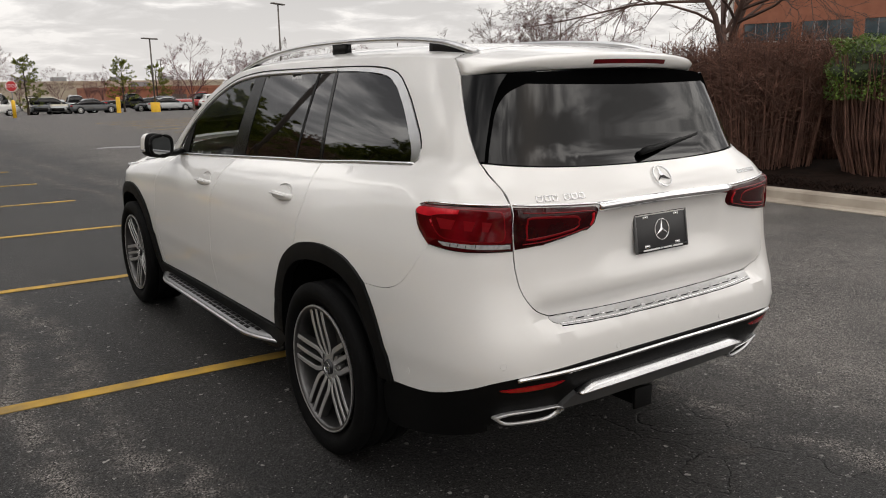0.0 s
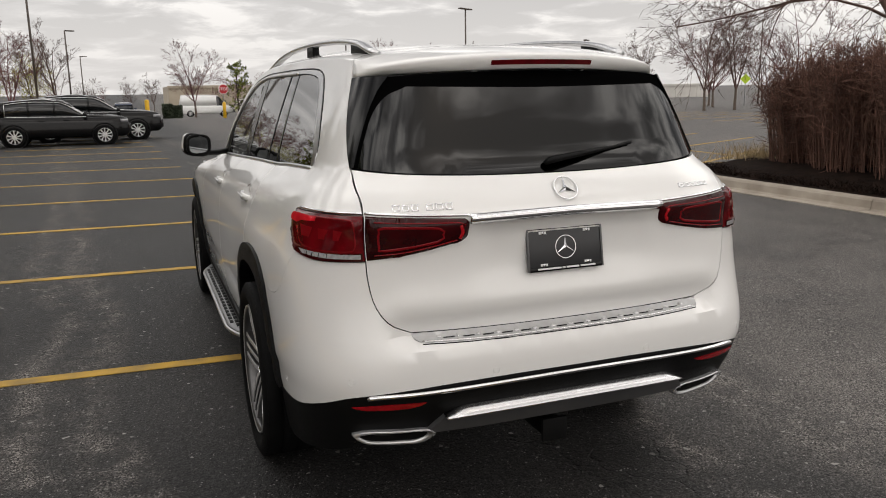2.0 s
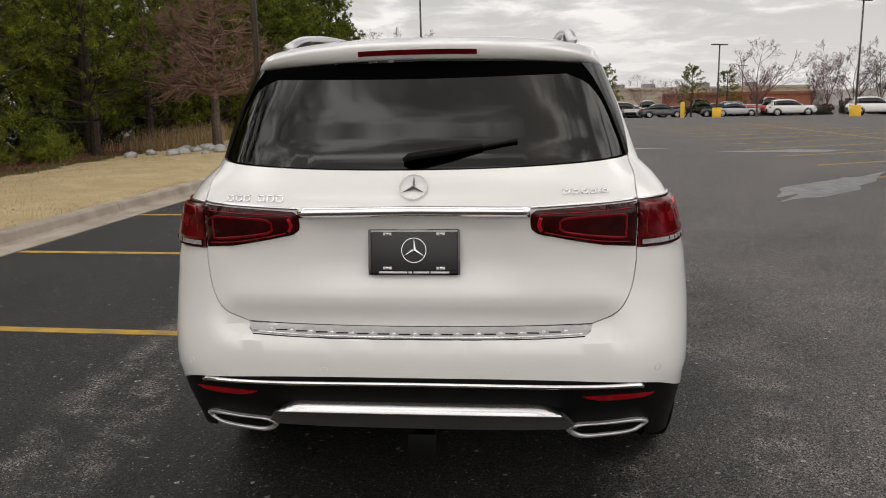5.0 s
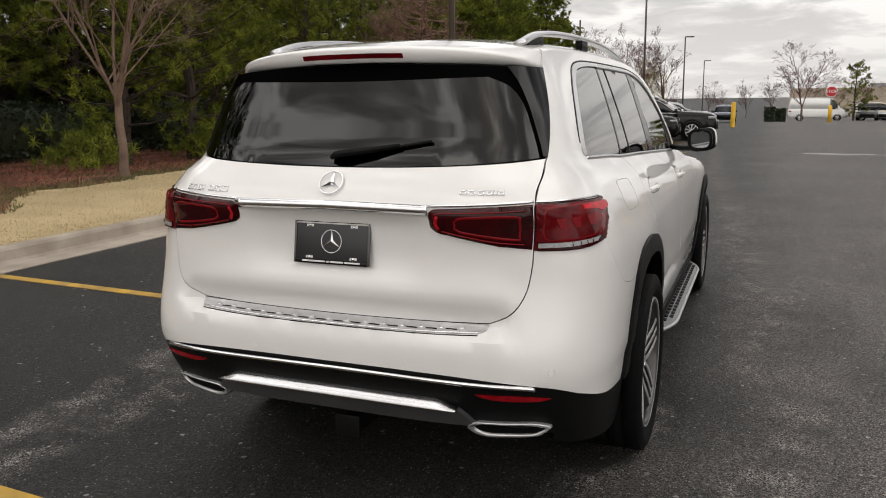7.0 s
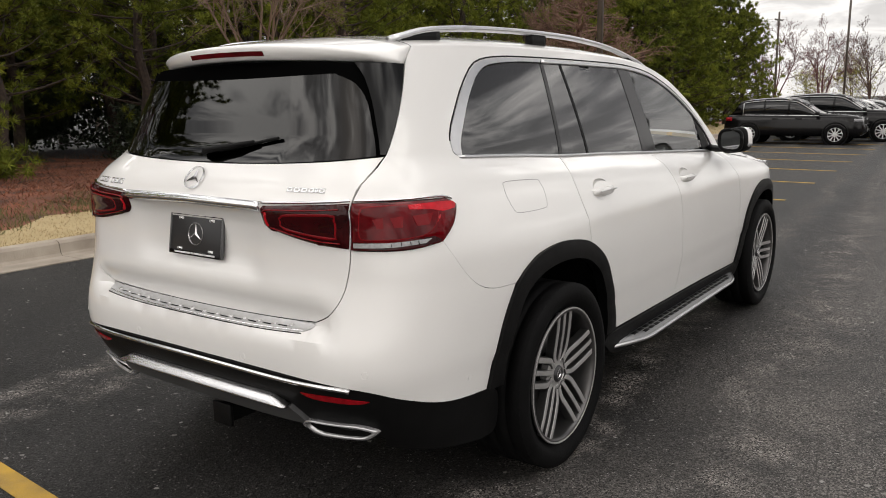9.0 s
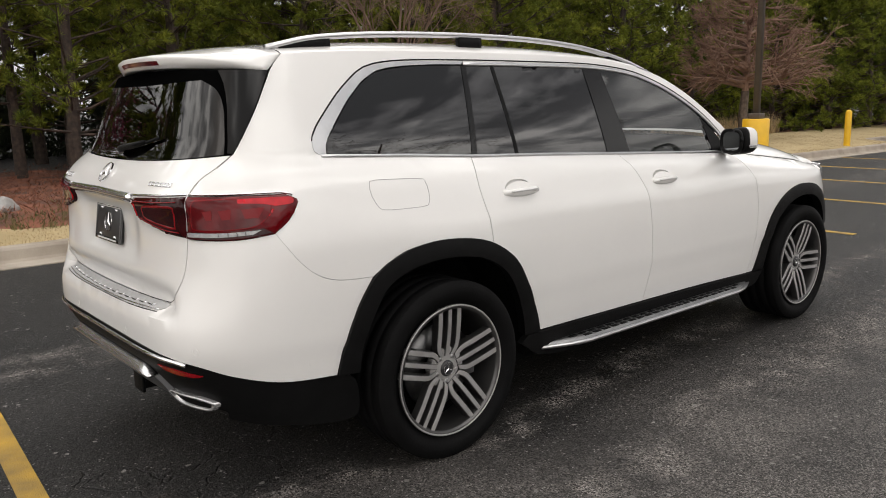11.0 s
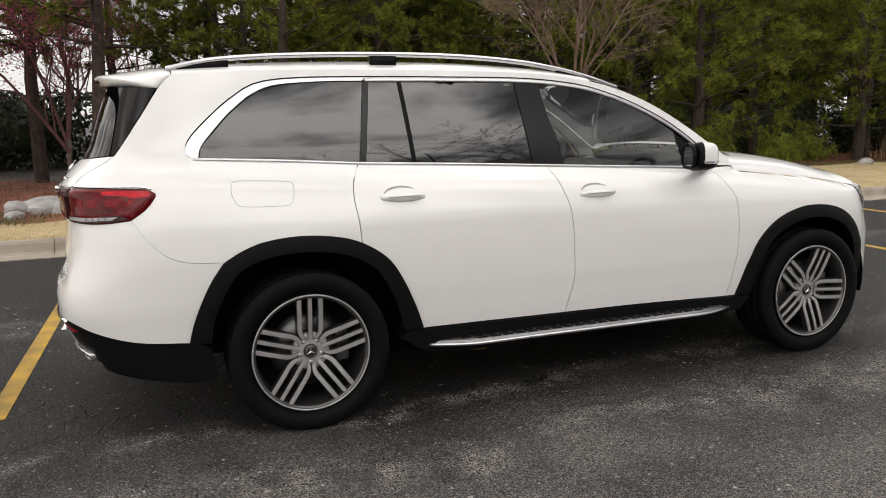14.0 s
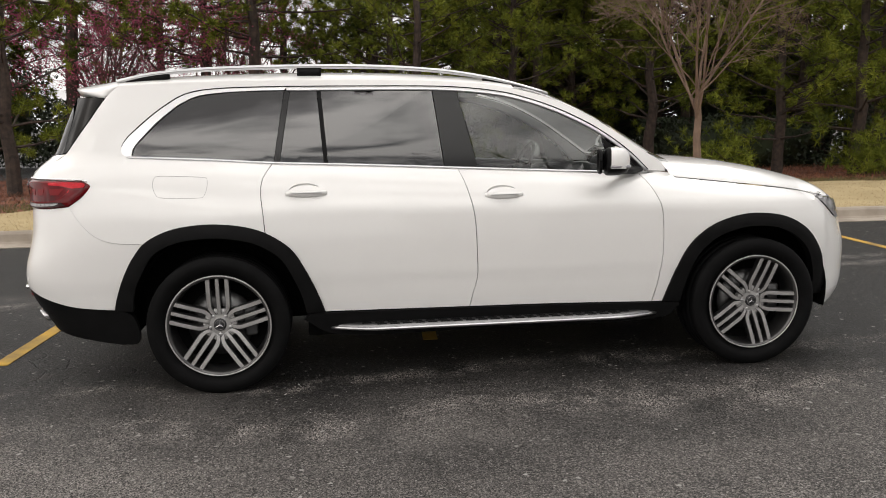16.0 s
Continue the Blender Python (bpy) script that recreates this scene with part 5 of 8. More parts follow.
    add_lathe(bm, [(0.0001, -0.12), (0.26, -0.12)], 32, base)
    part("spoke_shade_disc", bm, M_SHADEBLK, w)
    bm = bmesh.new()
    t = bmesh.new()
    for i in range(1):
        add_box(bm, (-0.20, -0.11, -0.08), (-0.13, -0.055, 0.09), 0.012, base)
    part("brake_caliper", bm, M_SKID, w)


wheel(0.0, 1, 0)
wheel(3.135, 1, -21)
wheel(0.0, -1, 10)
wheel(3.135, -1, 30)

# cabin
bm = bmesh.new()
add_box(bm, (-0.72, -0.6, 0.93), (0.72, 2.75, 0.97), 0.01)
part("cabin_floor", bm, M_DARKTRIM, suv, smooth=False)
bm = bmesh.new()
grid(bm, lambda i, j: roof_point(-0.5 + i * 2.2, kx(j) * 0.93) - Vector((0, 0, 0.045)), 12, 10)
part("headliner", bm, M_LEATHER, suv)
for sx in (0.36, -0.36):
    for y, h in ((1.35, 1), (0.45, 1), (-0.25, 0.9)):
        bm = bmesh.new()
        add_loft(bm, [[Vector((sx + w * c, y + dy + t * 0.5, z)) for c, t in ((-1, 0.10), (-0.7, 0.0), (0.7, 0.0), (1, 0.10), (0.8, 0.22), (-0.8, 0.22))] for w, dy, z in ((0.25, 0.10, 0.97), (0.26, 0.0, 1.15), (0.24, -0.10, 1.38), (0.19, -0.14, 1.44))])
        add_box(bm, (sx - 0.13, y - 0.14, 1.43), (sx + 0.13, y - 0.04, 1.60), 0.03)
        bmesh.ops.recalc_face_normals(bm, faces=bm.faces[:])
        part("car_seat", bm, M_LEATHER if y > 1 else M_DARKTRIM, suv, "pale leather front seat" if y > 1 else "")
bm = bmesh.new()
add_box(bm, (-0.70, 2.15, 0.97), (0.70, 2.62, 1.16), 0.05)
part("dashboard", bm, M_DARKTRIM, suv)
bm = bmesh.new()
wc = Matrix.Translation((-0.36, 2.02, 1.16)) @ Matrix.Rotation(radians(-25), 4, "X")
add_tube(bm, [wc @ Vector((0.18 * math.cos(a), 0, 0.18 * math.sin(a))) for a in [2 * math.pi * k / 28 for k in range(29)]], 0.014, 8)
add_tube(bm, [wc @ Vector((-0.17, 0, 0)), wc @ Vector((0, 0.02, -0.02)), wc @ Vector((0.17, 0, 0))], 0.02, 6)
part("steering_wheel", bm, M_DARKTRIM, suv)

# ---- materials of the place ----


def asphalt_material():
    m = bpy.data.materials.new("asphalt")
    m.use_nodes = True
    nt = m.node_tree
    N, L = nt.nodes.new, nt.links.new
    b = nt.nodes["Principled BSDF"]
    tc = N("ShaderNodeTexCoord")
    P = tc.outputs["Object"]

    def tex(scale, detail, rough=0.5, dist=0.0, vec=None):
        n = N("ShaderNodeTexNoise")
        n.inputs["Scale"].default_value, n.inputs["Detail"].default_value, n.inputs["Roughness"].default_value, n.inputs["Distortion"].default_value = scale, detail, rough, dist
        L(vec or P, n.inputs["Vector"])
        return n.outputs[0]

    def rng(v, a, b_, lo=0.0, hi=1.0):
        r = N("ShaderNodeMapRange")
        r.inputs["From Min"].default_value, r.inputs["From Max"].default_value, r.inputs["To Min"].default_value, r.inputs["To Max"].default_value = a, b_, lo, hi
        L(v, r.inputs["Value"])
        return r.outputs[0]

    def op(kind, a, b_):
        r = N("ShaderNodeMath")
        r.operation = kind
        for i, v in enumerate((a, b_)):
            if isinstance(v, (int, float)):
                r.inputs[i].default_value = v
            else:
                L(v, r.inputs[i])
        return r.outputs[0]

    def mix(f, a, b_):
        r = N("ShaderNodeMix")
        r.data_type = "RGBA"
        L(f, r.inputs[0])
        for i, v in ((6, a), (7, b_)):
            if isinstance(v, tuple):
                r.inputs[i].default_value = (*v, 1)
            else:
                L(v, r.inputs[i])
        return r.outputs[2]

    mp = N("ShaderNodeMapping")
    mp.inputs["Scale"].default_value = (1.0, 0.22, 1.0)
    mp.inputs["Rotation"].default_value = (0, 0, radians(-6))
    L(P, mp.inputs[0])
    grain = tex(130, 3, 0.65)
    stone = tex(48, 2, 0.5)
    sepx = N("ShaderNodeSeparateXYZ")
    L(P, sepx.inputs[0])
    # the bays were sealed black; the driving aisle is scuffed to a brown grey
    aisle = rng(op("ADD", sepx.outputs[0], op("MULTIPLY", op("SUBTRACT", tex(0.7, 5, 0.6), 0.5), 2.4)), 0.75, 2.1)
    patch = rng(tex(1.3, 7, 0.62), 0.42, 0.70)
    streak = rng(tex(1.5, 6, 0.60, 0.0, mp.outputs[0]), 0.46, 0.70)
    # pale tyre tracks that run along the bays
    wob = op("MULTIPLY", op("SUBTRACT", tex(0.55, 3, 0.5), 0.5), 0.9)
    bend = op("MULTIPLY", op("MAXIMUM", op("SUBTRACT", sepx.outputs[1], 0.4), 0.0), 0.075)
    xw = op("ADD", op("ADD", sepx.outputs[0], bend), wob)
    breaks = rng(tex(4.2, 7, 0.68), 0.42, 0.60)
    track = 0.0
    for x0, half_w in ((1.59, 0.17), (1.90, 0.15), (-0.86, 0.14), (-1.55, 0.30)):
        t = rng(op("ABSOLUTE", op("ADD", xw, x0), 0.0), 0.0, half_w * 1.15, 1.0, 0.0)
        track = op("MAXIMUM", t, track)
    track = op("MULTIPLY", track, breaks)
    wear = op("MAXIMUM", op("MULTIPLY", op("MAXIMUM", op("MULTIPLY", patch, 0.55), op("MULTIPLY", streak, 0.45)), op("ADD", op("MULTIPLY", aisle, 0.85), 0.15)), op("MULTIPLY", track, 0.9))
    cells = []
    for sc in (185.0, 60.0):
        vc = N("ShaderNodeTexVoronoi")
        vc.inputs["Scale"].default_value = sc
        L(P, vc.inputs["Vector"])
        sepc = N("ShaderNodeSeparateColor")
        L(vc.outputs["Color"], sepc.inputs[0])
        cells += [sepc.outputs[0], sepc.outputs[1]]
    cell, cell2, big, big2 = cells
    bay = mix(rng(tex(0.5, 5), 0.35, 0.65), (0.0095, 0.0093, 0.0093), (0.0180, 0.0172, 0.0168))
    lane = mix(rng(tex(0.35, 5, 0.6), 0.35, 0.65), (0.046, 0.0425, 0.040), (0.070, 0.0645, 0.060))
    base = mix(aisle, bay, lane)
    # each stone has its own tone
    shade = N("ShaderNodeVectorMath")
    shade.operation = "SCALE"
    L(base, shade.inputs[0]); L(op("ADD", 0.10, op("MULTIPLY", op("MULTIPLY", op("MULTIPLY", cell2, cell2), cell2), 4.0)), shade.inputs["Scale"])
    col = shade.outputs[0]
    # scuffed stones show pale, one by one
    pale = op("MULTIPLY", wear, rng(op("MULTIPLY", cell, rng(grain, 0.3, 0.7, 0.5, 1.3)), 0.32, 0.90, 0.0, 1.0))
    col = mix(pale, col, (0.40, 0.365, 0.338))
    fleck = op("MULTIPLY", op("GREATER_THAN", op("ADD", cell, op("MULTIPLY", wear, 0.05)), 0.988), rng(cell2, 0.0, 1.0, 0.2, 0.9))
    col = mix(fleck, col, (0.38, 0.365, 0.35))
    chip = op("MULTIPLY", op("GREATER_THAN", big, 0.994), big2)
    col = mix(chip, col, (0.34, 0.33, 0.31))
    # rusty stains
    st = op("MULTIPLY", rng(tex(0.33, 5, 0.6, 0.4), 0.66, 0.74), 0.5)
    col = mix(st, col, (0.11, 0.075, 0.055))
    # fine cracks
    v = N("ShaderNodeTexVoronoi")
    v.feature = "DISTANCE_TO_EDGE"
    v.inputs["Scale"].default_value = 0.33
    wv = N("ShaderNodeVectorMath")
    wv.operation = "ADD"
    nz = N("ShaderNodeTexNoise")
    nz.inputs["Scale"].default_value, nz.inputs["Detail"].default_value = 1.7, 6
    L(P, nz.inputs["Vector"]); L(P, wv.inputs[0]); L(nz.outputs[1], wv.inputs[1])
    L(wv.outputs[0], v.inputs["Vector"])
    crack = op("MULTIPLY", rng(v.outputs[0], 0.0, 0.0035, 1.0, 0.0), rng(tex(0.4, 3), 0.56, 0.66))
    col = mix(op("MULTIPLY", crack, 0.7), col, (0.012, 0.012, 0.012))
    L(col, b.inputs["Base Color"])
    L(rng(wear, 0.0, 1.0, 0.58, 0.9), b.inputs["Roughness"])
    b.inputs["Specular IOR Level"].default_value = 0.28
    h = op("ADD", op("MULTIPLY", grain, 0.6), op("SUBTRACT", op("MULTIPLY", stone, 0.8), op("MULTIPLY", crack, 1.2)))
    bp = N("ShaderNodeBump")
    bp.inputs["Strength"].default_value, bp.inputs["Distance"].default_value = 0.9, 0.01
    L(h, bp.inputs["Height"]); L(bp.outputs[0], b.inputs["Normal"])
    return m


M_ASPH = asphalt_material()
M_LINE = mat("yellow_line_paint", (0.52, 0.31, 0.035), 0.75, color2=(0.26, 0.17, 0.05), scale=5, bump=0.4, bscale=150)
M_CONC = mat("kerb_concrete", (0.40, 0.35, 0.29), 0.88, color2=(0.25, 0.21, 0.17), scale=2.2, bump=0.35, bscale=70)
M_TAN = mat("dormant_grass", (0.46, 0.36, 0.20), 0.95, color2=(0.36, 0.28, 0.145), scale=1.3, bump=0.6, bscale=45)
M_STRAW = mat("pine_straw", (0.27, 0.09, 0.048), 0.95, color2=(0.045, 0.026, 0.018), scale=1.1, bump=0.9, bscale=30)
# bark brown, darkened in the colour for the shade under the shrubs
M_MULCH = mat("shaded_mulch", (0.020, 0.012, 0.009), 0.95, spec=0.05, color2=(0.008, 0.0055, 0.0045), scale=5, bump=0.9, bscale=28)
M_BARK = mat("grey_brown_bark", (0.16, 0.12, 0.095), 0.9, color2=(0.075, 0.057, 0.047), scale=9, bump=0.7, bscale=26)
M_PBARK = mat("pine_bark", (0.07, 0.048, 0.037), 0.95, color2=(0.026, 0.02, 0.017), scale=7, bump=0.9, bscale=18)
M_TWIG = mat("bare_twigs", (0.105, 0.062, 0.048), 0.9, color2=(0.06, 0.036, 0.03), scale=3)
M_REDTWIG = mat("reddish_twigs", (0.15, 0.058, 0.058), 0.9, color2=(0.075, 0.04, 0.038), scale=3)
M_BUD = mat("redbud_blossom", (0.27, 0.045, 0.09), 0.8, vary=0.3, scale=4)
M_NEEDLE = mat("pine_needles", (0.23, 0.255, 0.034), 0.8, spec=0.12, color2=(0.05, 0.072, 0.012), scale=1.3, island=0.4)
M_YBUD = mat("yellow_green_buds", (0.36, 0.33, 0.05), 0.65, color2=(0.20, 0.20, 0.03), scale=2, island=0.3)
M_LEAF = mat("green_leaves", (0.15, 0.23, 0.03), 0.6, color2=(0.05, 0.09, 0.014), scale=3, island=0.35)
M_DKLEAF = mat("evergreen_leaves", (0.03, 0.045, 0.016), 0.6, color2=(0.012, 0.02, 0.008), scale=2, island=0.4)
M_HEDGE = mat("bare_hedge_stems", (0.19, 0.10, 0.074), 0.9, spec=0.15, color2=(0.09, 0.05, 0.04), scale=4, island=0.4)
M_DRYGRASS = mat("dry_grass_blades", (0.46, 0.35, 0.19), 0.9, color2=(0.30, 0.21, 0.11), scale=4, island=0.3)
M_ROCK = mat("pale_rocks", (0.42, 0.41, 0.40), 0.9, color2=(0.2, 0.19, 0.18), scale=3, bump=0.6, bscale=15)
M_YELLOW = mat("safety_yellow", (0.72, 0.42, 0.015), 0.45, vary=0.08, scale=3)
M_POLE = mat("lamp_post_brown", (0.075, 0.06, 0.05), 0.5, vary=0.15, scale=2)
M_STEEL = mat("grey_steel", (0.25, 0.25, 0.26), 0.45, metal=0.6, vary=0.1)
M_STOP = mat("sign_red", (0.5, 0.02, 0.025), 0.4, vary=0.05)
M_WHITE = mat("white_enamel", (0.8, 0.8, 0.8), 0.4, vary=0.04)
M_SIGNY = mat("sign_lime", (0.55, 0.75, 0.05), 0.4, vary=0.05)
M_BEIGE = mat("beige_block_wall", (0.42, 0.36, 0.28), 0.9, vary=0.1, scale=0.4)
M_PALEWALL = mat("pale_panel_wall", (0.55, 0.53, 0.50), 0.85, vary=0.06, scale=0.5)
M_WINBLUE = mat("blue_grey_windows", (0.05, 0.075, 0.09), 0.06, coat=0.5, vary=0.3, scale=0.7)


def gz(y):
    """The car park falls away gently beyond the parked cars."""
    y = min(max(y, 0.0), 100.0)
    return -0.000135 * y * y


# ---- ground ----
def rows_mesh(bm, xs, ys, f):
    g = [[bm.verts.new(f(x, y)) for x in xs] for y in ys]
    for a, b in zip(g, g[1:]):
        for i in range(len(xs) - 1):
            bm.faces.new((a[i], a[i + 1], b[i + 1], b[i]))


bm = bmesh.new()
rows_mesh(bm, [-1500, -200, -60, -20, 0, 20, 60, 200, 1500], [-1500, -300, -60, -10, 0] + [5 * k for k in range(1, 21)] + [150, 400, 1500], lambda x, y: Vector((x, y, gz(y))))
ground = tagged(part("ground", bm, M_ASPH, smooth=False), "worn dark asphalt with pale scuffed patches and cracks", "ground", kind="structure")


def strip(name, pts, width, label, m=M_LINE):
    """A painted line along points on the ground."""
    bm = bmesh.new()
    res = []
    for a, b in zip(pts, pts[1:]):
        n = max(1, int(math.hypot(b[0] - a[0], b[1] - a[1]) / 4))
        res += [(a[0] + (b[0] - a[0]) * k / n, a[1] + (b[1] - a[1]) * k / n) for k in range(n)]
    res.append(pts[-1])
    d = Vector((pts[-1][0] - pts[0][0], pts[-1][1] - pts[0][1], 0)).normalized()
    s = Vector((-d.y, d.x, 0)) * width / 2
    add_loft(bm, [[Vector((x, y, gz(y) + 0.001)) - s, Vector((x, y, gz(y) + 0.001)) + s, Vector((x, y, gz(y) + 0.005)) + s, Vector((x, y, gz(y) + 0.005)) - s] for x, y in res])
    bmesh.ops.recalc_face_normals(bm, faces=bm.faces[:])
    return tagged(part(name, bm, m, smooth=False), label, "painted line", "bay lines", "structure")


def line_y(k):
    return 1.405 + 2.741 * k


for k in range(-4, 19):
    y = line_y(k)
    xe = -0.25 - 0.042 * (y - 9.57)
    w = 0.10
    strip("bay_line", [(-5.03, y + 0.130), (xe, y - 0.0516 * (xe + 2.5))], w, "worn yellow parking bay line on the asphalt")
# the lot beyond: a double row of bays on a long centre line
for k in range(12):
    y = 12.2 + 2.72 * k
    strip("bay_line", [(6.6, y - 1.0), (16.6, y + 3.85)], 0.10, "faded yellow bay line in the far rows")
strip("bay_line", [(11.4, 10.5), (13.6, 46.0)], 0.10, "long yellow line between two rows of bays")
strip("bay_line", [(6.9, 8.35), (12.9, 11.9)], 0.10, "yellow line beside the planted island")
for k in range(5):
    strip("bay_line", [(7.02 + 0.95 * k, 8.36 + 0.56 * k), (7.42 + 0.95 * k, 8.14 + 0.50 * k)], 0.09, "faded yellow hatching beside the planted island")
for k in range(10):
    strip("bay_line", [(24.0, 24 + 2.72 * k), (34.5, 27 + 2.72 * k)], 0.10, "faded yellow bay line in the far rows")

# damp patch
M_WET = mat("damp_asphalt", (0.06, 0.06, 0.06), 0.34, spec=0.4, color2=(0.13, 0.128, 0.125), scale=3.5, rvar=0.12, bump=0.3, bscale=130)


def blot(name, cx, cy, rx, ry, seed, m, label, turn=0.0):
    r = random.Random(seed)
    ph = [r.uniform(0, 6.28) for _ in range(5)]
    bm = bmesh.new()
    vs = [bm.verts.new((cx + rx * math.cos(a) * (1 + 0.3 * math.sin(2 * a + ph[0]) + 0.2 * math.sin(5 * a + ph[1]) + 0.1 * math.sin(11 * a + ph[2])), cy + ry * math.sin(a) * (1 + 0.25 * math.sin(3 * a + ph[3]) + 0.15 * math.sin(7 * a + ph[4])), gz(cy) + 0.004)) for a in [2 * math.pi * k / 60 for k in range(60)]]
    bmesh.ops.rotate(bm, verts=vs, cent=(cx, cy, 0), matrix=Matrix.Rotation(radians(turn), 3, "Z"))
    bm.faces.new(vs)
    tagged(part(name, bm, m, smooth=False), label, "puddle", kind="structure")


blot("puddle", 5.4, 9.9, 0.36, 2.2, 3, M_WET, "thin damp patch drying on the asphalt", -38)
blot("puddle", 7.5, 18.6, 1.2, 0.5, 8, M_WET, "thin damp patch drying on the asphalt")
blot("puddle", 3.4, 20.5, 1.0, 0.35, 12, M_WET, "thin damp patch drying on the asphalt")

# kerb with gutter along the verge, in cast lengths
def kerb_line(name, pts, label, gutter=0.40, flip=1):
    """A concrete kerb: gutter on its road side, built in cast lengths with joints."""
    head = thing(name, label, "kerb", kind="structure")
    acc = []
    for a, b in zip(pts, pts[1:]):
        n = max(1, round(math.hypot(b[0] - a[0], b[1] - a[1]) / 3.0))
        for k in range(n):
            acc.append(((a[0] + (b[0] - a[0]) * k / n, a[1] + (b[1] - a[1]) * k / n), (a[0] + (b[0] - a[0]) * (k + 1) / n, a[1] + (b[1] - a[1]) * (k + 1) / n)))
    for a, b in acc:
        bm = bmesh.new()
        d = Vector((b[0] - a[0], b[1] - a[1], 0)).normalized()
        s = Vector((d.y, -d.x, 0)) * flip
        prof = [(gutter, 0.0), (gutter, 0.010), (0.035, 0.004), (0.012, 0.03), (-0.008, 0.125), (-0.03, 0.152), (-0.16, 0.156), (-0.175, 0.14), (-0.175, -0.02)]
        secs = []
        for p, e in ((a, 0.004), (b, -0.004)):
            o = Vector((p[0], p[1], gz(p[1]))) + d * e
            secs.append([o + s * u + Vector((0, 0, v)) for u, v in prof])
        add_loft(bm, secs)
        bmesh.ops.recalc_face_normals(bm, faces=bm.faces[:])
        part("kerb_stone", bm, M_CONC, head, smooth=False)
    return head


kerb_line("kerb", [(-5.46, -40), (-5.46, 22.0), (-5.7, 23.2), (-6.6, 24.1), (-7.1, 24.9), (-7.2, 26.5), (-7.2, 70)], "pale concrete kerb with gutter along the verge")


def border(y):
    t = lerp_table(y, [(-30, -7.6), (-4, -7.3), (1, -6.6), (2.5, -6.9), (5, -8.6), (8, -9.2), (14, -10.4), (19, -10.9), (23, -11.0), (40, -12.5), (70, -13)])
    return t + 0.18 * math.sin(y * 2.1) + 0.12 * math.sin(y * 5.3 + 1)


def kerb_x(y):
    return -5.63 if y < 22 else lerp_table(y, [(22, -5.63), (23.3, -5.9), (24.2, -6.8), (25, -7.3), (26.5, -7.37), (70, -7.37)])


def verge_z(x, y):
    d = kerb_x(y) - x
    h = 0.14 + 0.10 * math.sin(min(d / 3.0, 1.0) * math.pi / 2) - 0.16 * min(max(d - 3.0, 0) / 4.0, 1.0) - 0.25 * min(max(d - 7, 0) / 20.0, 1.0)
    return gz(y) + h + 0.03 * noise.noise((x * 0.7, y * 0.7, 0))


ys = [-40 + 0.5 * k for k in range(221)]
bm = bmesh.new()
g = [[bm.verts.new((kerb_x(y) + (border(y) - kerb_x(y)) * t, y, verge_z(kerb_x(y) + (border(y) - kerb_x(y)) * t, y))) for t in [k / 8 for k in range(9)]] for y in ys]
for a, b in zip(g, g[1:]):
    for i in range(8):
        bm.faces.new((a[i + 1], a[i], b[i], b[i + 1]))
tagged(part("grass_verge", bm, M_TAN), "dormant tan lawn grass on a kerbed verge", "grass", kind="structure")
bm = bmesh.new()
xs = [0, 0.6, 1.4, 2.5, 4, 6, 9, 13, 18, 26, 40, 80, 300]
g = [[bm.verts.new((border(y) - x, y, verge_z(border(y) - x, y) + (0.06 * noise.noise((x, y, 3)) if x else 0))) for x in xs] for y in ys]
for a, b in zip(g, g[1:]):
    for i in range(len(xs) - 1):
        bm.faces.new((a[i + 1], a[i], b[i], b[i + 1]))
tagged(part("woodland_floor", bm, M_STRAW), "red-brown pine straw under the trees", "ground", kind="structure")


def quick_mesh(name, verts, faces, material, parent=None, smooth=False):
    me = bpy.data.meshes.new(name)
    me.from_pydata(verts, [], faces)
    me.materials.append(material)
    ob = new(name, me)
    if parent is not None:
        ob.parent = parent
    return ob


def blades(name, spots, size, lean, m, seed, label, category, n=1, width=0.006):
    """Thin upright blades of grass, or stalks, at the spots."""
    r = np.random.RandomState(seed)
    V, F = [], []
    for x, y, z in spots:
        for _ in range(n):
            h = size * r.uniform(0.5, 1.2)
            a = r.uniform(0, 6.28)
            dx, dy = lean * h * r.normal(), lean * h * r.normal()
            ox, oy = r.normal() * 0.04 * (n > 1), r.normal() * 0.04 * (n > 1)
            w = width
            b = len(V)
            V += [(x + ox - w * math.cos(a), y + oy - w * math.sin(a), z - 0.01), (x + ox + w * math.cos(a), y + oy + w * math.sin(a), z - 0.01), (x + ox + dx, y + oy + dy, z + h)]
            F.append((b, b + 1, b + 2))
    return tagged(quick_mesh(name, V, F, m), label, category, kind="stuff")


rg = np.random.RandomState(5)
spots = []
for _ in range(42000):
    y = rg.uniform(-6, 24) if rg.rand() < 0.8 else rg.uniform(24, 40)
    t = rg.rand() ** 1.5
    x = kerb_x(y) + 0.02 + (border(y) - kerb_x(y)) * t
    spots.append((x, y, verge_z(x, y)))
blades("lawn_blades", spots, 0.02, 0.7, M_DRYGRASS, 6, "short dry tan grass blades on the verge", "grass", 1, 0.006)
spots = []
for _ in range(420):
    y = rg.uniform(20, 27)
    x = border(y) + 0.5 - abs(rg.normal()) * 1.2
    spots.append((x, y, verge_z(x, y)))
blades("tall_dry_grass", spots, 0.75, 0.22, M_DRYGRASS, 7, "tall dry brown grass at the edge of the trees", "grass", 5, 0.008)
spots = []
for _ in range(9000):
    y = rg.uniform(-12, 20)
    x = border(y) - abs(rg.normal()) * 0.8 + 0.1
    spots.append((x, y, verge_z(x, y)))
M_GREENG = mat("sparse_green_grass", (0.085, 0.10, 0.03), 0.9, color2=(0.16, 0.12, 0.05), scale=2, island=0.3)
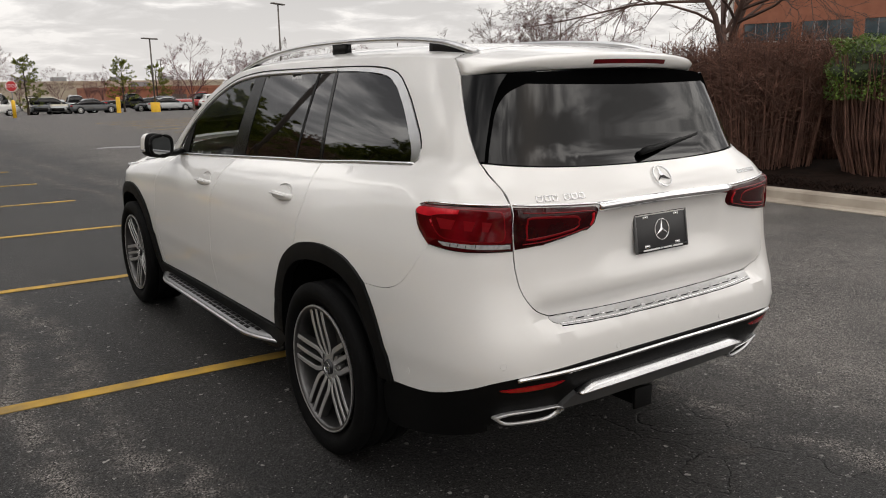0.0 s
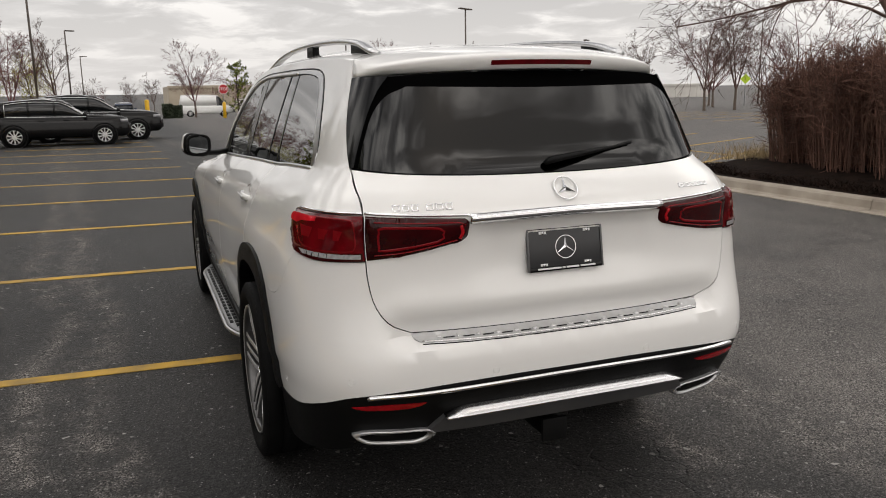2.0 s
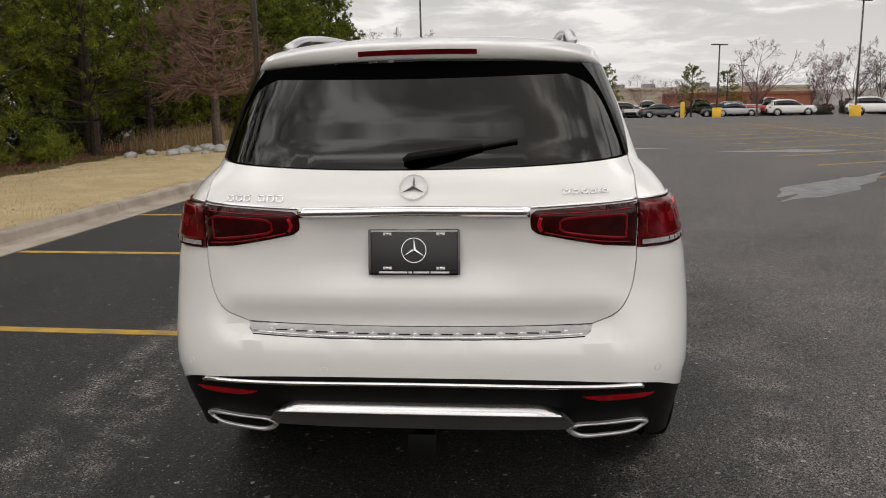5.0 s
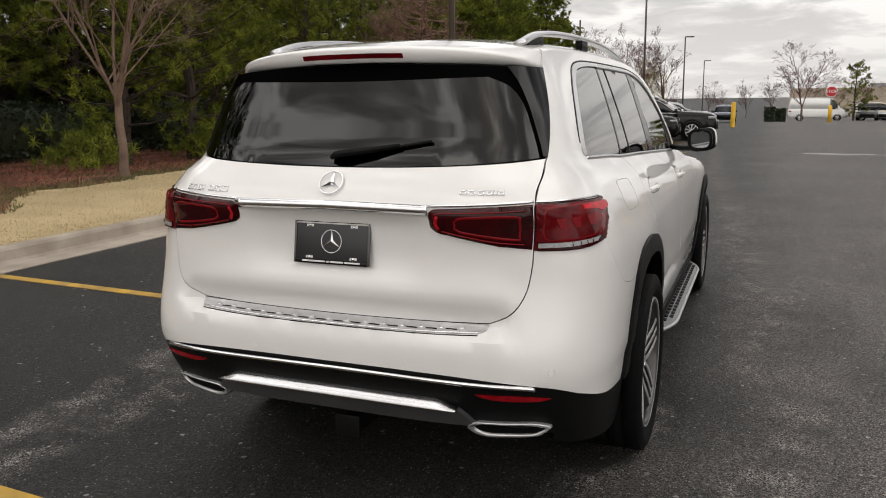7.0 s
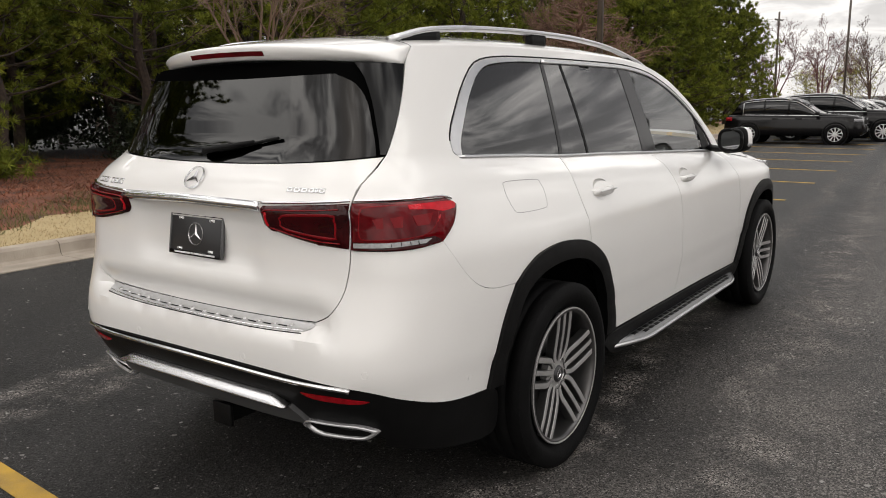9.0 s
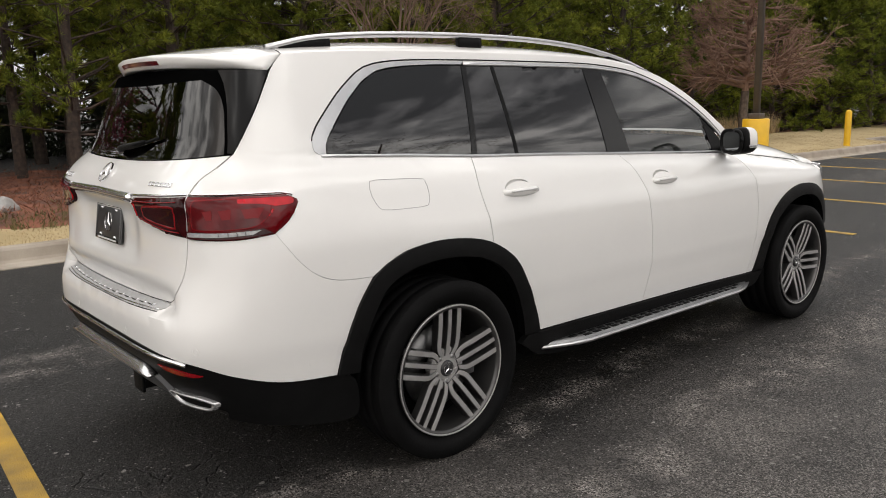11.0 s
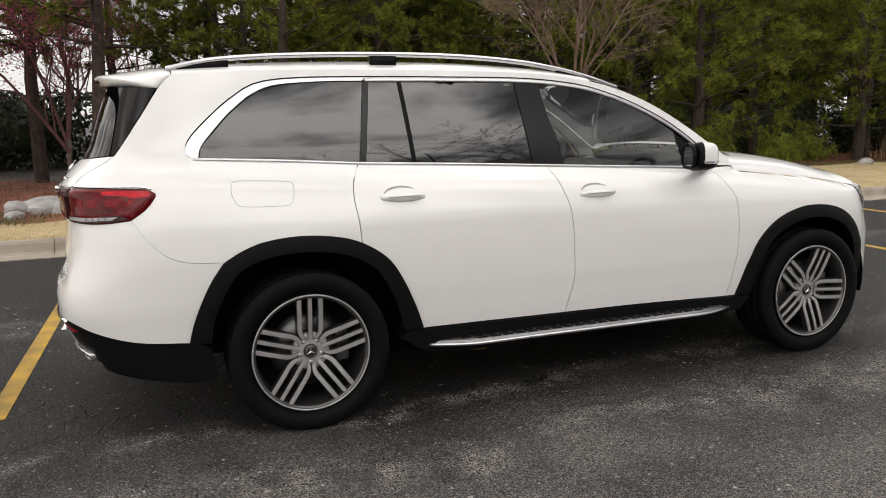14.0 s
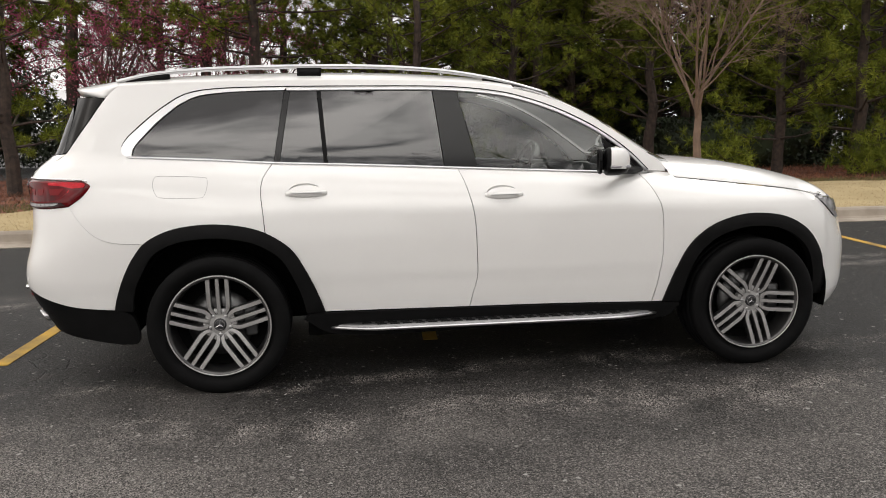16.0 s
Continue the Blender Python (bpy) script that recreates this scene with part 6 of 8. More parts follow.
blades("green_fringe", spots, 0.07, 0.6, M_GREENG, 9, "sparse green grass fringe beside the pine straw", "grass", 2, 0.008)
spots = []
for _ in range(26000):
    y = rg.uniform(-14, 26)
    x = border(y) - 0.3 - abs(rg.normal()) * 6
    spots.append((x, y, verge_z(x, y) + 0.02))
M_LITTER = mat("fallen_needles", (0.27, 0.105, 0.06), 0.95, color2=(0.11, 0.05, 0.03), scale=2, island=0.5)
blades("needle_litter", spots, 0.10, 1.6, M_LITTER, 10, "fallen pine needles and leaves", "leaf litter", 1, 0.010)

# ---- trees ----


class Wood:
    def __init__(self, seed):
        self.r = random.Random(seed)
        self.V, self.F = [], []
        self.tips = []
        self.taper = 0.45
        self.thin = 0.004

    def limb(self, pts, rad, sides):
        n = len(pts)
        base = len(self.V)
        ref = Vector((0.31, 0.2, 0.93)).normalized()
        for i, p in enumerate(pts):
            d = (pts[min(i + 1, n - 1)] - pts[max(i - 1, 0)]).normalized()
            u = d.cross(ref)
            u = u.normalized() if u.length > 1e-3 else d.orthogonal().normalized()
            v = u.cross(d)
            for k in range(sides):
                a = 2 * math.pi * k / sides
                q = p + rad[i] * (math.cos(a) * u + math.sin(a) * v)
                self.V.append((q.x, q.y, q.z))
        for i in range(n - 1):
            for k in range(sides):
                a, b = base + i * sides + k, base + i * sides + (k + 1) % sides
                self.F.append((a, b, b + sides, a + sides))

    def grow(self, p, d, length, rad, level, spec):
        """A limb and all that grows from it. spec for each level: (children, spread, length share, bend, up)."""
        r = self.r
        n = max(3, 6 - level)
        pts, rads = [p.copy()], [rad]
        q, dd = p.copy(), d.normalized()
        ch, spread, share, bend, up = spec[min(level, len(spec) - 1)][:5]
        for i in range(n):
            dd = (dd + Vector((r.gauss(0, bend), r.gauss(0, bend), r.gauss(0, bend) + up))).normalized()
            q = q + dd * (length / n)
            pts.append(q.copy())
            rads.append(rad * (1 - 0.72 * (i + 1) / n))
        self.limb(pts, rads, 9 if level == 0 else 5 if level == 1 else 3)
        if level >= len(spec) - 1:
            self.tips.append((pts[-1], dd))
            return
        for c in range(ch):
            t = r.uniform(0.32 if level else spec[0][5] if len(spec[0]) > 5 else 0.35, 1.0)
            i = min(int(t * n), n - 1)
            f = t * n - i
            b = pts[i].lerp(pts[i + 1], f)
            br = rads[i] + (rads[i + 1] - rads[i]) * f
            tan = (pts[i + 1] - pts[i]).normalized()
            side = tan.orthogonal().normalized()
            side.rotate(Matrix.Rotation(r.uniform(0, 2 * math.pi), 3, tan))
            ang = radians(spread + r.gauss(0, 9))
            nd = tan * math.cos(ang) + side * math.sin(ang)
            self.grow(b, nd, length * share * r.uniform(0.7, 1.15) * (1.12 - (self.taper if level == 0 else 0.45) * t), max(br * 0.62, self.thin), level + 1, spec)


def bare_tree(label, seed, height, rad, spec, m_trunk=None, m_twig=None, forks=3, category="tree", twig_r=0.0, clear=0.25, group="bare trees", limb=0.62, taper=0.45, tilts=(12, 32)):
    head = thing("bare_tree", label, category, group)
    w = Wood(seed)
    w.taper = taper
    w.thin = max(twig_r, 0.004)
    r = w.r
    pts = [Vector((0, 0, -0.15))]
    for i in range(5):
        pts.append(pts[-1] + Vector((r.gauss(0, 0.02), r.gauss(0, 0.02), (height * clear + 0.15) / 5)))
    w.limb(pts, [rad * 1.35] + [rad * (1 - 0.07 * i) for i in range(5)], 10)
    quick_mesh("trunk", w.V, w.F, m_trunk or M_BARK, head)
    w.V, w.F = [], []
    a0 = r.uniform(0, 6.28)
    for k in range(forks):
        a = a0 + 2 * math.pi * k / forks + r.gauss(0, 0.3)
        tilt = radians(r.uniform(*tilts)) if forks > 1 else 0.02
        w.grow(pts[-1] - Vector((0, 0, 0.1 * k)), Vector((math.sin(tilt) * math.cos(a), math.sin(tilt) * math.sin(a), math.cos(tilt))), height * (1 - clear) * r.uniform(0.8, 1.0), rad * limb, 0, spec)
    quick_mesh("crown", w.V, w.F, m_twig or M_TWIG, head)
    return head, w


M_MAPLE = mat("maple_twigs", (0.22, 0.150, 0.112), 0.9, color2=(0.12, 0.080, 0.06), scale=3)
M_CYPRESS = mat("cypress_twigs", (0.27, 0.165, 0.12), 0.9, color2=(0.13, 0.075, 0.055), scale=3)
VASE = [(13, 40, 0.50, 0.05, 0.03, 0.08), (8, 36, 0.5, 0.08, 0.03), (6, 34, 0.5, 0.1, 0.02), (3, 32, 0.5, 0.1, 0.0), (0, 0, 0, 0.1, 0.0)]
maple, _ = bare_tree("bare young maple with forked grey trunk on the verge", 11, 6.6, 0.085, VASE, m_trunk=M_MAPLE, m_twig=M_MAPLE, forks=6, clear=0.27, limb=0.34, tilts=(8, 34), twig_r=0.0045)
maple.matrix_basis = pose(-9.4, 7.7, 0.12, 0, 0, 40)

CONE = [(96, 80, 0.56, 0.01, 0.0, 0.02), (12, 40, 0.42, 0.06, 0.02), (6, 36, 0.5, 0.1, 0.01), (0, 0, 0, 0.1, 0.0)]
larch, _ = bare_tree("bare cone-shaped tree with tiers of reddish twigs", 5, 6.4, 0.16, CONE, m_twig=M_CYPRESS, forks=1, clear=0.24, taper=0.98, twig_r=0.0085)
larch.matrix_basis = pose(-9.4, 21.2, 0.12)

OAK = [(9, 50, 0.6, 0.09, 0.0, 0.1), (7, 44, 0.55, 0.12, 0.01), (6, 40, 0.5, 0.14, 0.0), (4, 36, 0.5, 0.14, 0.0), (0, 0, 0, 0.1, 0)]
oak, _ = bare_tree("spreading bare tree above a hedge with long budding branches", 21, 6.8, 0.14, OAK, forks=4, clear=0.26, limb=0.42)
oak.matrix_basis = pose(9.9, 5.8, 0.15, 0, 0, 100)

RED = [(9, 42, 0.6, 0.1, 0.02, 0.1), (6, 42, 0.55, 0.13, 0.02), (5, 40, 0.55, 0.14, 0.0), (0, 0, 0, 0.1, 0)]


def redbud(seed, at):
    head, w = bare_tree("small redbud coming into dark pink bloom among pines", seed, 5.5, 0.07, RED, m_twig=M_REDTWIG, forks=4, clear=0.2, group="redbuds")
    V, F = [], []
    for p, d in w.tips:
        for k in range(5):
            q = p - d * (0.12 * k) + Vector((w.r.gauss(0, 0.015), w.r.gauss(0, 0.015), w.r.gauss(0, 0.015)))
            s = 0.022 * w.r.uniform(0.6, 1.3)
            b = len(V)
            V += [(q.x - s, q.y, q.z), (q.x + s * 0.6, q.y + s, q.z), (q.x + s * 0.5, q.y - s, q.z), (q.x, q.y, q.z + s * 1.4)]
            F += [(b, b + 1, b + 2), (b, b + 1, b + 3), (b + 1, b + 2, b + 3), (b + 2, b, b + 3)]
    quick_mesh("blossom", V, F, M_BUD, head)
    head.matrix_basis = at


redbud(31, pose(-16.2, -5.2, 0.0))
redbud(32, pose(-15.5, -2.0, 0.0, 0, 0, 70))
redbud(33, pose(-16.5, -9.5, 0.0, 0, 0, 150))


def pine(seed, height, low, label="tall loblolly pine with tufted green needles", limbs=3, gap=0.36):
    """A pine: a straight trunk, whorled limbs that thin out upwards, and tufts of long needles."""
    head = thing("pine_tree", label, "tree", "pines")
    w = Wood(seed)
    r = w.r
    pts = [Vector((0, 0, -0.2))]
    for i in range(9):
        pts.append(Vector((r.gauss(0, 0.05), r.gauss(0, 0.05), height * (i + 1) / 9)))
    rads = [0.19 - 0.018 * i for i in range(10)]
    w.limb(pts, rads, 9)
    quick_mesh("trunk", w.V, w.F, M_PBARK, head)
    w.V, w.F = [], []
    V, F = [], []
    rr = np.random.RandomState(seed)

    def tuft(c, d, n, size):
        d = d.normalized()
        for _ in range(n):
            v = Vector((rr.normal(), rr.normal(), rr.normal()))
            v = (v.normalized() * 0.95 + d * 0.75 + Vector((0, 0, 0.15))).normalized()
            ln = size * rr.uniform(0.7, 1.15)
            s = v.orthogonal().normalized() * 0.0135
            s.rotate(Matrix.Rotation(rr.uniform(0, 6.28), 3, v))
            b = len(V)
            e = c + v * ln
            V.extend([tuple(c - s), tuple(c + s), tuple(e)])
            F.append((b, b + 1, b + 2))

    z = low
    while z < height * 0.98:
        k = (z - low) / (height - low)
        L = (3.0 * (1 - k) ** 0.75 + 0.5) * (0.55 + 0.45 * min(1, (z - low + 0.7) / 1.5))
        for _ in range(limbs if k < 0.9 else 4):
            a = r.uniform(0, 6.28)
            d = Vector((math.cos(a), math.sin(a), r.uniform(-0.10, 0.32) + 0.3 * k))
            ln = L * r.uniform(0.65, 1.15)
            q = Vector((0, 0, z + r.uniform(-0.2, 0.2)))
            bp, br = [q.copy()], [0.035 * (1.2 - k)]
            dd = d.normalized()
            for i in range(5):
                dd = (dd + Vector((r.gauss(0, 0.1), r.gauss(0, 0.1), 0.06 + r.gauss(0, 0.06)))).normalized()
                q = q + dd * ln / 5
                bp.append(q.copy())
                br.append(0.035 * (1.2 - k) * (1 - 0.16 * (i + 1)))
                if i >= 1 and r.random() < 0.97:
                    for _s in range(2 if i < 4 else 3):
                        sd = (dd + Vector((r.gauss(0, 0.8), r.gauss(0, 0.8), r.gauss(0.15, 0.4)))).normalized()
                        tl = r.uniform(0.18, 0.55)
                        e = q + sd * tl
                        w.limb([q, e], [0.010, 0.006], 3)
                        tuft(e, sd, 54, 0.24)
                        if tl > 0.32:
                            tuft(q + sd * tl * 0.5, sd, 32, 0.21)
            w.limb(bp, br, 4)
        z += gap + 0.1 * r.random()
    quick_mesh("branchwork", w.V, w.F, M_PBARK, head)
    quick_mesh("crown", V, F, M_NEEDLE, head)
    return head


pines = [pine(101, 9.5, 1.9), pine(102, 11.0, 2.4), pine(103, 8.5, 1.3), pine(104, 12.0, 3.4), pine(105, 8.4, 0.35, "dense bushy pine with boughs down to the ground", 5, 0.30)]
spots = [(-13.4, 2.6, 2), (-14.6, 5.2, 0), (-16.4, 2.2, 1), (-13.0, 11.5, 2), (-15.5, 9.2, 0), (-13.6, 14.6, 2), (-14.8, 17.4, 0), (-13.4, 20.5, 2), (-15.2, 23.6, 1), (-13.8, 26.8, 4), (-13.6, 30.0, 2),
         (-18.4, 6.8, 3), (-18.8, 11.8, 1), (-19.0, 15.8, 0), (-18.2, 20.5, 1), (-18.0, 25.0, 3), (-17.5, 29.5, 1), (-14.2, -1.2, 3), (-17.5, -2.8, 3), (-18.2, -6.5, 3), (-20.5, -10.5, 0),
         (-22.0, 4.0, 3), (-23.0, 9.0, 1), (-23.5, -1.0, 3), (-24.0, 14.5, 3), (-22.5, 20.0, 0), (-22.8, 27.0, 3), (-14.5, 33.5, 0), (-17.5, 34.5, 2),
         (-11.6, -5.8, 2), (-12.4, 13.2, 2), (-12.3, 18.9, 2), (-12.6, 23.2, 2), (-12.0, 28.0, 4),
         (-12.8, 30.6, 4), (-11.3, 31.4, 4), (-11.9, 36.2, 4), (-12.2, 40.2, 4), (-14.0, 33.4, 2), (-13.6, 42.6, 2), (-10.9, 34.2, 4), (-11.4, 38.0, 4), (-13.4, 35.8, 1), (-10.6, 42.0, 4), (-12.6, 44.0, 1), (-13.0, 40.5, 3), (-15.5, 38.5, 0), (-11.0, 46.5, 4),
         (-20.5, 2.0, 0), (-20.8, 8.6, 2), (-21.5, 12.0, 0), (-20.5, 17.5, 2), (-20.2, 23.0, 0), (-27.0, 6.0, 0), (-27.5, 11.0, 2), (-27.0, 22.0, 2), (-31.0, 8.5, 1), (-32.0, 14.0, 1), (-26.0, 31.0, 0), (-22.0, 33.0, 1),]
rp = random.Random(8)
spots += [(-18.5 - 12 * rp.random(), -13 + 1.55 * i + rp.uniform(-0.7, 0.7), (1, 3, 0, 2)[i % 4]) for i in range(30)]
# the trees thin out there and let the sky through
spots = [p for p in spots if p[0] > -18.4 or p[2] == 3 or not -1.2 - 0.24 * (5 - p[0]) < p[1] < 1.2]
used = set()
for x, y, k in spots:
    s = rp.uniform(0.9, 1.12) * (0.80 if x > -17 else 1.0)
    m = pose(x, y, verge_z(x, y), 0, 0, rp.uniform(0, 360)) @ Matrix.Diagonal((s, s, s, 1))
    if k not in used:
        pines[k].matrix_basis = m
        used.add(k)
    else:
        c = copy_thing(pines[k], pose(x, y, verge_z(x, y), 0, 0, rp.uniform(0, 360)))
        c.scale = (s, s, s)


def leaf_bush(name, label, category, cx, cy, rx, ry, h, n, leaf, m, seed, z0=0.0, box=0.5, low=0.0, kind="", shell=0.6):
    """A shrub of small leaves over a rounded block shape."""
    r = np.random.RandomState(seed)
    V, F = [], []
    while len(F) < n:
        u = r.uniform(-1, 1, 3)
        e = (abs(u[0]) ** (2 / box) + abs(u[1]) ** (2 / box)) ** (box / 2)
        e = max(e, abs(u[2]))
        lump = 0.86 + 0.16 * noise.noise((u[0] * 2.3 + seed, u[1] * 2.3, u[2] * 2.3))
        if e > lump or e < shell * r.rand() ** 0.3:
            continue
        c = np.array((cx + u[0] * rx, cy + u[1] * ry, z0 + low + (h - low) * (u[2] + 1) / 2))
        a, b = r.normal(size=3), r.normal(size=3)
        a, b = a / np.linalg.norm(a) * leaf, b / np.linalg.norm(b) * leaf * 0.6
        k = len(V)
        V += [tuple(c - a), tuple(c + b), tuple(c + a), tuple(c - b)]
        F.append((k, k + 1, k + 2, k + 3))
    head = thing(name, label, category, kind=kind)
    quick_mesh("leaves", V, F, m, head)
    # solid dark core added as the shade between the leaves; hides sky behind
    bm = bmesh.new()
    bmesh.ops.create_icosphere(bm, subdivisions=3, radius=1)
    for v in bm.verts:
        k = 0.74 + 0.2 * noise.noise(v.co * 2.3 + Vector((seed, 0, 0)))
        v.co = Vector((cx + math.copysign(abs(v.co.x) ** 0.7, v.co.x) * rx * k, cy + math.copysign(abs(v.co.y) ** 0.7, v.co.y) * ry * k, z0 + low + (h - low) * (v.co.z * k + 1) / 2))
    part("shade_core", bm, M_DKLEAF, head)
    return head


# evergreen undergrowth behind the pines
for i, y in enumerate((-22, -14, -6, 2, 10, 18, 26, 34, 42)):
    leaf_bush("evergreen_thicket", "dark evergreen thicket behind the pines", "hedge", (-25.5 if y < 30 else -20.5) - (i % 2), y, 1.6, 4.6, 2.9 if i in (2, 3) else 3.9 + 0.6 * (i % 3), 11000, 0.10, M_DKLEAF, 60 + i, z0=-0.2, kind="stuff")
for i, (x, y) in enumerate(((-18.0, 13.0), (-17.6, 19.5), (-17.2, 26.0), (-16.4, 33.0), (-15.8, 40.0))):
    leaf_bush("evergreen_thicket", "dark evergreen undergrowth between the pines", "hedge", x, y, 1.1, 3.6, 1.9 + 0.3 * (i % 2), 7000, 0.075, M_DKLEAF, 80 + i, z0=-0.2, kind="stuff")
for i, (x, y, s) in enumerate(((-12.2, 9.6, 0.9), (-13.2, 4.2, 0.7), (-12.0, 13.2, 0.8), (-12.6, 17.0, 0.7), (-11.6, 15.2, 0.5))):
    head = thing("pine_sapling", "low bushy pine sapling in the straw", "shrub", "saplings")
    rr = np.random.RandomState(200 + i)
    V, F = [], []
    for _ in range(150):
        c = Vector((rr.normal() * 0.45 * s, rr.normal() * 0.45 * s, 0.15 + abs(rr.normal()) * 0.45 * s))
        for _k in range(26):
            v = Vector((rr.normal(), rr.normal(), rr.normal() + 0.3)).normalized()
            w_ = v.orthogonal().normalized() * 0.009
            b = len(V)
            V += [tuple(c - w_), tuple(c + w_), tuple(c + v * 0.2)]
            F.append((b, b + 1, b + 2))
    quick_mesh("needles", V, F, M_NEEDLE, head)
    wv = Wood(i)
    for _ in range(9):
        wv.limb([Vector((0, 0, -0.05)), Vector((rr.normal() * 0.3 * s, rr.normal() * 0.3 * s, 0.4 * s)), Vector((rr.normal() * 0.5 * s, rr.normal() * 0.5 * s, 0.8 * s))], [0.02, 0.012, 0.005], 4)
    quick_mesh("stems", wv.V, wv.F, M_PBARK, head)
    head.matrix_basis = pose(x, y, verge_z(x, y))

# rocks by the lamp post
rk = random.Random(4)
for i in range(48):
    x, y = (-7.9 - abs(rk.gauss(0, 1.1)), 18.6 + rk.gauss(0, 1.3)) if i < 24 else (-8.2 + rk.gauss(0, 0.45), -1.3 + rk.gauss(0, 0.7))
    s = rk.uniform(0.08, 0.24)
    bm = bmesh.new()
    bmesh.ops.create_icosphere(bm, subdivisions=2, radius=s)
    ph = rk.uniform(0, 99)
    for v in bm.verts:
        v.co *= 1 + 0.35 * noise.noise(v.co * (2.2 / s) * 0.35 + Vector((ph, 0, 0)))
        v.co.z *= 0.62
    ob = tagged(part("rock", bm, M_ROCK, smooth=False), "pale grey landscape rock lying on the verge", "rock", "rocks")
    ob.location = (x, y, verge_z(x, y) + s * 0.2)

# woods in the distance
def far_bare(seed, x, y, h, m_twig, spec=None, label="bare deciduous tree in the distance", forks=3):
    key = (seed, h, m_twig.name)
    if key in far_made:
        c = copy_thing(far_made[key], pose(x, y, gz(y), 0, 0, (x * 37 + y * 11) % 360))
        return c
    head, _ = bare_tree(label, seed, h, 0.11, spec or FARSPEC, m_twig=m_twig, forks=forks, clear=0.2, group="distant trees", limb=0.5, twig_r=0.009)
    head.matrix_basis = pose(x, y, gz(y))
    far_made[key] = head
    return head


far_made = {}
FARSPEC = [(10, 38, 0.55, 0.07, 0.03, 0.05), (7, 36, 0.52, 0.1, 0.03), (5, 34, 0.5, 0.1, 0.02), (3, 34, 0.5, 0.1, 0.02), (0, 0, 0, 0.1, 0)]
for seed, x, y, h, m in ((41, 22.3, 73.8, 6.6, M_REDTWIG), (41, 4.2, 74.9, 6.6, M_REDTWIG), (43, 39.4, 71.5, 5.6, M_REDTWIG), (41, 35.1, 84.5, 6.6, M_TWIG), (42, 37.5, 83.9, 6.6, M_TWIG), (41, 39.3, 79.1, 6.6, M_TWIG), (43, 44.2, 76.6, 5.6, M_REDTWIG),
                           (42, 49.0, 67.5, 6.6, M_TWIG), (41, 46.8, 54.0, 7.6, M_REDTWIG), (42, 39.2, 42.6, 7.6, M_TWIG), (41, 37.0, 43.2, 7.6, M_TWIG), (41, 41.3, 39.2, 7.6, M_REDTWIG), (42, -6.8, 66.7, 6.6, M_TWIG), (41, -11.3, 55.4, 6.6, M_REDTWIG), (42, -9.5, 62.0, 6.6, M_REDTWIG), (41, -13.0, 48.0, 6.6, M_TWIG), (42, 33.0, 86.0, 6.6, M_REDTWIG),
                           (42, 53.0, 62.0, 6.6, M_REDTWIG), (41, 56.0, 58.0, 6.6, M_TWIG)):
    far_bare(seed, x, y, h, m)
rb = random.Random(77)
for i in range(26):
    x, y = -12 + i * 3.7 + rb.uniform(-1, 1), 118 + rb.uniform(-8, 14)
    c = far_bare(rb.choice((41, 42)), x, y, rb.choice((6.6, 7.6)), rb.choice((M_TWIG, M_REDTWIG)))
    k = rb.uniform(0.5, 0.8)
    c.scale = (k, k, k)
for i in range(12):
    x, y = -32 - rb.uniform(0, 16), -14 + i * 5 + rb.uniform(-2, 2)
    c = far_bare(rb.choice((41, 42)), x, y, 7.6, rb.choice((M_TWIG, M_REDTWIG)))
    c.scale = (1.3, 1.3, 1.3)
for x, y, s in ((18.6, 85.1, 0.62), (9.1, 82.5, 0.62), (24.0, 92.0, 0.6), (-18.0, 40.0, 0.9), (-21.0, 46.0, 0.9)):
    c = copy_thing(pines[2], pose(x, y, gz(y), 0, 0, x * 50))
    c.scale = (s, s, s)
for i, (x, y, s) in enumerate(((1.6, 71.6, 0.62), (2.5, 72.4, 0.55))):
    leaf_bush("evergreen_shrub", "clipped dark evergreen shrub at the lot's edge", "shrub", x, y, 0.8 * s, 0.8 * s, 2.3 * s, 2500, 0.12, M_DKLEAF, 90 + i, z0=gz(y) - 0.1, box=1.0)
for x, y, h in ((-9.5, 76.4, 6.2), (-13.6, 79.0, 5.4)):
    bt = far_bare(42, x, y, 7.6, M_TWIG)
    tagged(bt, "airy yellow-green budding tree at the lot's edge", "tree")
    bt.name = "budding_tree"
    bt.scale = (h / 7.6, h / 7.6, h / 7.6)
    rr = np.random.RandomState(int(h * 10))
    V, F = [], []
    for _ in range(90):
        u = rr.normal(size=3)
        u = u / np.linalg.norm(u) * rr.rand() ** 0.4
        c = np.array((u[0] * 2.6, u[1] * 2.6, 4.6 + u[2] * 2.7))
        for _k in range(42):
            p = c + rr.normal(size=3) * 0.32
            a, b = rr.normal(size=3) * 0.055, rr.normal(size=3) * 0.045
            k = len(V)
            V += [tuple(p - a), tuple(p + b), tuple(p + a)]
            F.append((k, k + 1, k + 2))
    quick_mesh("buds", V, F, M_YBUD, bt)

# ---- planted island on the other side ----
ISL = [(7.25, -14.0), (7.22, 6.75), (7.32, 7.3), (7.6, 7.7), (8.1, 8.0), (9.1, 8.5), (12.95, 10.85), (13.65, 11.2), (14.35, 11.1), (14.65, 10.4), (14.65, -14.0)]
kerb_line("island_kerb", [(x, y) for x, y in ISL], "pale concrete kerb round a planted island", gutter=0.24, flip=-1)
bm = bmesh.new()
cx, cy = 11.2, 0.0
inner = [(x + (0.16 if x < 11 else -0.16), y - (0.16 if y > 8 else 0)) for x, y in ISL]
vs = [bm.verts.new((x, y, gz(y) + 0.13)) for x, y in inner]
bm.faces.new(vs)
bmesh.ops.triangulate(bm, faces=bm.faces[:])
bmesh.ops.subdivide_edges(bm, edges=bm.edges[:], cuts=12, use_grid_fill=True)
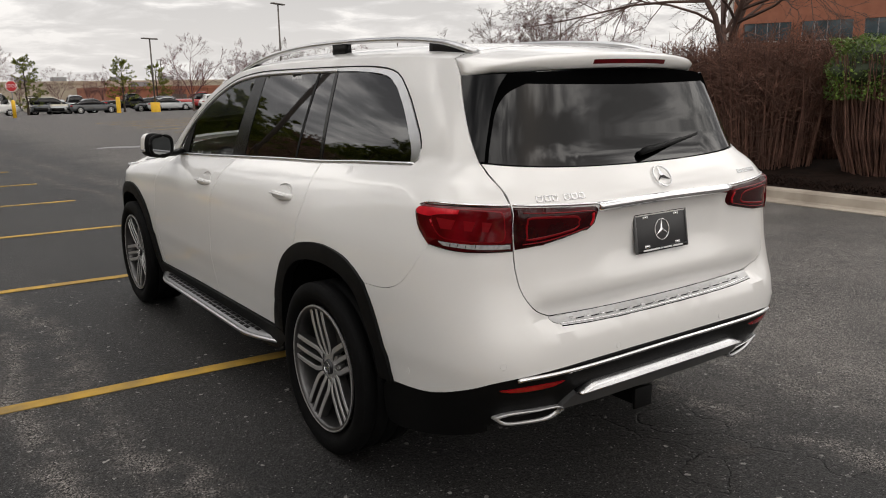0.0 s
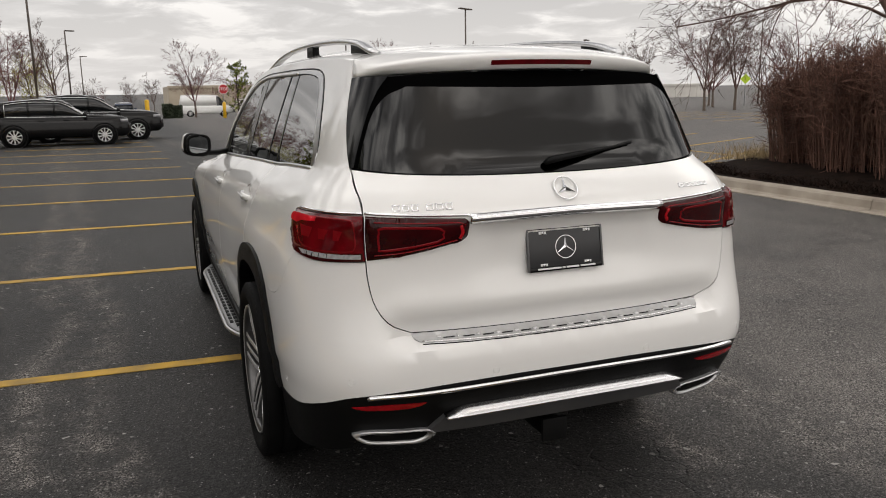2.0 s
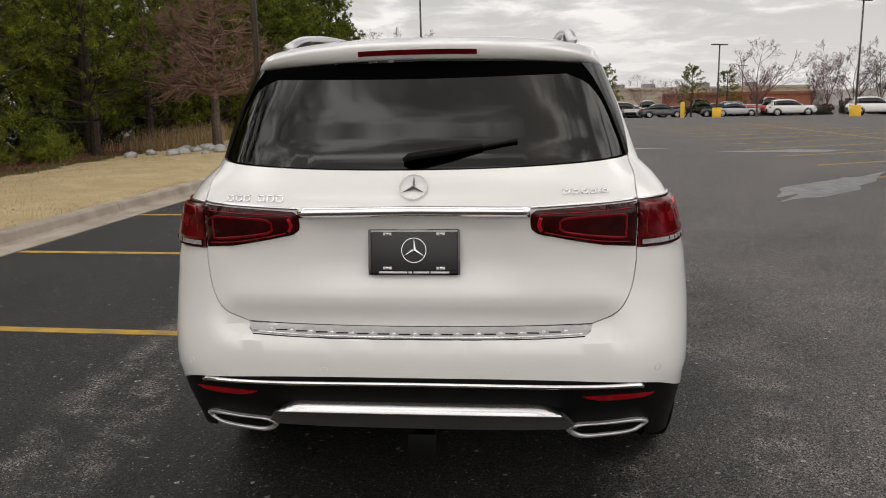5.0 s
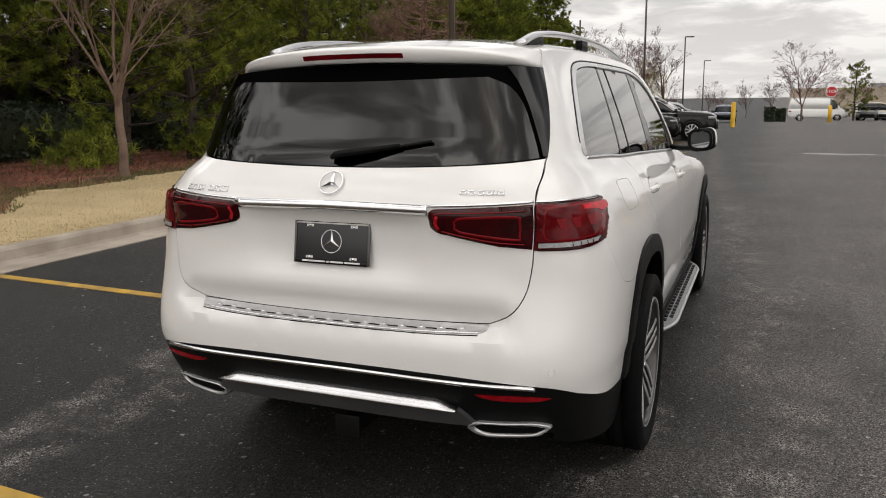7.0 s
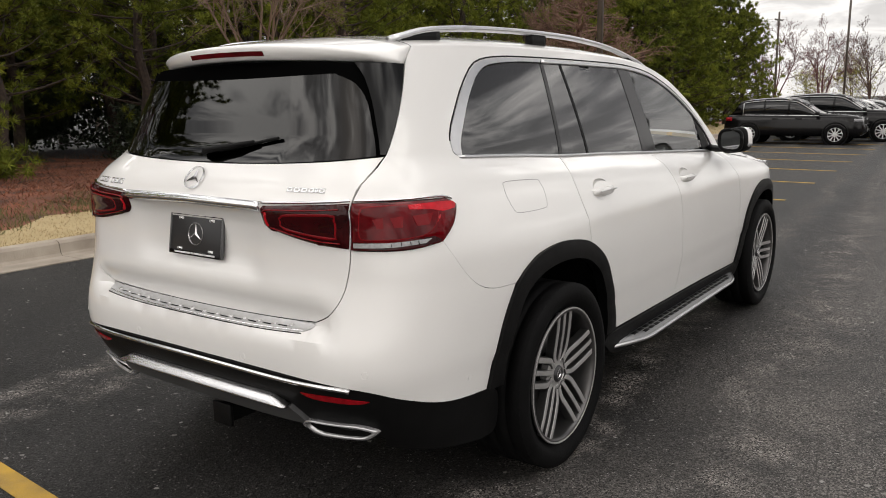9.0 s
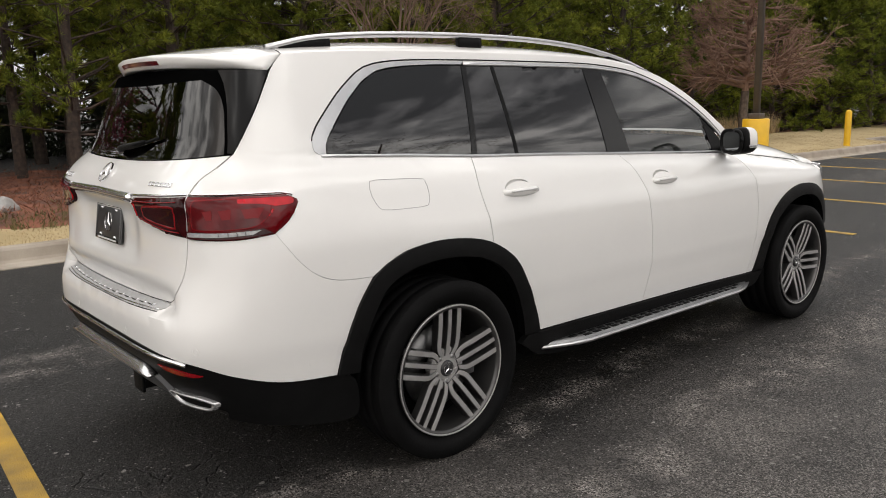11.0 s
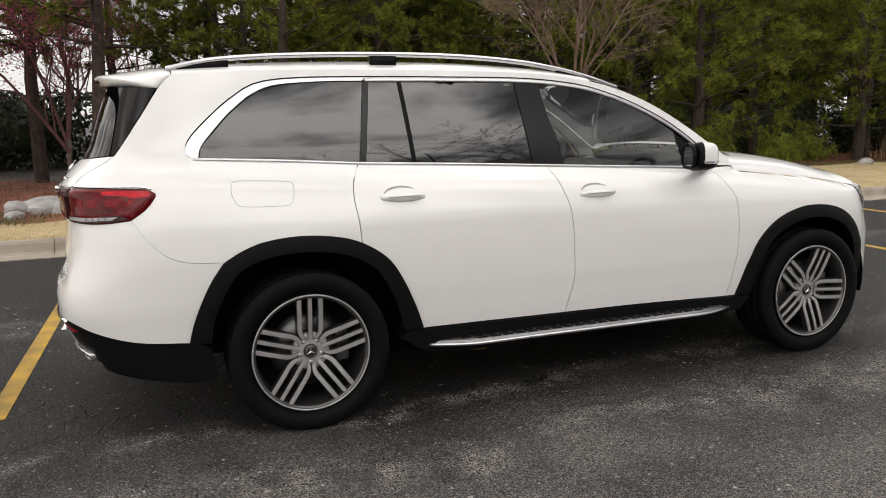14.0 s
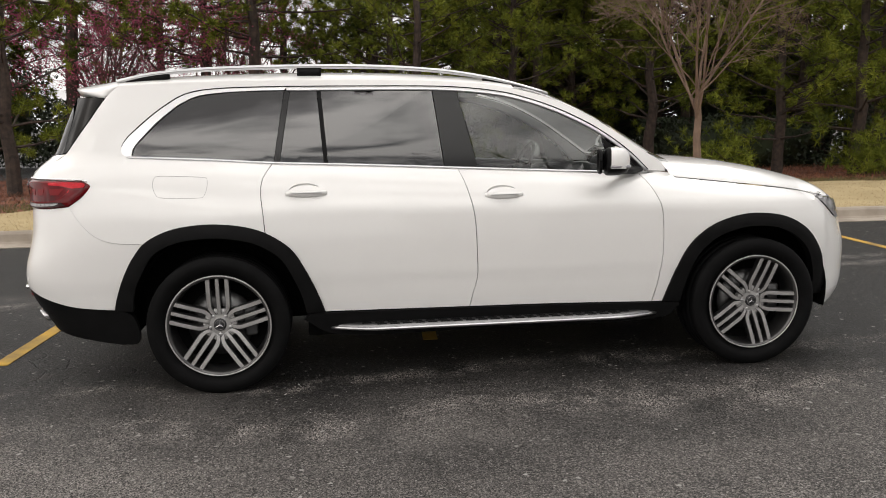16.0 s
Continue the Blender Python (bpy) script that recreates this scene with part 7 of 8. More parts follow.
for v in bm.verts:
    d = min(v.co.x - 7.3, 14.5 - v.co.x)
    v.co.z += 0.12 * min(max(d, 0) / 2.0, 1) + 0.03 * noise.noise(v.co * 1.3)
tagged(part("planting_bed", bm, M_MULCH), "bark mulch bed inside the kerbed island, shrub shade in its colour", "mulch", kind="structure")
spots = []
rg = np.random.RandomState(15)
for _ in range(16000):
    spots.append((rg.uniform(7.55, 10.5), rg.uniform(0.0, 8.4), 0.16))
blades("mulch_chips", spots, 0.045, 1.5, M_MULCH, 16, "loose bark chips on the planting bed", "mulch", 1, 0.012)


def stem_bush(cx, cy, rx, ry, h, n, seed, label):
    """A leafless shrub: arching stems that fork from a narrow base."""
    head = thing("bare_shrub", label, "shrub", "bare shrubs")
    w, tw = Wood(seed), Wood(seed + 1)
    r = w.r
    for i in range(n):
        a, q = r.uniform(0, 6.28), math.sqrt(r.random())
        b = Vector((0.72 * rx * q * math.cos(a), 0.72 * ry * q * math.sin(a), 0))
        e = Vector((rx * q * math.cos(a) * r.uniform(0.85, 1.1), ry * q * math.sin(a) * r.uniform(0.85, 1.1), h * r.uniform(0.72, 1.03) * (1 - 0.12 * q * q)))
        p1 = b.lerp(e, 0.4) + Vector((r.gauss(0, 0.05), r.gauss(0, 0.05), 0.08 * h))
        p2 = b.lerp(e, 0.72) + Vector((r.gauss(0, 0.05), r.gauss(0, 0.05), 0.03 * h))
        w.limb([b, p1, p2, e], [0.010, 0.008, 0.006, 0.003], 3)
        for k in range(16):
            t = r.uniform(0.05, 0.97)
            o = (b.lerp(p1, t / 0.25) if t < 0.25 else p1.lerp(p2, (t - 0.25) / 0.4) if t < 0.65 else p2.lerp(e, (t - 0.65) / 0.35))
            d = Vector((r.gauss(0, 0.75), r.gauss(0, 0.75), r.gauss(0.35, 0.5))).normalized() * r.uniform(0.12, 0.42)
            m = o + d * 0.55 + Vector((r.gauss(0, 0.02), r.gauss(0, 0.02), 0))
            tw.limb([o, m, o + d], [0.005, 0.004, 0.002], 3)
    quick_mesh("stemwork", w.V, w.F, M_HEDGE, head)
    quick_mesh("twigwork", tw.V, tw.F, M_HEDGE, head)
    head.matrix_basis = pose(cx, cy, 0.16)
    return head


for i, (x, y, rx, ry, h) in enumerate(((9.8, 7.3, 0.95, 0.9, 1.9), (9.5, 5.9, 1.05, 1.05, 2.2), (9.25, 4.5, 1.05, 1.05, 2.3), (11.0, 6.2, 0.95, 0.95, 2.2), (11.0, 4.6, 0.95, 0.95, 2.25))):
    stem_bush(x, y, rx, ry, h, 360, 300 + i, "leafless brown clipped shrub in the mulch bed")
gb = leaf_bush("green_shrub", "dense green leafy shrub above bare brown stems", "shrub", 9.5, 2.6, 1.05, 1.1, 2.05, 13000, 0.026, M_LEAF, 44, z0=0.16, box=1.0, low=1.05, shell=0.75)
w = Wood(9)
for k in range(420):
    a = w.r.uniform(0, 6.28)
    q = math.sqrt(w.r.random())
    c, d = q * math.cos(a), q * math.sin(a)
    w.limb([Vector((9.5 + 0.6 * c, 2.6 + 0.6 * d, 0.1)), Vector((9.5 + 0.8 * c + w.r.gauss(0, 0.07), 2.6 + 0.8 * d, 0.75)), Vector((9.5 + 0.95 * c, 2.6 + 0.95 * d + w.r.gauss(0, 0.09), 1.9))], [0.014, 0.01, 0.005], 4)
quick_mesh("stemwork", w.V, w.F, M_HEDGE, gb)
spots = [(9.5 + 0.3 * rg.normal(), 8.35 + 0.25 * rg.normal(), 0.2) for _ in range(60)]
blades("dry_grass_clump", spots, 0.32, 0.5, M_DRYGRASS, 18, "clump of dry ornamental grass at the bed's end", "grass", 6, 0.007)

# brick building beyond the island
M_BRICK = mat("red_brick", (0.30, 0.115, 0.068), 0.9, color2=(0.23, 0.085, 0.05), scale=1.2, bump=0.2, bscale=20)


def brick_building():
    head = thing("brick_building", "red brick office block with bands of blue-grey windows", "building")
    a, b = Vector((66.0, 45.2, 0)), Vector((79.0, 10.0, 0))
    d = (b - a).normalized()
    n = Vector((-d.y, d.x, 0))
    if n.x > 0:
        n = -n
    length = (b - a).length
    m = Matrix(((d.x, n.x, 0, a.x), (d.y, n.y, 0, a.y), (0, 0, 1, -0.3), (0, 0, 0, 1)))

    def bx(name, p, q, mt, par=head, bevel=0.0, label=""):
        bm = bmesh.new()
        add_box(bm, p, q, bevel)
        bmesh.ops.transform(bm, matrix=m, verts=bm.verts[:])
        bmesh.ops.recalc_face_normals(bm, faces=bm.faces[:])
        return part(name, bm, mt, par, label, smooth=False)

    def wall_band(z0, z1, holes):
        x = 0.0
        for h0, h1 in holes + [(length, length)]:
            if h0 - x > 0.05:
                bx("wall", (x, -0.4, z0), (h0, 0.0, z1), M_BRICK)
            x = h1

    for f in range(3):
        z = 4.0 * f
        hs = [(1.0 + 5.2 * k, 1.0 + 5.2 * k + 4.3) for k in range(7)]
        bx("wall", (0, -0.4, z), (length, 0, z + 1.2), M_BRICK)
        wall_band(z + 1.2, z + 2.9, hs)
        bx("wall", (0, -0.4, z + 2.9), (length, 0, z + 4.0), M_BRICK)
        for h0, h1 in hs:
            win = bx("window", (h0, -0.35, z + 1.2), (h1, -0.28, z + 2.9), M_WINBLUE)
            bx("sill", (h0 - 0.05, -0.28, z + 1.12), (h1 + 0.05, 0.08, z + 1.2), M_PALEWALL, win)
            for k in range(5):
                xx = h0 + (h1 - h0) * k / 4
                bx("mullion", (xx - 0.04, -0.28, z + 1.2), (xx + 0.04, -0.2, z + 2.9), M_STEEL, win)
    bx("wall", (0.02, -14, 0), (length, -0.4, 12.1), M_BRICK)
    bx("corner_pier", (-0.5, -0.3, 0), (-0.1, 0.1, 12.3), M_PALEWALL)
    bx("parapet", (-0.2, -0.5, 12.0), (length, 0.1, 12.6), M_PALEWALL)


brick_building()


# ---- lamp posts, bollards, signs ----
def lamp_post(x, y, h, heads=2, base="round", yaw=0.0, label="tall brown lamp post with flat heads"):
    head = thing("street_lamp", label, "street lamp", "lamp posts")
    z0 = 0.0
    if base == "round":
        bm = bmesh.new()
        add_lathe(bm, [(0.0001, 0.80), (0.29, 0.80), (0.305, 0.785), (0.305, -0.1)], 32, Matrix.Rotation(radians(90), 4, "X"))
        bmesh.ops.recalc_face_normals(bm, faces=bm.faces[:])
        part("footing", bm, M_YELLOW, head, "yellow painted round concrete footing")
        z0 = 0.8
        bm = bmesh.new()
        add_box(bm, (-0.14, -0.14, z0), (0.14, 0.14, z0 + 0.13), 0.01)
        part("base_cover", bm, M_POLE, head)
    bm = bmesh.new()
    secs = []
    for z, w in ((z0, 0.068), (h, 0.05)):
        secs.append([Vector((w * sx, w * sy, z)) for sx, sy in ((-1, -0.8), (-0.8, -1), (0.8, -1), (1, -0.8), (1, 0.8), (0.8, 1), (-0.8, 1), (-1, 0.8))])
    add_loft(bm, secs)
    part("pole", bm, M_POLE, head)
    for s in ((-1, 1) if heads == 2 else (1,)):
        bm = bmesh.new()
        add_box(bm, (min(0.05 * s, 0.95 * s), -0.17, h - 0.06), (max(0.05 * s, 0.95 * s), 0.17, h + 0.05), 0.03)
        part("lamp_head", bm, M_POLE, head)
    head.matrix_basis = pose(x, y, gz(y) + (0.2 if base == "round" and x < -5 else 0), 0, 0, yaw)
    return head


lamp_post(-6.15, 15.8, 9.2, 2, "round", 0, "brown square lamp post on a round yellow footing")
for x, y, h, n in ((-7.4, 58.6, 13.0, 2), (-6.7, 81.7, 8.4, 1), (-7.3, 116.8, 7.9, 1), (27.1, 63.7, 9.05, 2), (18.4, 72.8, 6.6, 2), (43.3, 70.1, 7.0, 1), (37.5, 78.8, 5.5, 1), (38.9, 141.9, 7.5, 2), (63.0, 66.0, 9.0, 1)):
    lp = lamp_post(x, y, h, n, "far", 35)
for x, y in ((27.1, 63.7), (18.4, 72.8)):
    bm = bmesh.new()
    add_lathe(bm, [(0.0001, 0.9), (0.40, 0.9), (0.42, 0.88), (0.42, -0.1)], 24, pose(x, y, gz(y)) @ Matrix.Rotation(radians(90), 4, "X"))
    bmesh.ops.recalc_face_normals(bm, faces=bm.faces[:])
    tagged(part("pole_footing", bm, M_YELLOW), "yellow concrete footing of a far lamp post", "footing", "pole footings")


def bollard(x, y, h=1.05, r=0.085):
    bm = bmesh.new()
    prof = [(0.0001, h), (r * 0.5, h - 0.012), (r * 0.87, h - 0.045), (r, h - 0.09), (r, -0.15)]
    add_lathe(bm, prof, 24, Matrix.Rotation(radians(90), 4, "X"))
    bmesh.ops.recalc_face_normals(bm, faces=bm.faces[:])
    ob = tagged(part("bollard", bm, M_YELLOW), "yellow steel bollard at the edge of the lot", "bollard", "bollards")
    ob.matrix_basis = pose(x, y, gz(y) + (0.15 if x < -5 else 0))


bollard(-5.95, 20.4, 0.98)
bollard(16.0, 76.5, 1.5, 0.2)
bollard(33.6, 67.0, 1.5, 0.2)
bollard(-0.5, 47.5, 1.5, 0.13)


def stop_sign(x, y, yaw, size=1.0):
    head = thing("stop_sign", "red octagonal stop sign on a post with yellow sleeve", "sign", "stop signs")
    bm = bmesh.new()
    add_tube(bm, [Vector((0, 0, 0.9)), Vector((0, 0, 2.75))], 0.035, 8)
    part("post", bm, M_STEEL, head)
    bm = bmesh.new()
    add_tube(bm, [Vector((0, 0, -0.1)), Vector((0, 0, 1.25)), Vector((0, 0, 1.35))], [0.14, 0.14, 0.05], 14)
    part("sleeve", bm, M_YELLOW, head, "yellow post sleeve")
    for r, yy, mt, nm in ((0.44, -0.045, M_WHITE, "sign_border"), (0.405, -0.062, M_STOP, "sign_face")):
        bm = bmesh.new()
        secs = [[Vector((r * math.cos(a), o, 2.4 + r * math.sin(a))) for a in [radians(22.5 + 45 * k) for k in range(8)]] for o in (yy, yy + 0.014)]
        add_loft(bm, secs)
        bmesh.ops.recalc_face_normals(bm, faces=bm.faces[:])
        part(nm, bm, mt, head, smooth=False)
    cu = bpy.data.curves.new("stop_text", "FONT")
    cu.body, cu.size, cu.align_x, cu.align_y, cu.extrude = "STOP", 0.34, "CENTER", "CENTER", 0.004
    ob = new("lettering", cu)
    ob.parent = head
    ob.matrix_basis = pose(0, -0.07, 2.4, 90, 0, 0)
    cu.materials.append(M_WHITE)
    head.matrix_basis = pose(x, y, gz(y), 0, 0, yaw) @ Matrix.Scale(size, 4)


stop_sign(6.0, 66.7, 0)
stop_sign(31.3, 61.9, -25, 0.72)
stop_sign(37.8, 49.9, -30, 0.72)
head = thing("warning_sign", "lime diamond warning sign on a thin post", "sign")
bm = bmesh.new()
add_tube(bm, [Vector((0, 0, -0.1)), Vector((0, 0, 2.9))], 0.035, 8)
part("post", bm, M_STEEL, head)
bm = bmesh.new()
add_box(bm, (-0.34, -0.05, -0.34), (0.34, -0.03, 0.34), 0.005)
bmesh.ops.transform(bm, matrix=Matrix.Translation((0, 0, 2.5)) @ Matrix.Rotation(radians(45), 4, "Y"), verts=bm.verts[:])
part("sign_face", bm, M_SIGNY, head, smooth=False)
head.matrix_basis = pose(53.0, 57.0, gz(57), 0, 0, -45)

# utility pole and wires
head = thing("utility_pole", "wooden utility pole with crossarm and wires beyond the pines", "utility pole")
bm = bmesh.new()
add_tube(bm, [Vector((0, 0, -0.5)), Vector((0, 0, 11.5))], [0.15, 0.1], 10)
part("pole", bm, M_POLE, head)
bm = bmesh.new()
add_box(bm, (-1.0, -0.06, 10.6), (1.0, 0.06, 10.75), 0.01)
part("crossarm", bm, M_POLE, head)
for dx in (-0.9, 0.9):
    bm = bmesh.new()
    add_tube(bm, [Vector((dx, t * 45, 10.75 - 3.4 * t * (1 - t) * 1.5)) for t in [k / 12 for k in range(13)]], 0.012, 4)
    part("wire", bm, M_POLE, head)
head.matrix_basis = pose(-19.3, 90.0, gz(90), 0, 0, 80)


# ---- parked cars ----
M_CARGLASS = mat("car_glass", (0.008, 0.009, 0.010), 0.04, coat=0.2)
PAINTS = {}


def paint(name, color):
    if name not in PAINTS:
        PAINTS[name] = mat("paint_" + name, color, 0.13 if name == "black" else 0.25, coat=0.0 if name == "black" else 1.0, spec=0.30 if name == "black" else 0.5, vary=0.03, scale=2)
    return PAINTS[name]


SHAPES = {
    # length, width, sill, belt, roof profile as (share of the length from the tail, height), wheel radius, axles
    "suv": (4.66, 1.89, 0.30, 1.03, [(0.0, 0.80), (0.015, 1.02), (0.04, 1.08), (0.098, 1.49), (0.14, 1.57), (0.25, 1.635), (0.36, 1.645), (0.45, 1.635), (0.54, 1.57), (0.68, 1.17), (0.72, 1.14), (0.90, 1.03), (0.97, 0.94), (0.99, 0.84), (1.0, 0.66)], 0.36, (0.19, 0.81)),
    "sedan": (4.8, 1.83, 0.25, 0.88, [(0.0, 0.85), (0.03, 0.97), (0.14, 1.02), (0.30, 1.38), (0.42, 1.45), (0.52, 1.44), (0.72, 1.0), (0.78, 0.96), (0.93, 0.85), (0.985, 0.75), (1.0, 0.6)], 0.33, (0.20, 0.80)),
    "pickup": (5.8, 2.0, 0.45, 1.15, [(0.0, 1.15), (0.01, 1.22), (0.36, 1.22), (0.40, 1.25), (0.44, 1.85), (0.55, 1.92), (0.62, 1.88), (0.74, 1.27), (0.8, 1.23), (0.95, 1.15), (0.99, 1.0), (1.0, 0.8)], 0.40, (0.21, 0.82)),
    "van": (6.6, 2.05, 0.35, 1.35, [(0.0, 1.6), (0.01, 2.55), (0.05, 2.68), (0.40, 2.72), (0.68, 2.66), (0.76, 2.45), (0.87, 1.5), (0.9, 1.35), (0.97, 1.15), (0.99, 0.95), (1.0, 0.7)], 0.36, (0.2, 0.82)),
    "minivan": (5.1, 1.95, 0.28, 1.02, [(0.0, 1.0), (0.02, 1.15), (0.05, 1.65), (0.12, 1.76), (0.45, 1.77), (0.58, 1.70), (0.78, 1.13), (0.83, 1.06), (0.95, 0.92), (0.99, 0.8), (1.0, 0.6)], 0.34, (0.2, 0.8)),
}


def parked_car(shape, colour, m_paint, label, m, detail=1, category="car"):
    L, W, sill, belt, roof, wr, axles = SHAPES[shape]
    head = thing("parked_" + shape, label, category, "parked cars")
    hw = W / 2
    N = 44 if detail else 22

    def half(t):
        e = min(t, 1 - t)
        return hw * (0.80 + 0.20 * min(1, e / 0.10) ** 0.55)

    def top(t):
        return lerp_table(t, roof)

    def belt_at(t):
        return belt + 0.06 * (0.5 - t)

    # lower body with the bonnet
    bm = bmesh.new()
    secs = []
    for i in range(N + 1):
        t = i / N
        y = (t - 0.5) * L
        h = half(t)
        zt = min(top(t), belt_at(t))
        crown = min(top(t), belt_at(t) + 0.05)
        ends = 0.16 * (1 - min(1, min(t, 1 - t) / 0.03))
        z0 = sill + ends
        ring = [(h * 0.90, z0), (h * 0.985, z0 + 0.08), (h, z0 + 0.3 * (zt - z0)), (h * 0.985, z0 + 0.72 * (zt - z0)), (h * 0.93, zt - 0.03), (h * 0.84, max(zt, z0 + 0.1)), (h * 0.4, max(crown, zt))]
        sec = [Vector((x, y, z)) for x, z in ring] + [Vector((-x, y, z)) for x, z in ring[::-1]]
        secs.append(sec)
    add_loft(bm, secs)
    bmesh.ops.recalc_face_normals(bm, faces=bm.faces[:])
    body = part("body", bm, m_paint, head)
    # cabin: glass house and roof
    lo = [t for t in [k / 200 for k in range(201)] if top(t) > belt_at(t) + 0.02]
    if shape == "pickup":
        lo = [t for t in lo if t > 0.38]
    a, b = lo[0], lo[-1]
    bmg, bmr = bmesh.new(), bmesh.new()
    gs, rs = [], []
    for i in range(N + 1):
        t = a + (b - a) * i / N
        y = (t - 0.5) * L
        zb, zt = belt_at(t) - 0.01, max(top(t), belt_at(t) + 0.01)
        h0 = half(t) * 0.86
        k = (zt - zb) / 0.62
        h1 = h0 - 0.17 * min(k, 1.3)
        zg = zt - min(0.10, 0.5 * (zt - zb))
        hg = h0 + (h1 - h0) * (zg - zb) / max(zt - zb, 0.01)
        gs.append([Vector((h0, y, zb)), Vector((hg, y, zg)), Vector((-hg, y, zg)), Vector((-h0, y, zb))])
        rs.append([Vector((hg + 0.006, y, zg - 0.02)), Vector((hg + 0.002, y, zg + 0.4 * (zt - zg))), Vector((h1 * 0.92, y, zt - 0.02)), Vector((h1 * 0.5, y, zt)), Vector((-h1 * 0.5, y, zt)), Vector((-h1 * 0.92, y, zt - 0.02)), Vector((-hg - 0.002, y, zg + 0.4 * (zt - zg))), Vector((-hg - 0.006, y, zg - 0.02))])
    add_loft(bmg, gs)
    van = shape == "van"
    bmesh.ops.recalc_face_normals(bmg, faces=bmg.faces[:])
    part("glasshouse", bmg, m_paint if van else M_CARGLASS, head)
    keep = [r for i, r in enumerate(rs) if r[3].z > max(roof, key=lambda p: p[1])[1] - 0.22]
    add_loft(bmr, keep)
    bmesh.ops.recalc_face_normals(bmr, faces=bmr.faces[:])
    part("roof", bmr, m_paint, head)
    # pillars
    if not van:
        for tt in ((0.30, 0.47) if shape in ("suv", "minivan") else (0.52,) if shape == "pickup" else (0.47,)):
            for s in (1, -1):
                i = min(range(N + 1), key=lambda j: abs(a + (b - a) * j / N - tt))
                p, q = gs[i][0 if s > 0 else 3], gs[i][1 if s > 0 else 2]
                bm = bmesh.new()
                add_tube(bm, [p, q], 0.03, 6)
                part("pillar", bm, M_GLOSSBLK, head)
        side = gs
        if shape in ("suv", "minivan"):
            side = [g for i, g in enumerate(gs) if 0.135 < a + (b - a) * i / N < 0.70]
            bm = bmesh.new()
            add_loft(bm, [[Vector((v.x * 1.012, v.y, v.z)) for v in g] for i, g in enumerate(gs) if a + (b - a) * i / N < 0.15])
            bmesh.ops.recalc_face_normals(bm, faces=bm.faces[:])
            part("rear_quarter", bm, m_paint, head)
        for s in (1, -1):
            bm = bmesh.new()
            path = [g[0 if s > 0 else 3] for g in side] + [g[1 if s > 0 else 2] for g in side[::-1]]
            add_tube(bm, path + path[:1], 0.016, 5)
            part("window_trim", bm, M_SATIN if shape == "suv" else M_GLOSSBLK, head)
    else:
        for s in (1, -1):
            bm = bmesh.new()
            i0, i1 = int(N * 0.78), int(N * 0.94)
            for i in range(i0, i1):
                f = 0.012 * s
                bm.faces.new([bm.verts.new(v + Vector((f, 0, 0))) for v in (gs[i][0 if s > 0 else 3], gs[i + 1][0 if s > 0 else 3], gs[i + 1][1 if s > 0 else 2], gs[i][1 if s > 0 else 2])])
            part("side_window", bm, M_CARGLASS, head)
        bm = bmesh.new()
        for i in range(int(N * 0.86), N):
            bm.faces.new([bm.verts.new((x * 0.86, v.y, v.z + 0.03)) for v, x in ((gs[i][1], gs[i][1].x), (gs[i + 1][1], gs[i + 1][1].x), (gs[i + 1][2], gs[i + 1][2].x), (gs[i][2], gs[i][2].x))])
        part("windscreen", bm, M_CARGLASS, head)
    # wheels and arches
    for s in (1, -1):
        for t in axles:
            y = (t - 0.5) * L
            w = new("wheel")
            w.parent = head
            base = Matrix.Translation((s * (hw - 0.02), y, wr)) @ Matrix.Rotation(radians(-90 * s), 4, "Z")
            bm = bmesh.new()
            add_lathe(bm, [(wr + 0.075, 0.012), (wr + 0.07, 0.024), (wr + 0.03, 0.024), (wr + 0.02, 0.0)], 28, base)
            part("arch", bm, M_BLACKPL, w)
            # flat dark disc on the body side, painted as the arch's inner shade
            bm = bmesh.new()
            add_lathe(bm, [(0.0001, 0.004), (wr + 0.03, 0.004)], 28, base)
            part("arch_shade_disc", bm, M_SHADEBLK, w)
            bm = bmesh.new()
            add_lathe(bm, [(wr * 0.66, -0.2), (wr * 0.97, -0.2), (wr, -0.16), (wr, -0.0), (wr * 0.96, 0.028), (wr * 0.8, 0.034), (wr * 0.67, 0.022)], 32, base)
            bmesh.ops.recalc_face_normals(bm, faces=bm.faces[:])
            part("tyre", bm, M_TYRE, w)
            bm = bmesh.new()
            for k in range(10):
                mm = base @ Matrix.Rotation(radians(36 * k), 4, "Y")
                add_loft(bm, [[mm @ Vector((-q, d, r)), mm @ Vector((q, d, r)), mm @ Vector((q, d + 0.012, r)), mm @ Vector((-q, d + 0.012, r))] for r, q, d in ((0.03, 0.02, 0.012), (wr * 0.4, 0.017, 0.010), (wr * 0.64, 0.026, 0.014))])
            add_lathe(bm, [(wr * 0.62, 0.01), (wr * 0.66, 0.028), (wr * 0.685, 0.022)], 32, base)
            add_lathe(bm, [(0.0001, 0.026), (wr * 0.16, 0.022), (wr * 0.17, 0.0)], 16, base)
            bmesh.ops.recalc_face_normals(bm, faces=bm.faces[:])
            part("rim", bm, M_RIMFACE, w, smooth=False)
    # lights, mirrors, handles, grille
    for s in (1, -1):
        for nm, t0, t1, z, h, mt in (("headlight", 0.93, 0.985, 0.62, 0.10, M_CLEAR), ("tail_light", 0.012, 0.06, 0.68, 0.12, M_RED)):
            zc = sill + z * (belt - sill) + 0.1
            bm = bmesh.new()
            secs = []
            for k in range(5):
                t = t0 + (t1 - t0) * k / 4
                x = half(t)
                secs.append([Vector((s * (x * 0.90), (t - 0.5) * L, zc - h / 2)), Vector((s * (x + 0.008), (t - 0.5) * L, zc - h / 2)), Vector((s * (x + 0.004), (t - 0.5) * L, zc + h / 2)), Vector((s * (x * 0.86), (t - 0.5) * L, zc + h / 2))])
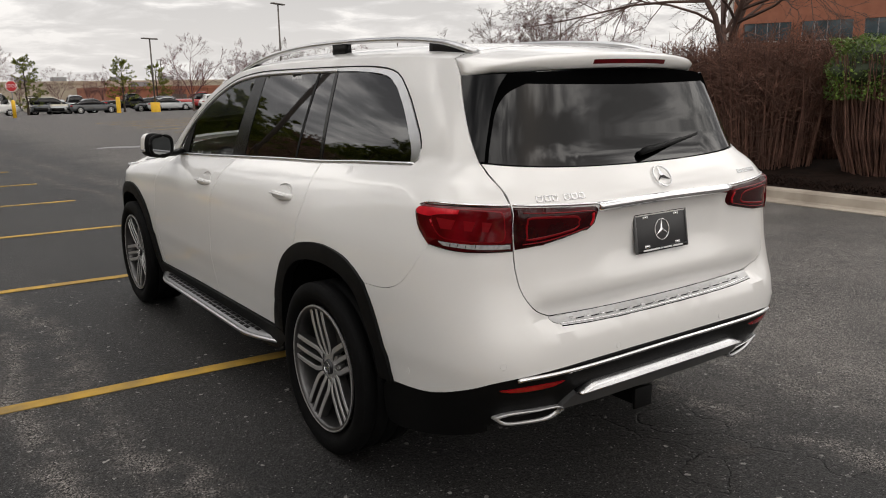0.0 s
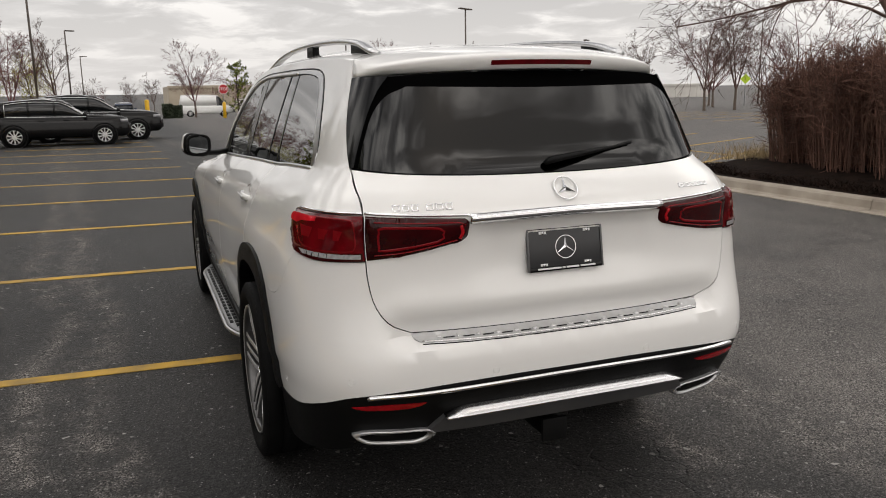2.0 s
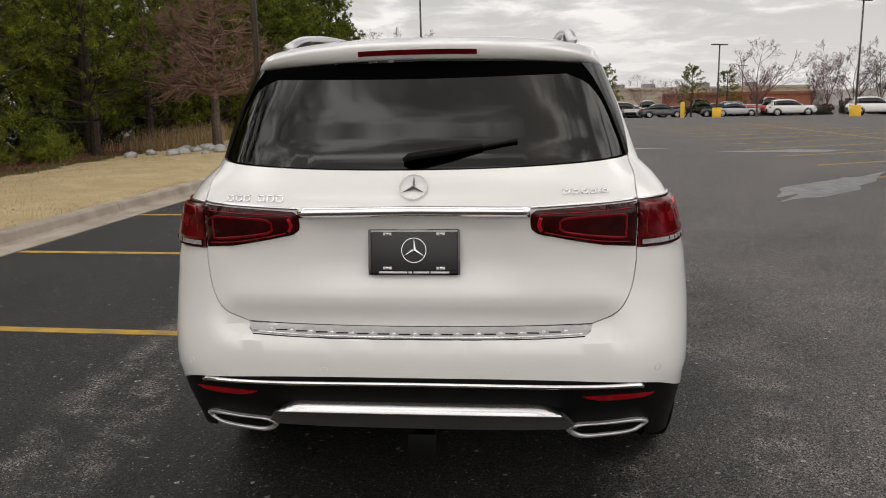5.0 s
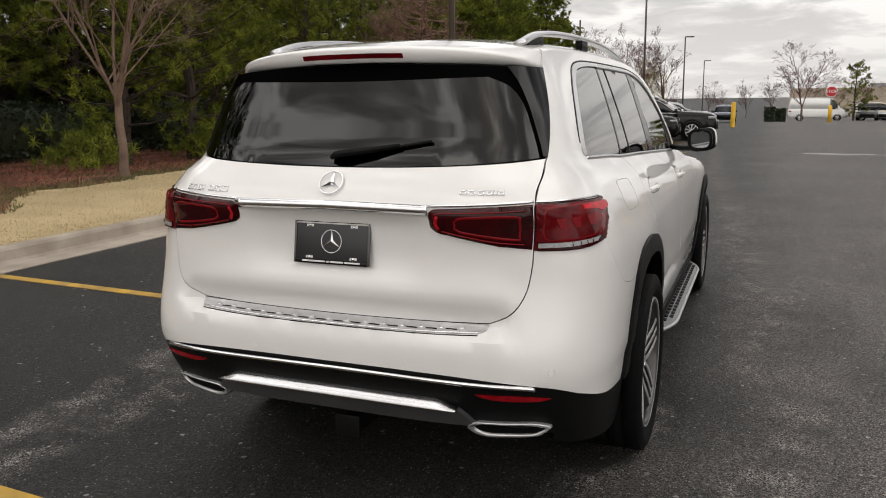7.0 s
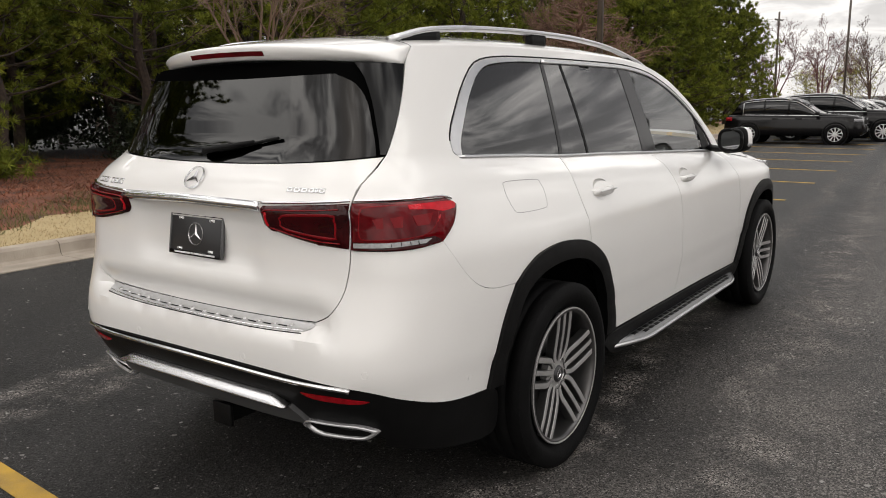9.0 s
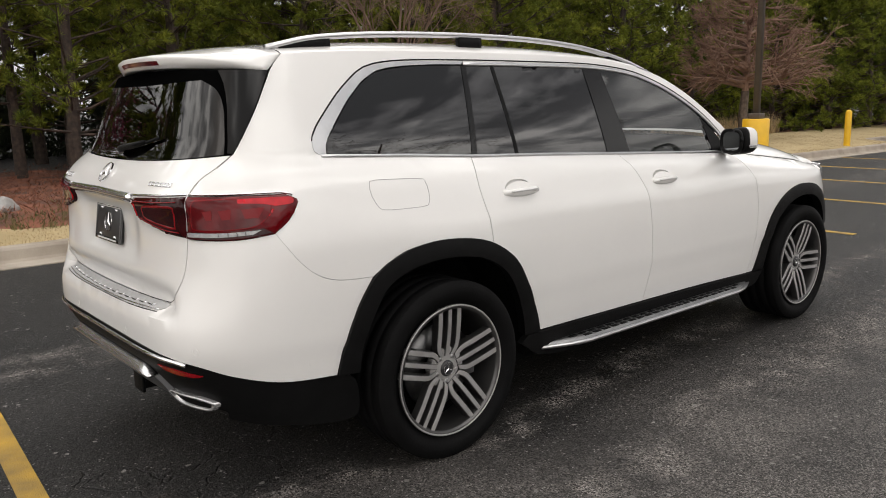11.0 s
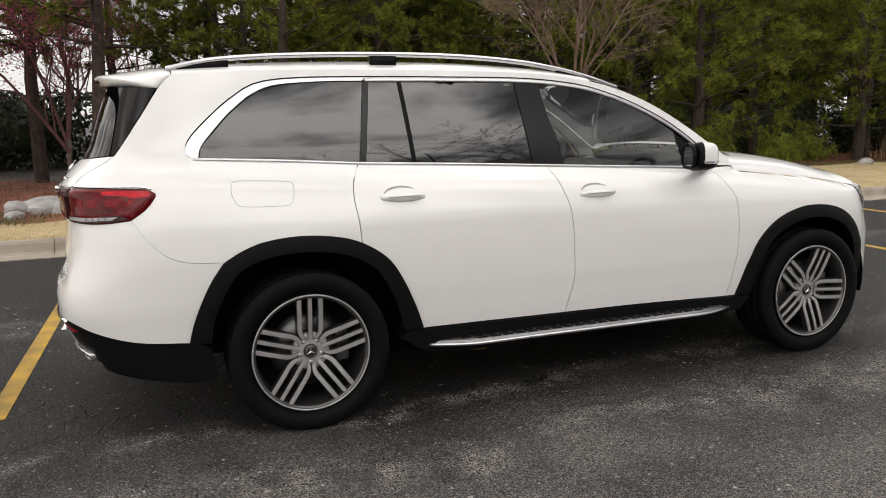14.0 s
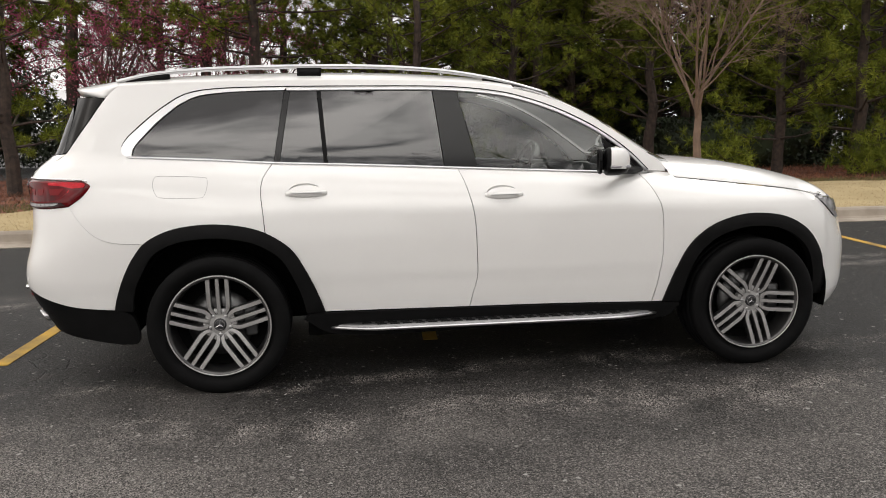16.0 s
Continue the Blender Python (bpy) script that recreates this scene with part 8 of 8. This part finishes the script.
            add_loft(bm, secs)
            bmesh.ops.recalc_face_normals(bm, faces=bm.faces[:])
            part(nm, bm, mt, head)
        bm = bmesh.new()
        tm = 0.68 if shape not in ("van",) else 0.80
        add_box(bm, (min(s * hw * 0.9, s * (hw + 0.14)), (tm - 0.5) * L - 0.05, belt + 0.0), (max(s * hw * 0.9, s * (hw + 0.14)), (tm - 0.5) * L + 0.07, belt + 0.14), 0.035)
        part("mirror", bm, m_paint, head)
        for tt in (0.36, 0.53):
            if detail:
                bm = bmesh.new()
                add_box(bm, (s * hw * 0.965 - 0.02, (tt - 0.5) * L, belt - 0.13), (s * hw * 0.965 + 0.03, (tt - 0.5) * L + 0.2, belt - 0.10), 0.008)
                part("door_handle", bm, m_paint, head)
    for t, nm in ((1.0, "grille"), (0.0, "rear_bumper")):
        bm = bmesh.new()
        yy = (t - 0.5) * L
        add_box(bm, (-hw * 0.66, min(yy, yy + (0.03 if t else -0.03)) - 0.03, sill + 0.12), (hw * 0.66, max(yy, yy + (0.03 if t else -0.03)), sill + 0.42), 0.03)
        part(nm, bm, M_GLOSSBLK, head)
    if shape == "suv" and detail:
        for s in (1, -1):
            bm = bmesh.new()
            add_tube(bm, [Vector((s * hw * 0.66, (t - 0.5) * L, top(t) + (0.015 if 0.2 < t < 0.55 else -0.03))) for t in (0.14, 0.2, 0.4, 0.55, 0.6)], 0.014, 6)
            part("roof_rail", bm, M_SATIN, head)
    head.matrix_basis = m
    return head


BLACK, WHITEP, SILVER, GREY = paint("black", (0.004, 0.004, 0.0045)), paint("white", (0.75, 0.75, 0.74)), paint("silver", (0.42, 0.43, 0.44)), paint("dark_grey", (0.05, 0.055, 0.06))
REDP, CREAM, BLUE = paint("red", (0.32, 0.02, 0.02)), paint("cream", (0.55, 0.51, 0.42)), paint("navy", (0.02, 0.03, 0.06))
row = [("suv", BLACK, "glossy black SUV with chrome window line in a bay"), ("suv", BLACK, "second black SUV parked in the next bay"), ("suv", WHITEP, "white SUV in the parked row"), ("suv", SILVER, "silver SUV in the parked row"), ("sedan", WHITEP, "white saloon in the parked row"), ("suv", GREY, "dark grey SUV in the parked row"), ("suv", WHITEP, "white SUV near the end of the row"), ("sedan", BLACK, "black saloon near the end of the row"), ("suv", SILVER, "silver SUV at the end of the row")]
for i, (sh, p, lb) in enumerate(row):
    y = 26.3 + 2.741 * i
    size = 1.02 if i == 1 else 0.93
    c = parked_car(sh, "", p, lb, pose(-3.65 + (0.95 if i == 1 else 0.0) - 0.03 * i, y - 0.1, gz(y), 0, 0, -88) @ Matrix.Scale(size, 4))
for sh, p, lb, x, y, yaw in (("van", WHITEP, "white high-roof cargo van parked far off", 6.2, 87.0, -92), ("minivan", CREAM, "cream minivan parked far off", 11.6, 86.0, -92), ("suv", GREY, "dark SUV parked facing the lot", 10.6, 86, 175), ("pickup", SILVER, "silver pickup parked far off", 14.4, 89.5, -90), ("sedan", GREY, "grey saloon parked far off", 15.2, 83.3, -90), ("pickup", BLACK, "black pickup parked far off", 19.5, 86.3, -90),
                               ("sedan", SILVER, "silver saloon parked far off", 23.0, 84.0, -95), ("pickup", REDP, "red pickup parked far off", 26.4, 84.5, -95), ("suv", WHITEP, "white SUV parked far off", 27.4, 80.2, -95), ("sedan", GREY, "dark saloon parked far off", 21.8, 86.0, -95), ("suv", WHITEP, "white crossover parked far off", 31.6, 70.8, -100), ("sedan", BLACK, "dark saloon parked far off", 36.0, 75.5, -100),
                               ("sedan", BLUE, "small navy car parked far off", -2.0, 69.0, 180), ("sedan", SILVER, "silver car parked far off", 12.5, 87.0, 170), ("suv", GREY, "grey SUV parked far off", 24.2, 88.0, -90)):
    parked_car(sh, "", p, lb, pose(x, y, gz(y), 0, 0, yaw) @ Matrix.Scale(0.85 if sh == "van" else 1.0, 4), detail=0)


# ---- far buildings ----
def store(name, label, x0, x1, y, h, m_wall, units, doors):
    head = thing(name, label, "building")
    bm = bmesh.new()
    add_box(bm, (x0, y, -1.6), (x1, y + 30, h), 0)
    part("wall", bm, m_wall, head, smooth=False)
    bm = bmesh.new()
    add_box(bm, (x0 - 0.2, y - 0.25, h - 0.35), (x1 + 0.2, y + 0.2, h + 0.15), 0)
    part("parapet", bm, m_wall, head, smooth=False)
    n = int((x1 - x0) / 6)
    for k in range(n):
        bm = bmesh.new()
        x = x0 + (x1 - x0) * (k + 0.5) / n
        add_box(bm, (x - 0.35, y - 0.12, -1.6), (x + 0.35, y + 0.1, h - 0.35), 0)
        part("pilaster", bm, m_wall, head, smooth=False)
    for x, w, hh in doors:
        bm = bmesh.new()
        add_box(bm, (x, y - 0.08, -1.4), (x + w, y + 0.1, hh), 0)
        part("loading_door", bm, M_POLE, head, smooth=False)
    for x in units:
        bm = bmesh.new()
        add_box(bm, (x, y + 4, h), (x + 2.6, y + 7, h + 1.0), 0.05)
        part("roof_unit", bm, M_STEEL, head, smooth=False)


store("store", "long beige windowless store building", 6.0, 60.0, 170.0, 2.75, M_BEIGE, (20, 26.5, 38, 48), ((30.0, 6.0, 0.6),))
store("store", "low pale commercial building beyond the lot", 62.0, 130.0, 155.0, 1.7, M_PALEWALL, (70, 84, 101), ((72.0, 9.0, 0.3), (90.0, 9.0, 0.3), (108.0, 9.0, 0.3)))
store("store", "low brick commercial building beyond the lot", 30.0, 52.0, 145.0, 1.5, M_BRICK, (36,), ((40.0, 4.0, 0.2),))
# planting strip in front of the far buildings
for i in range(14):
    x = 22 + i * 2.6
    leaf_bush("far_shrub", "brown-red leafless shrub mass at the far kerb", "shrub", x, 88.5 - 0.7 * i, 1.3, 1.0, 1.0 + 0.5 * (i % 3), 500, 0.16, M_REDTWIG, 400 + i, z0=gz(88) - 0.2, box=0.9)
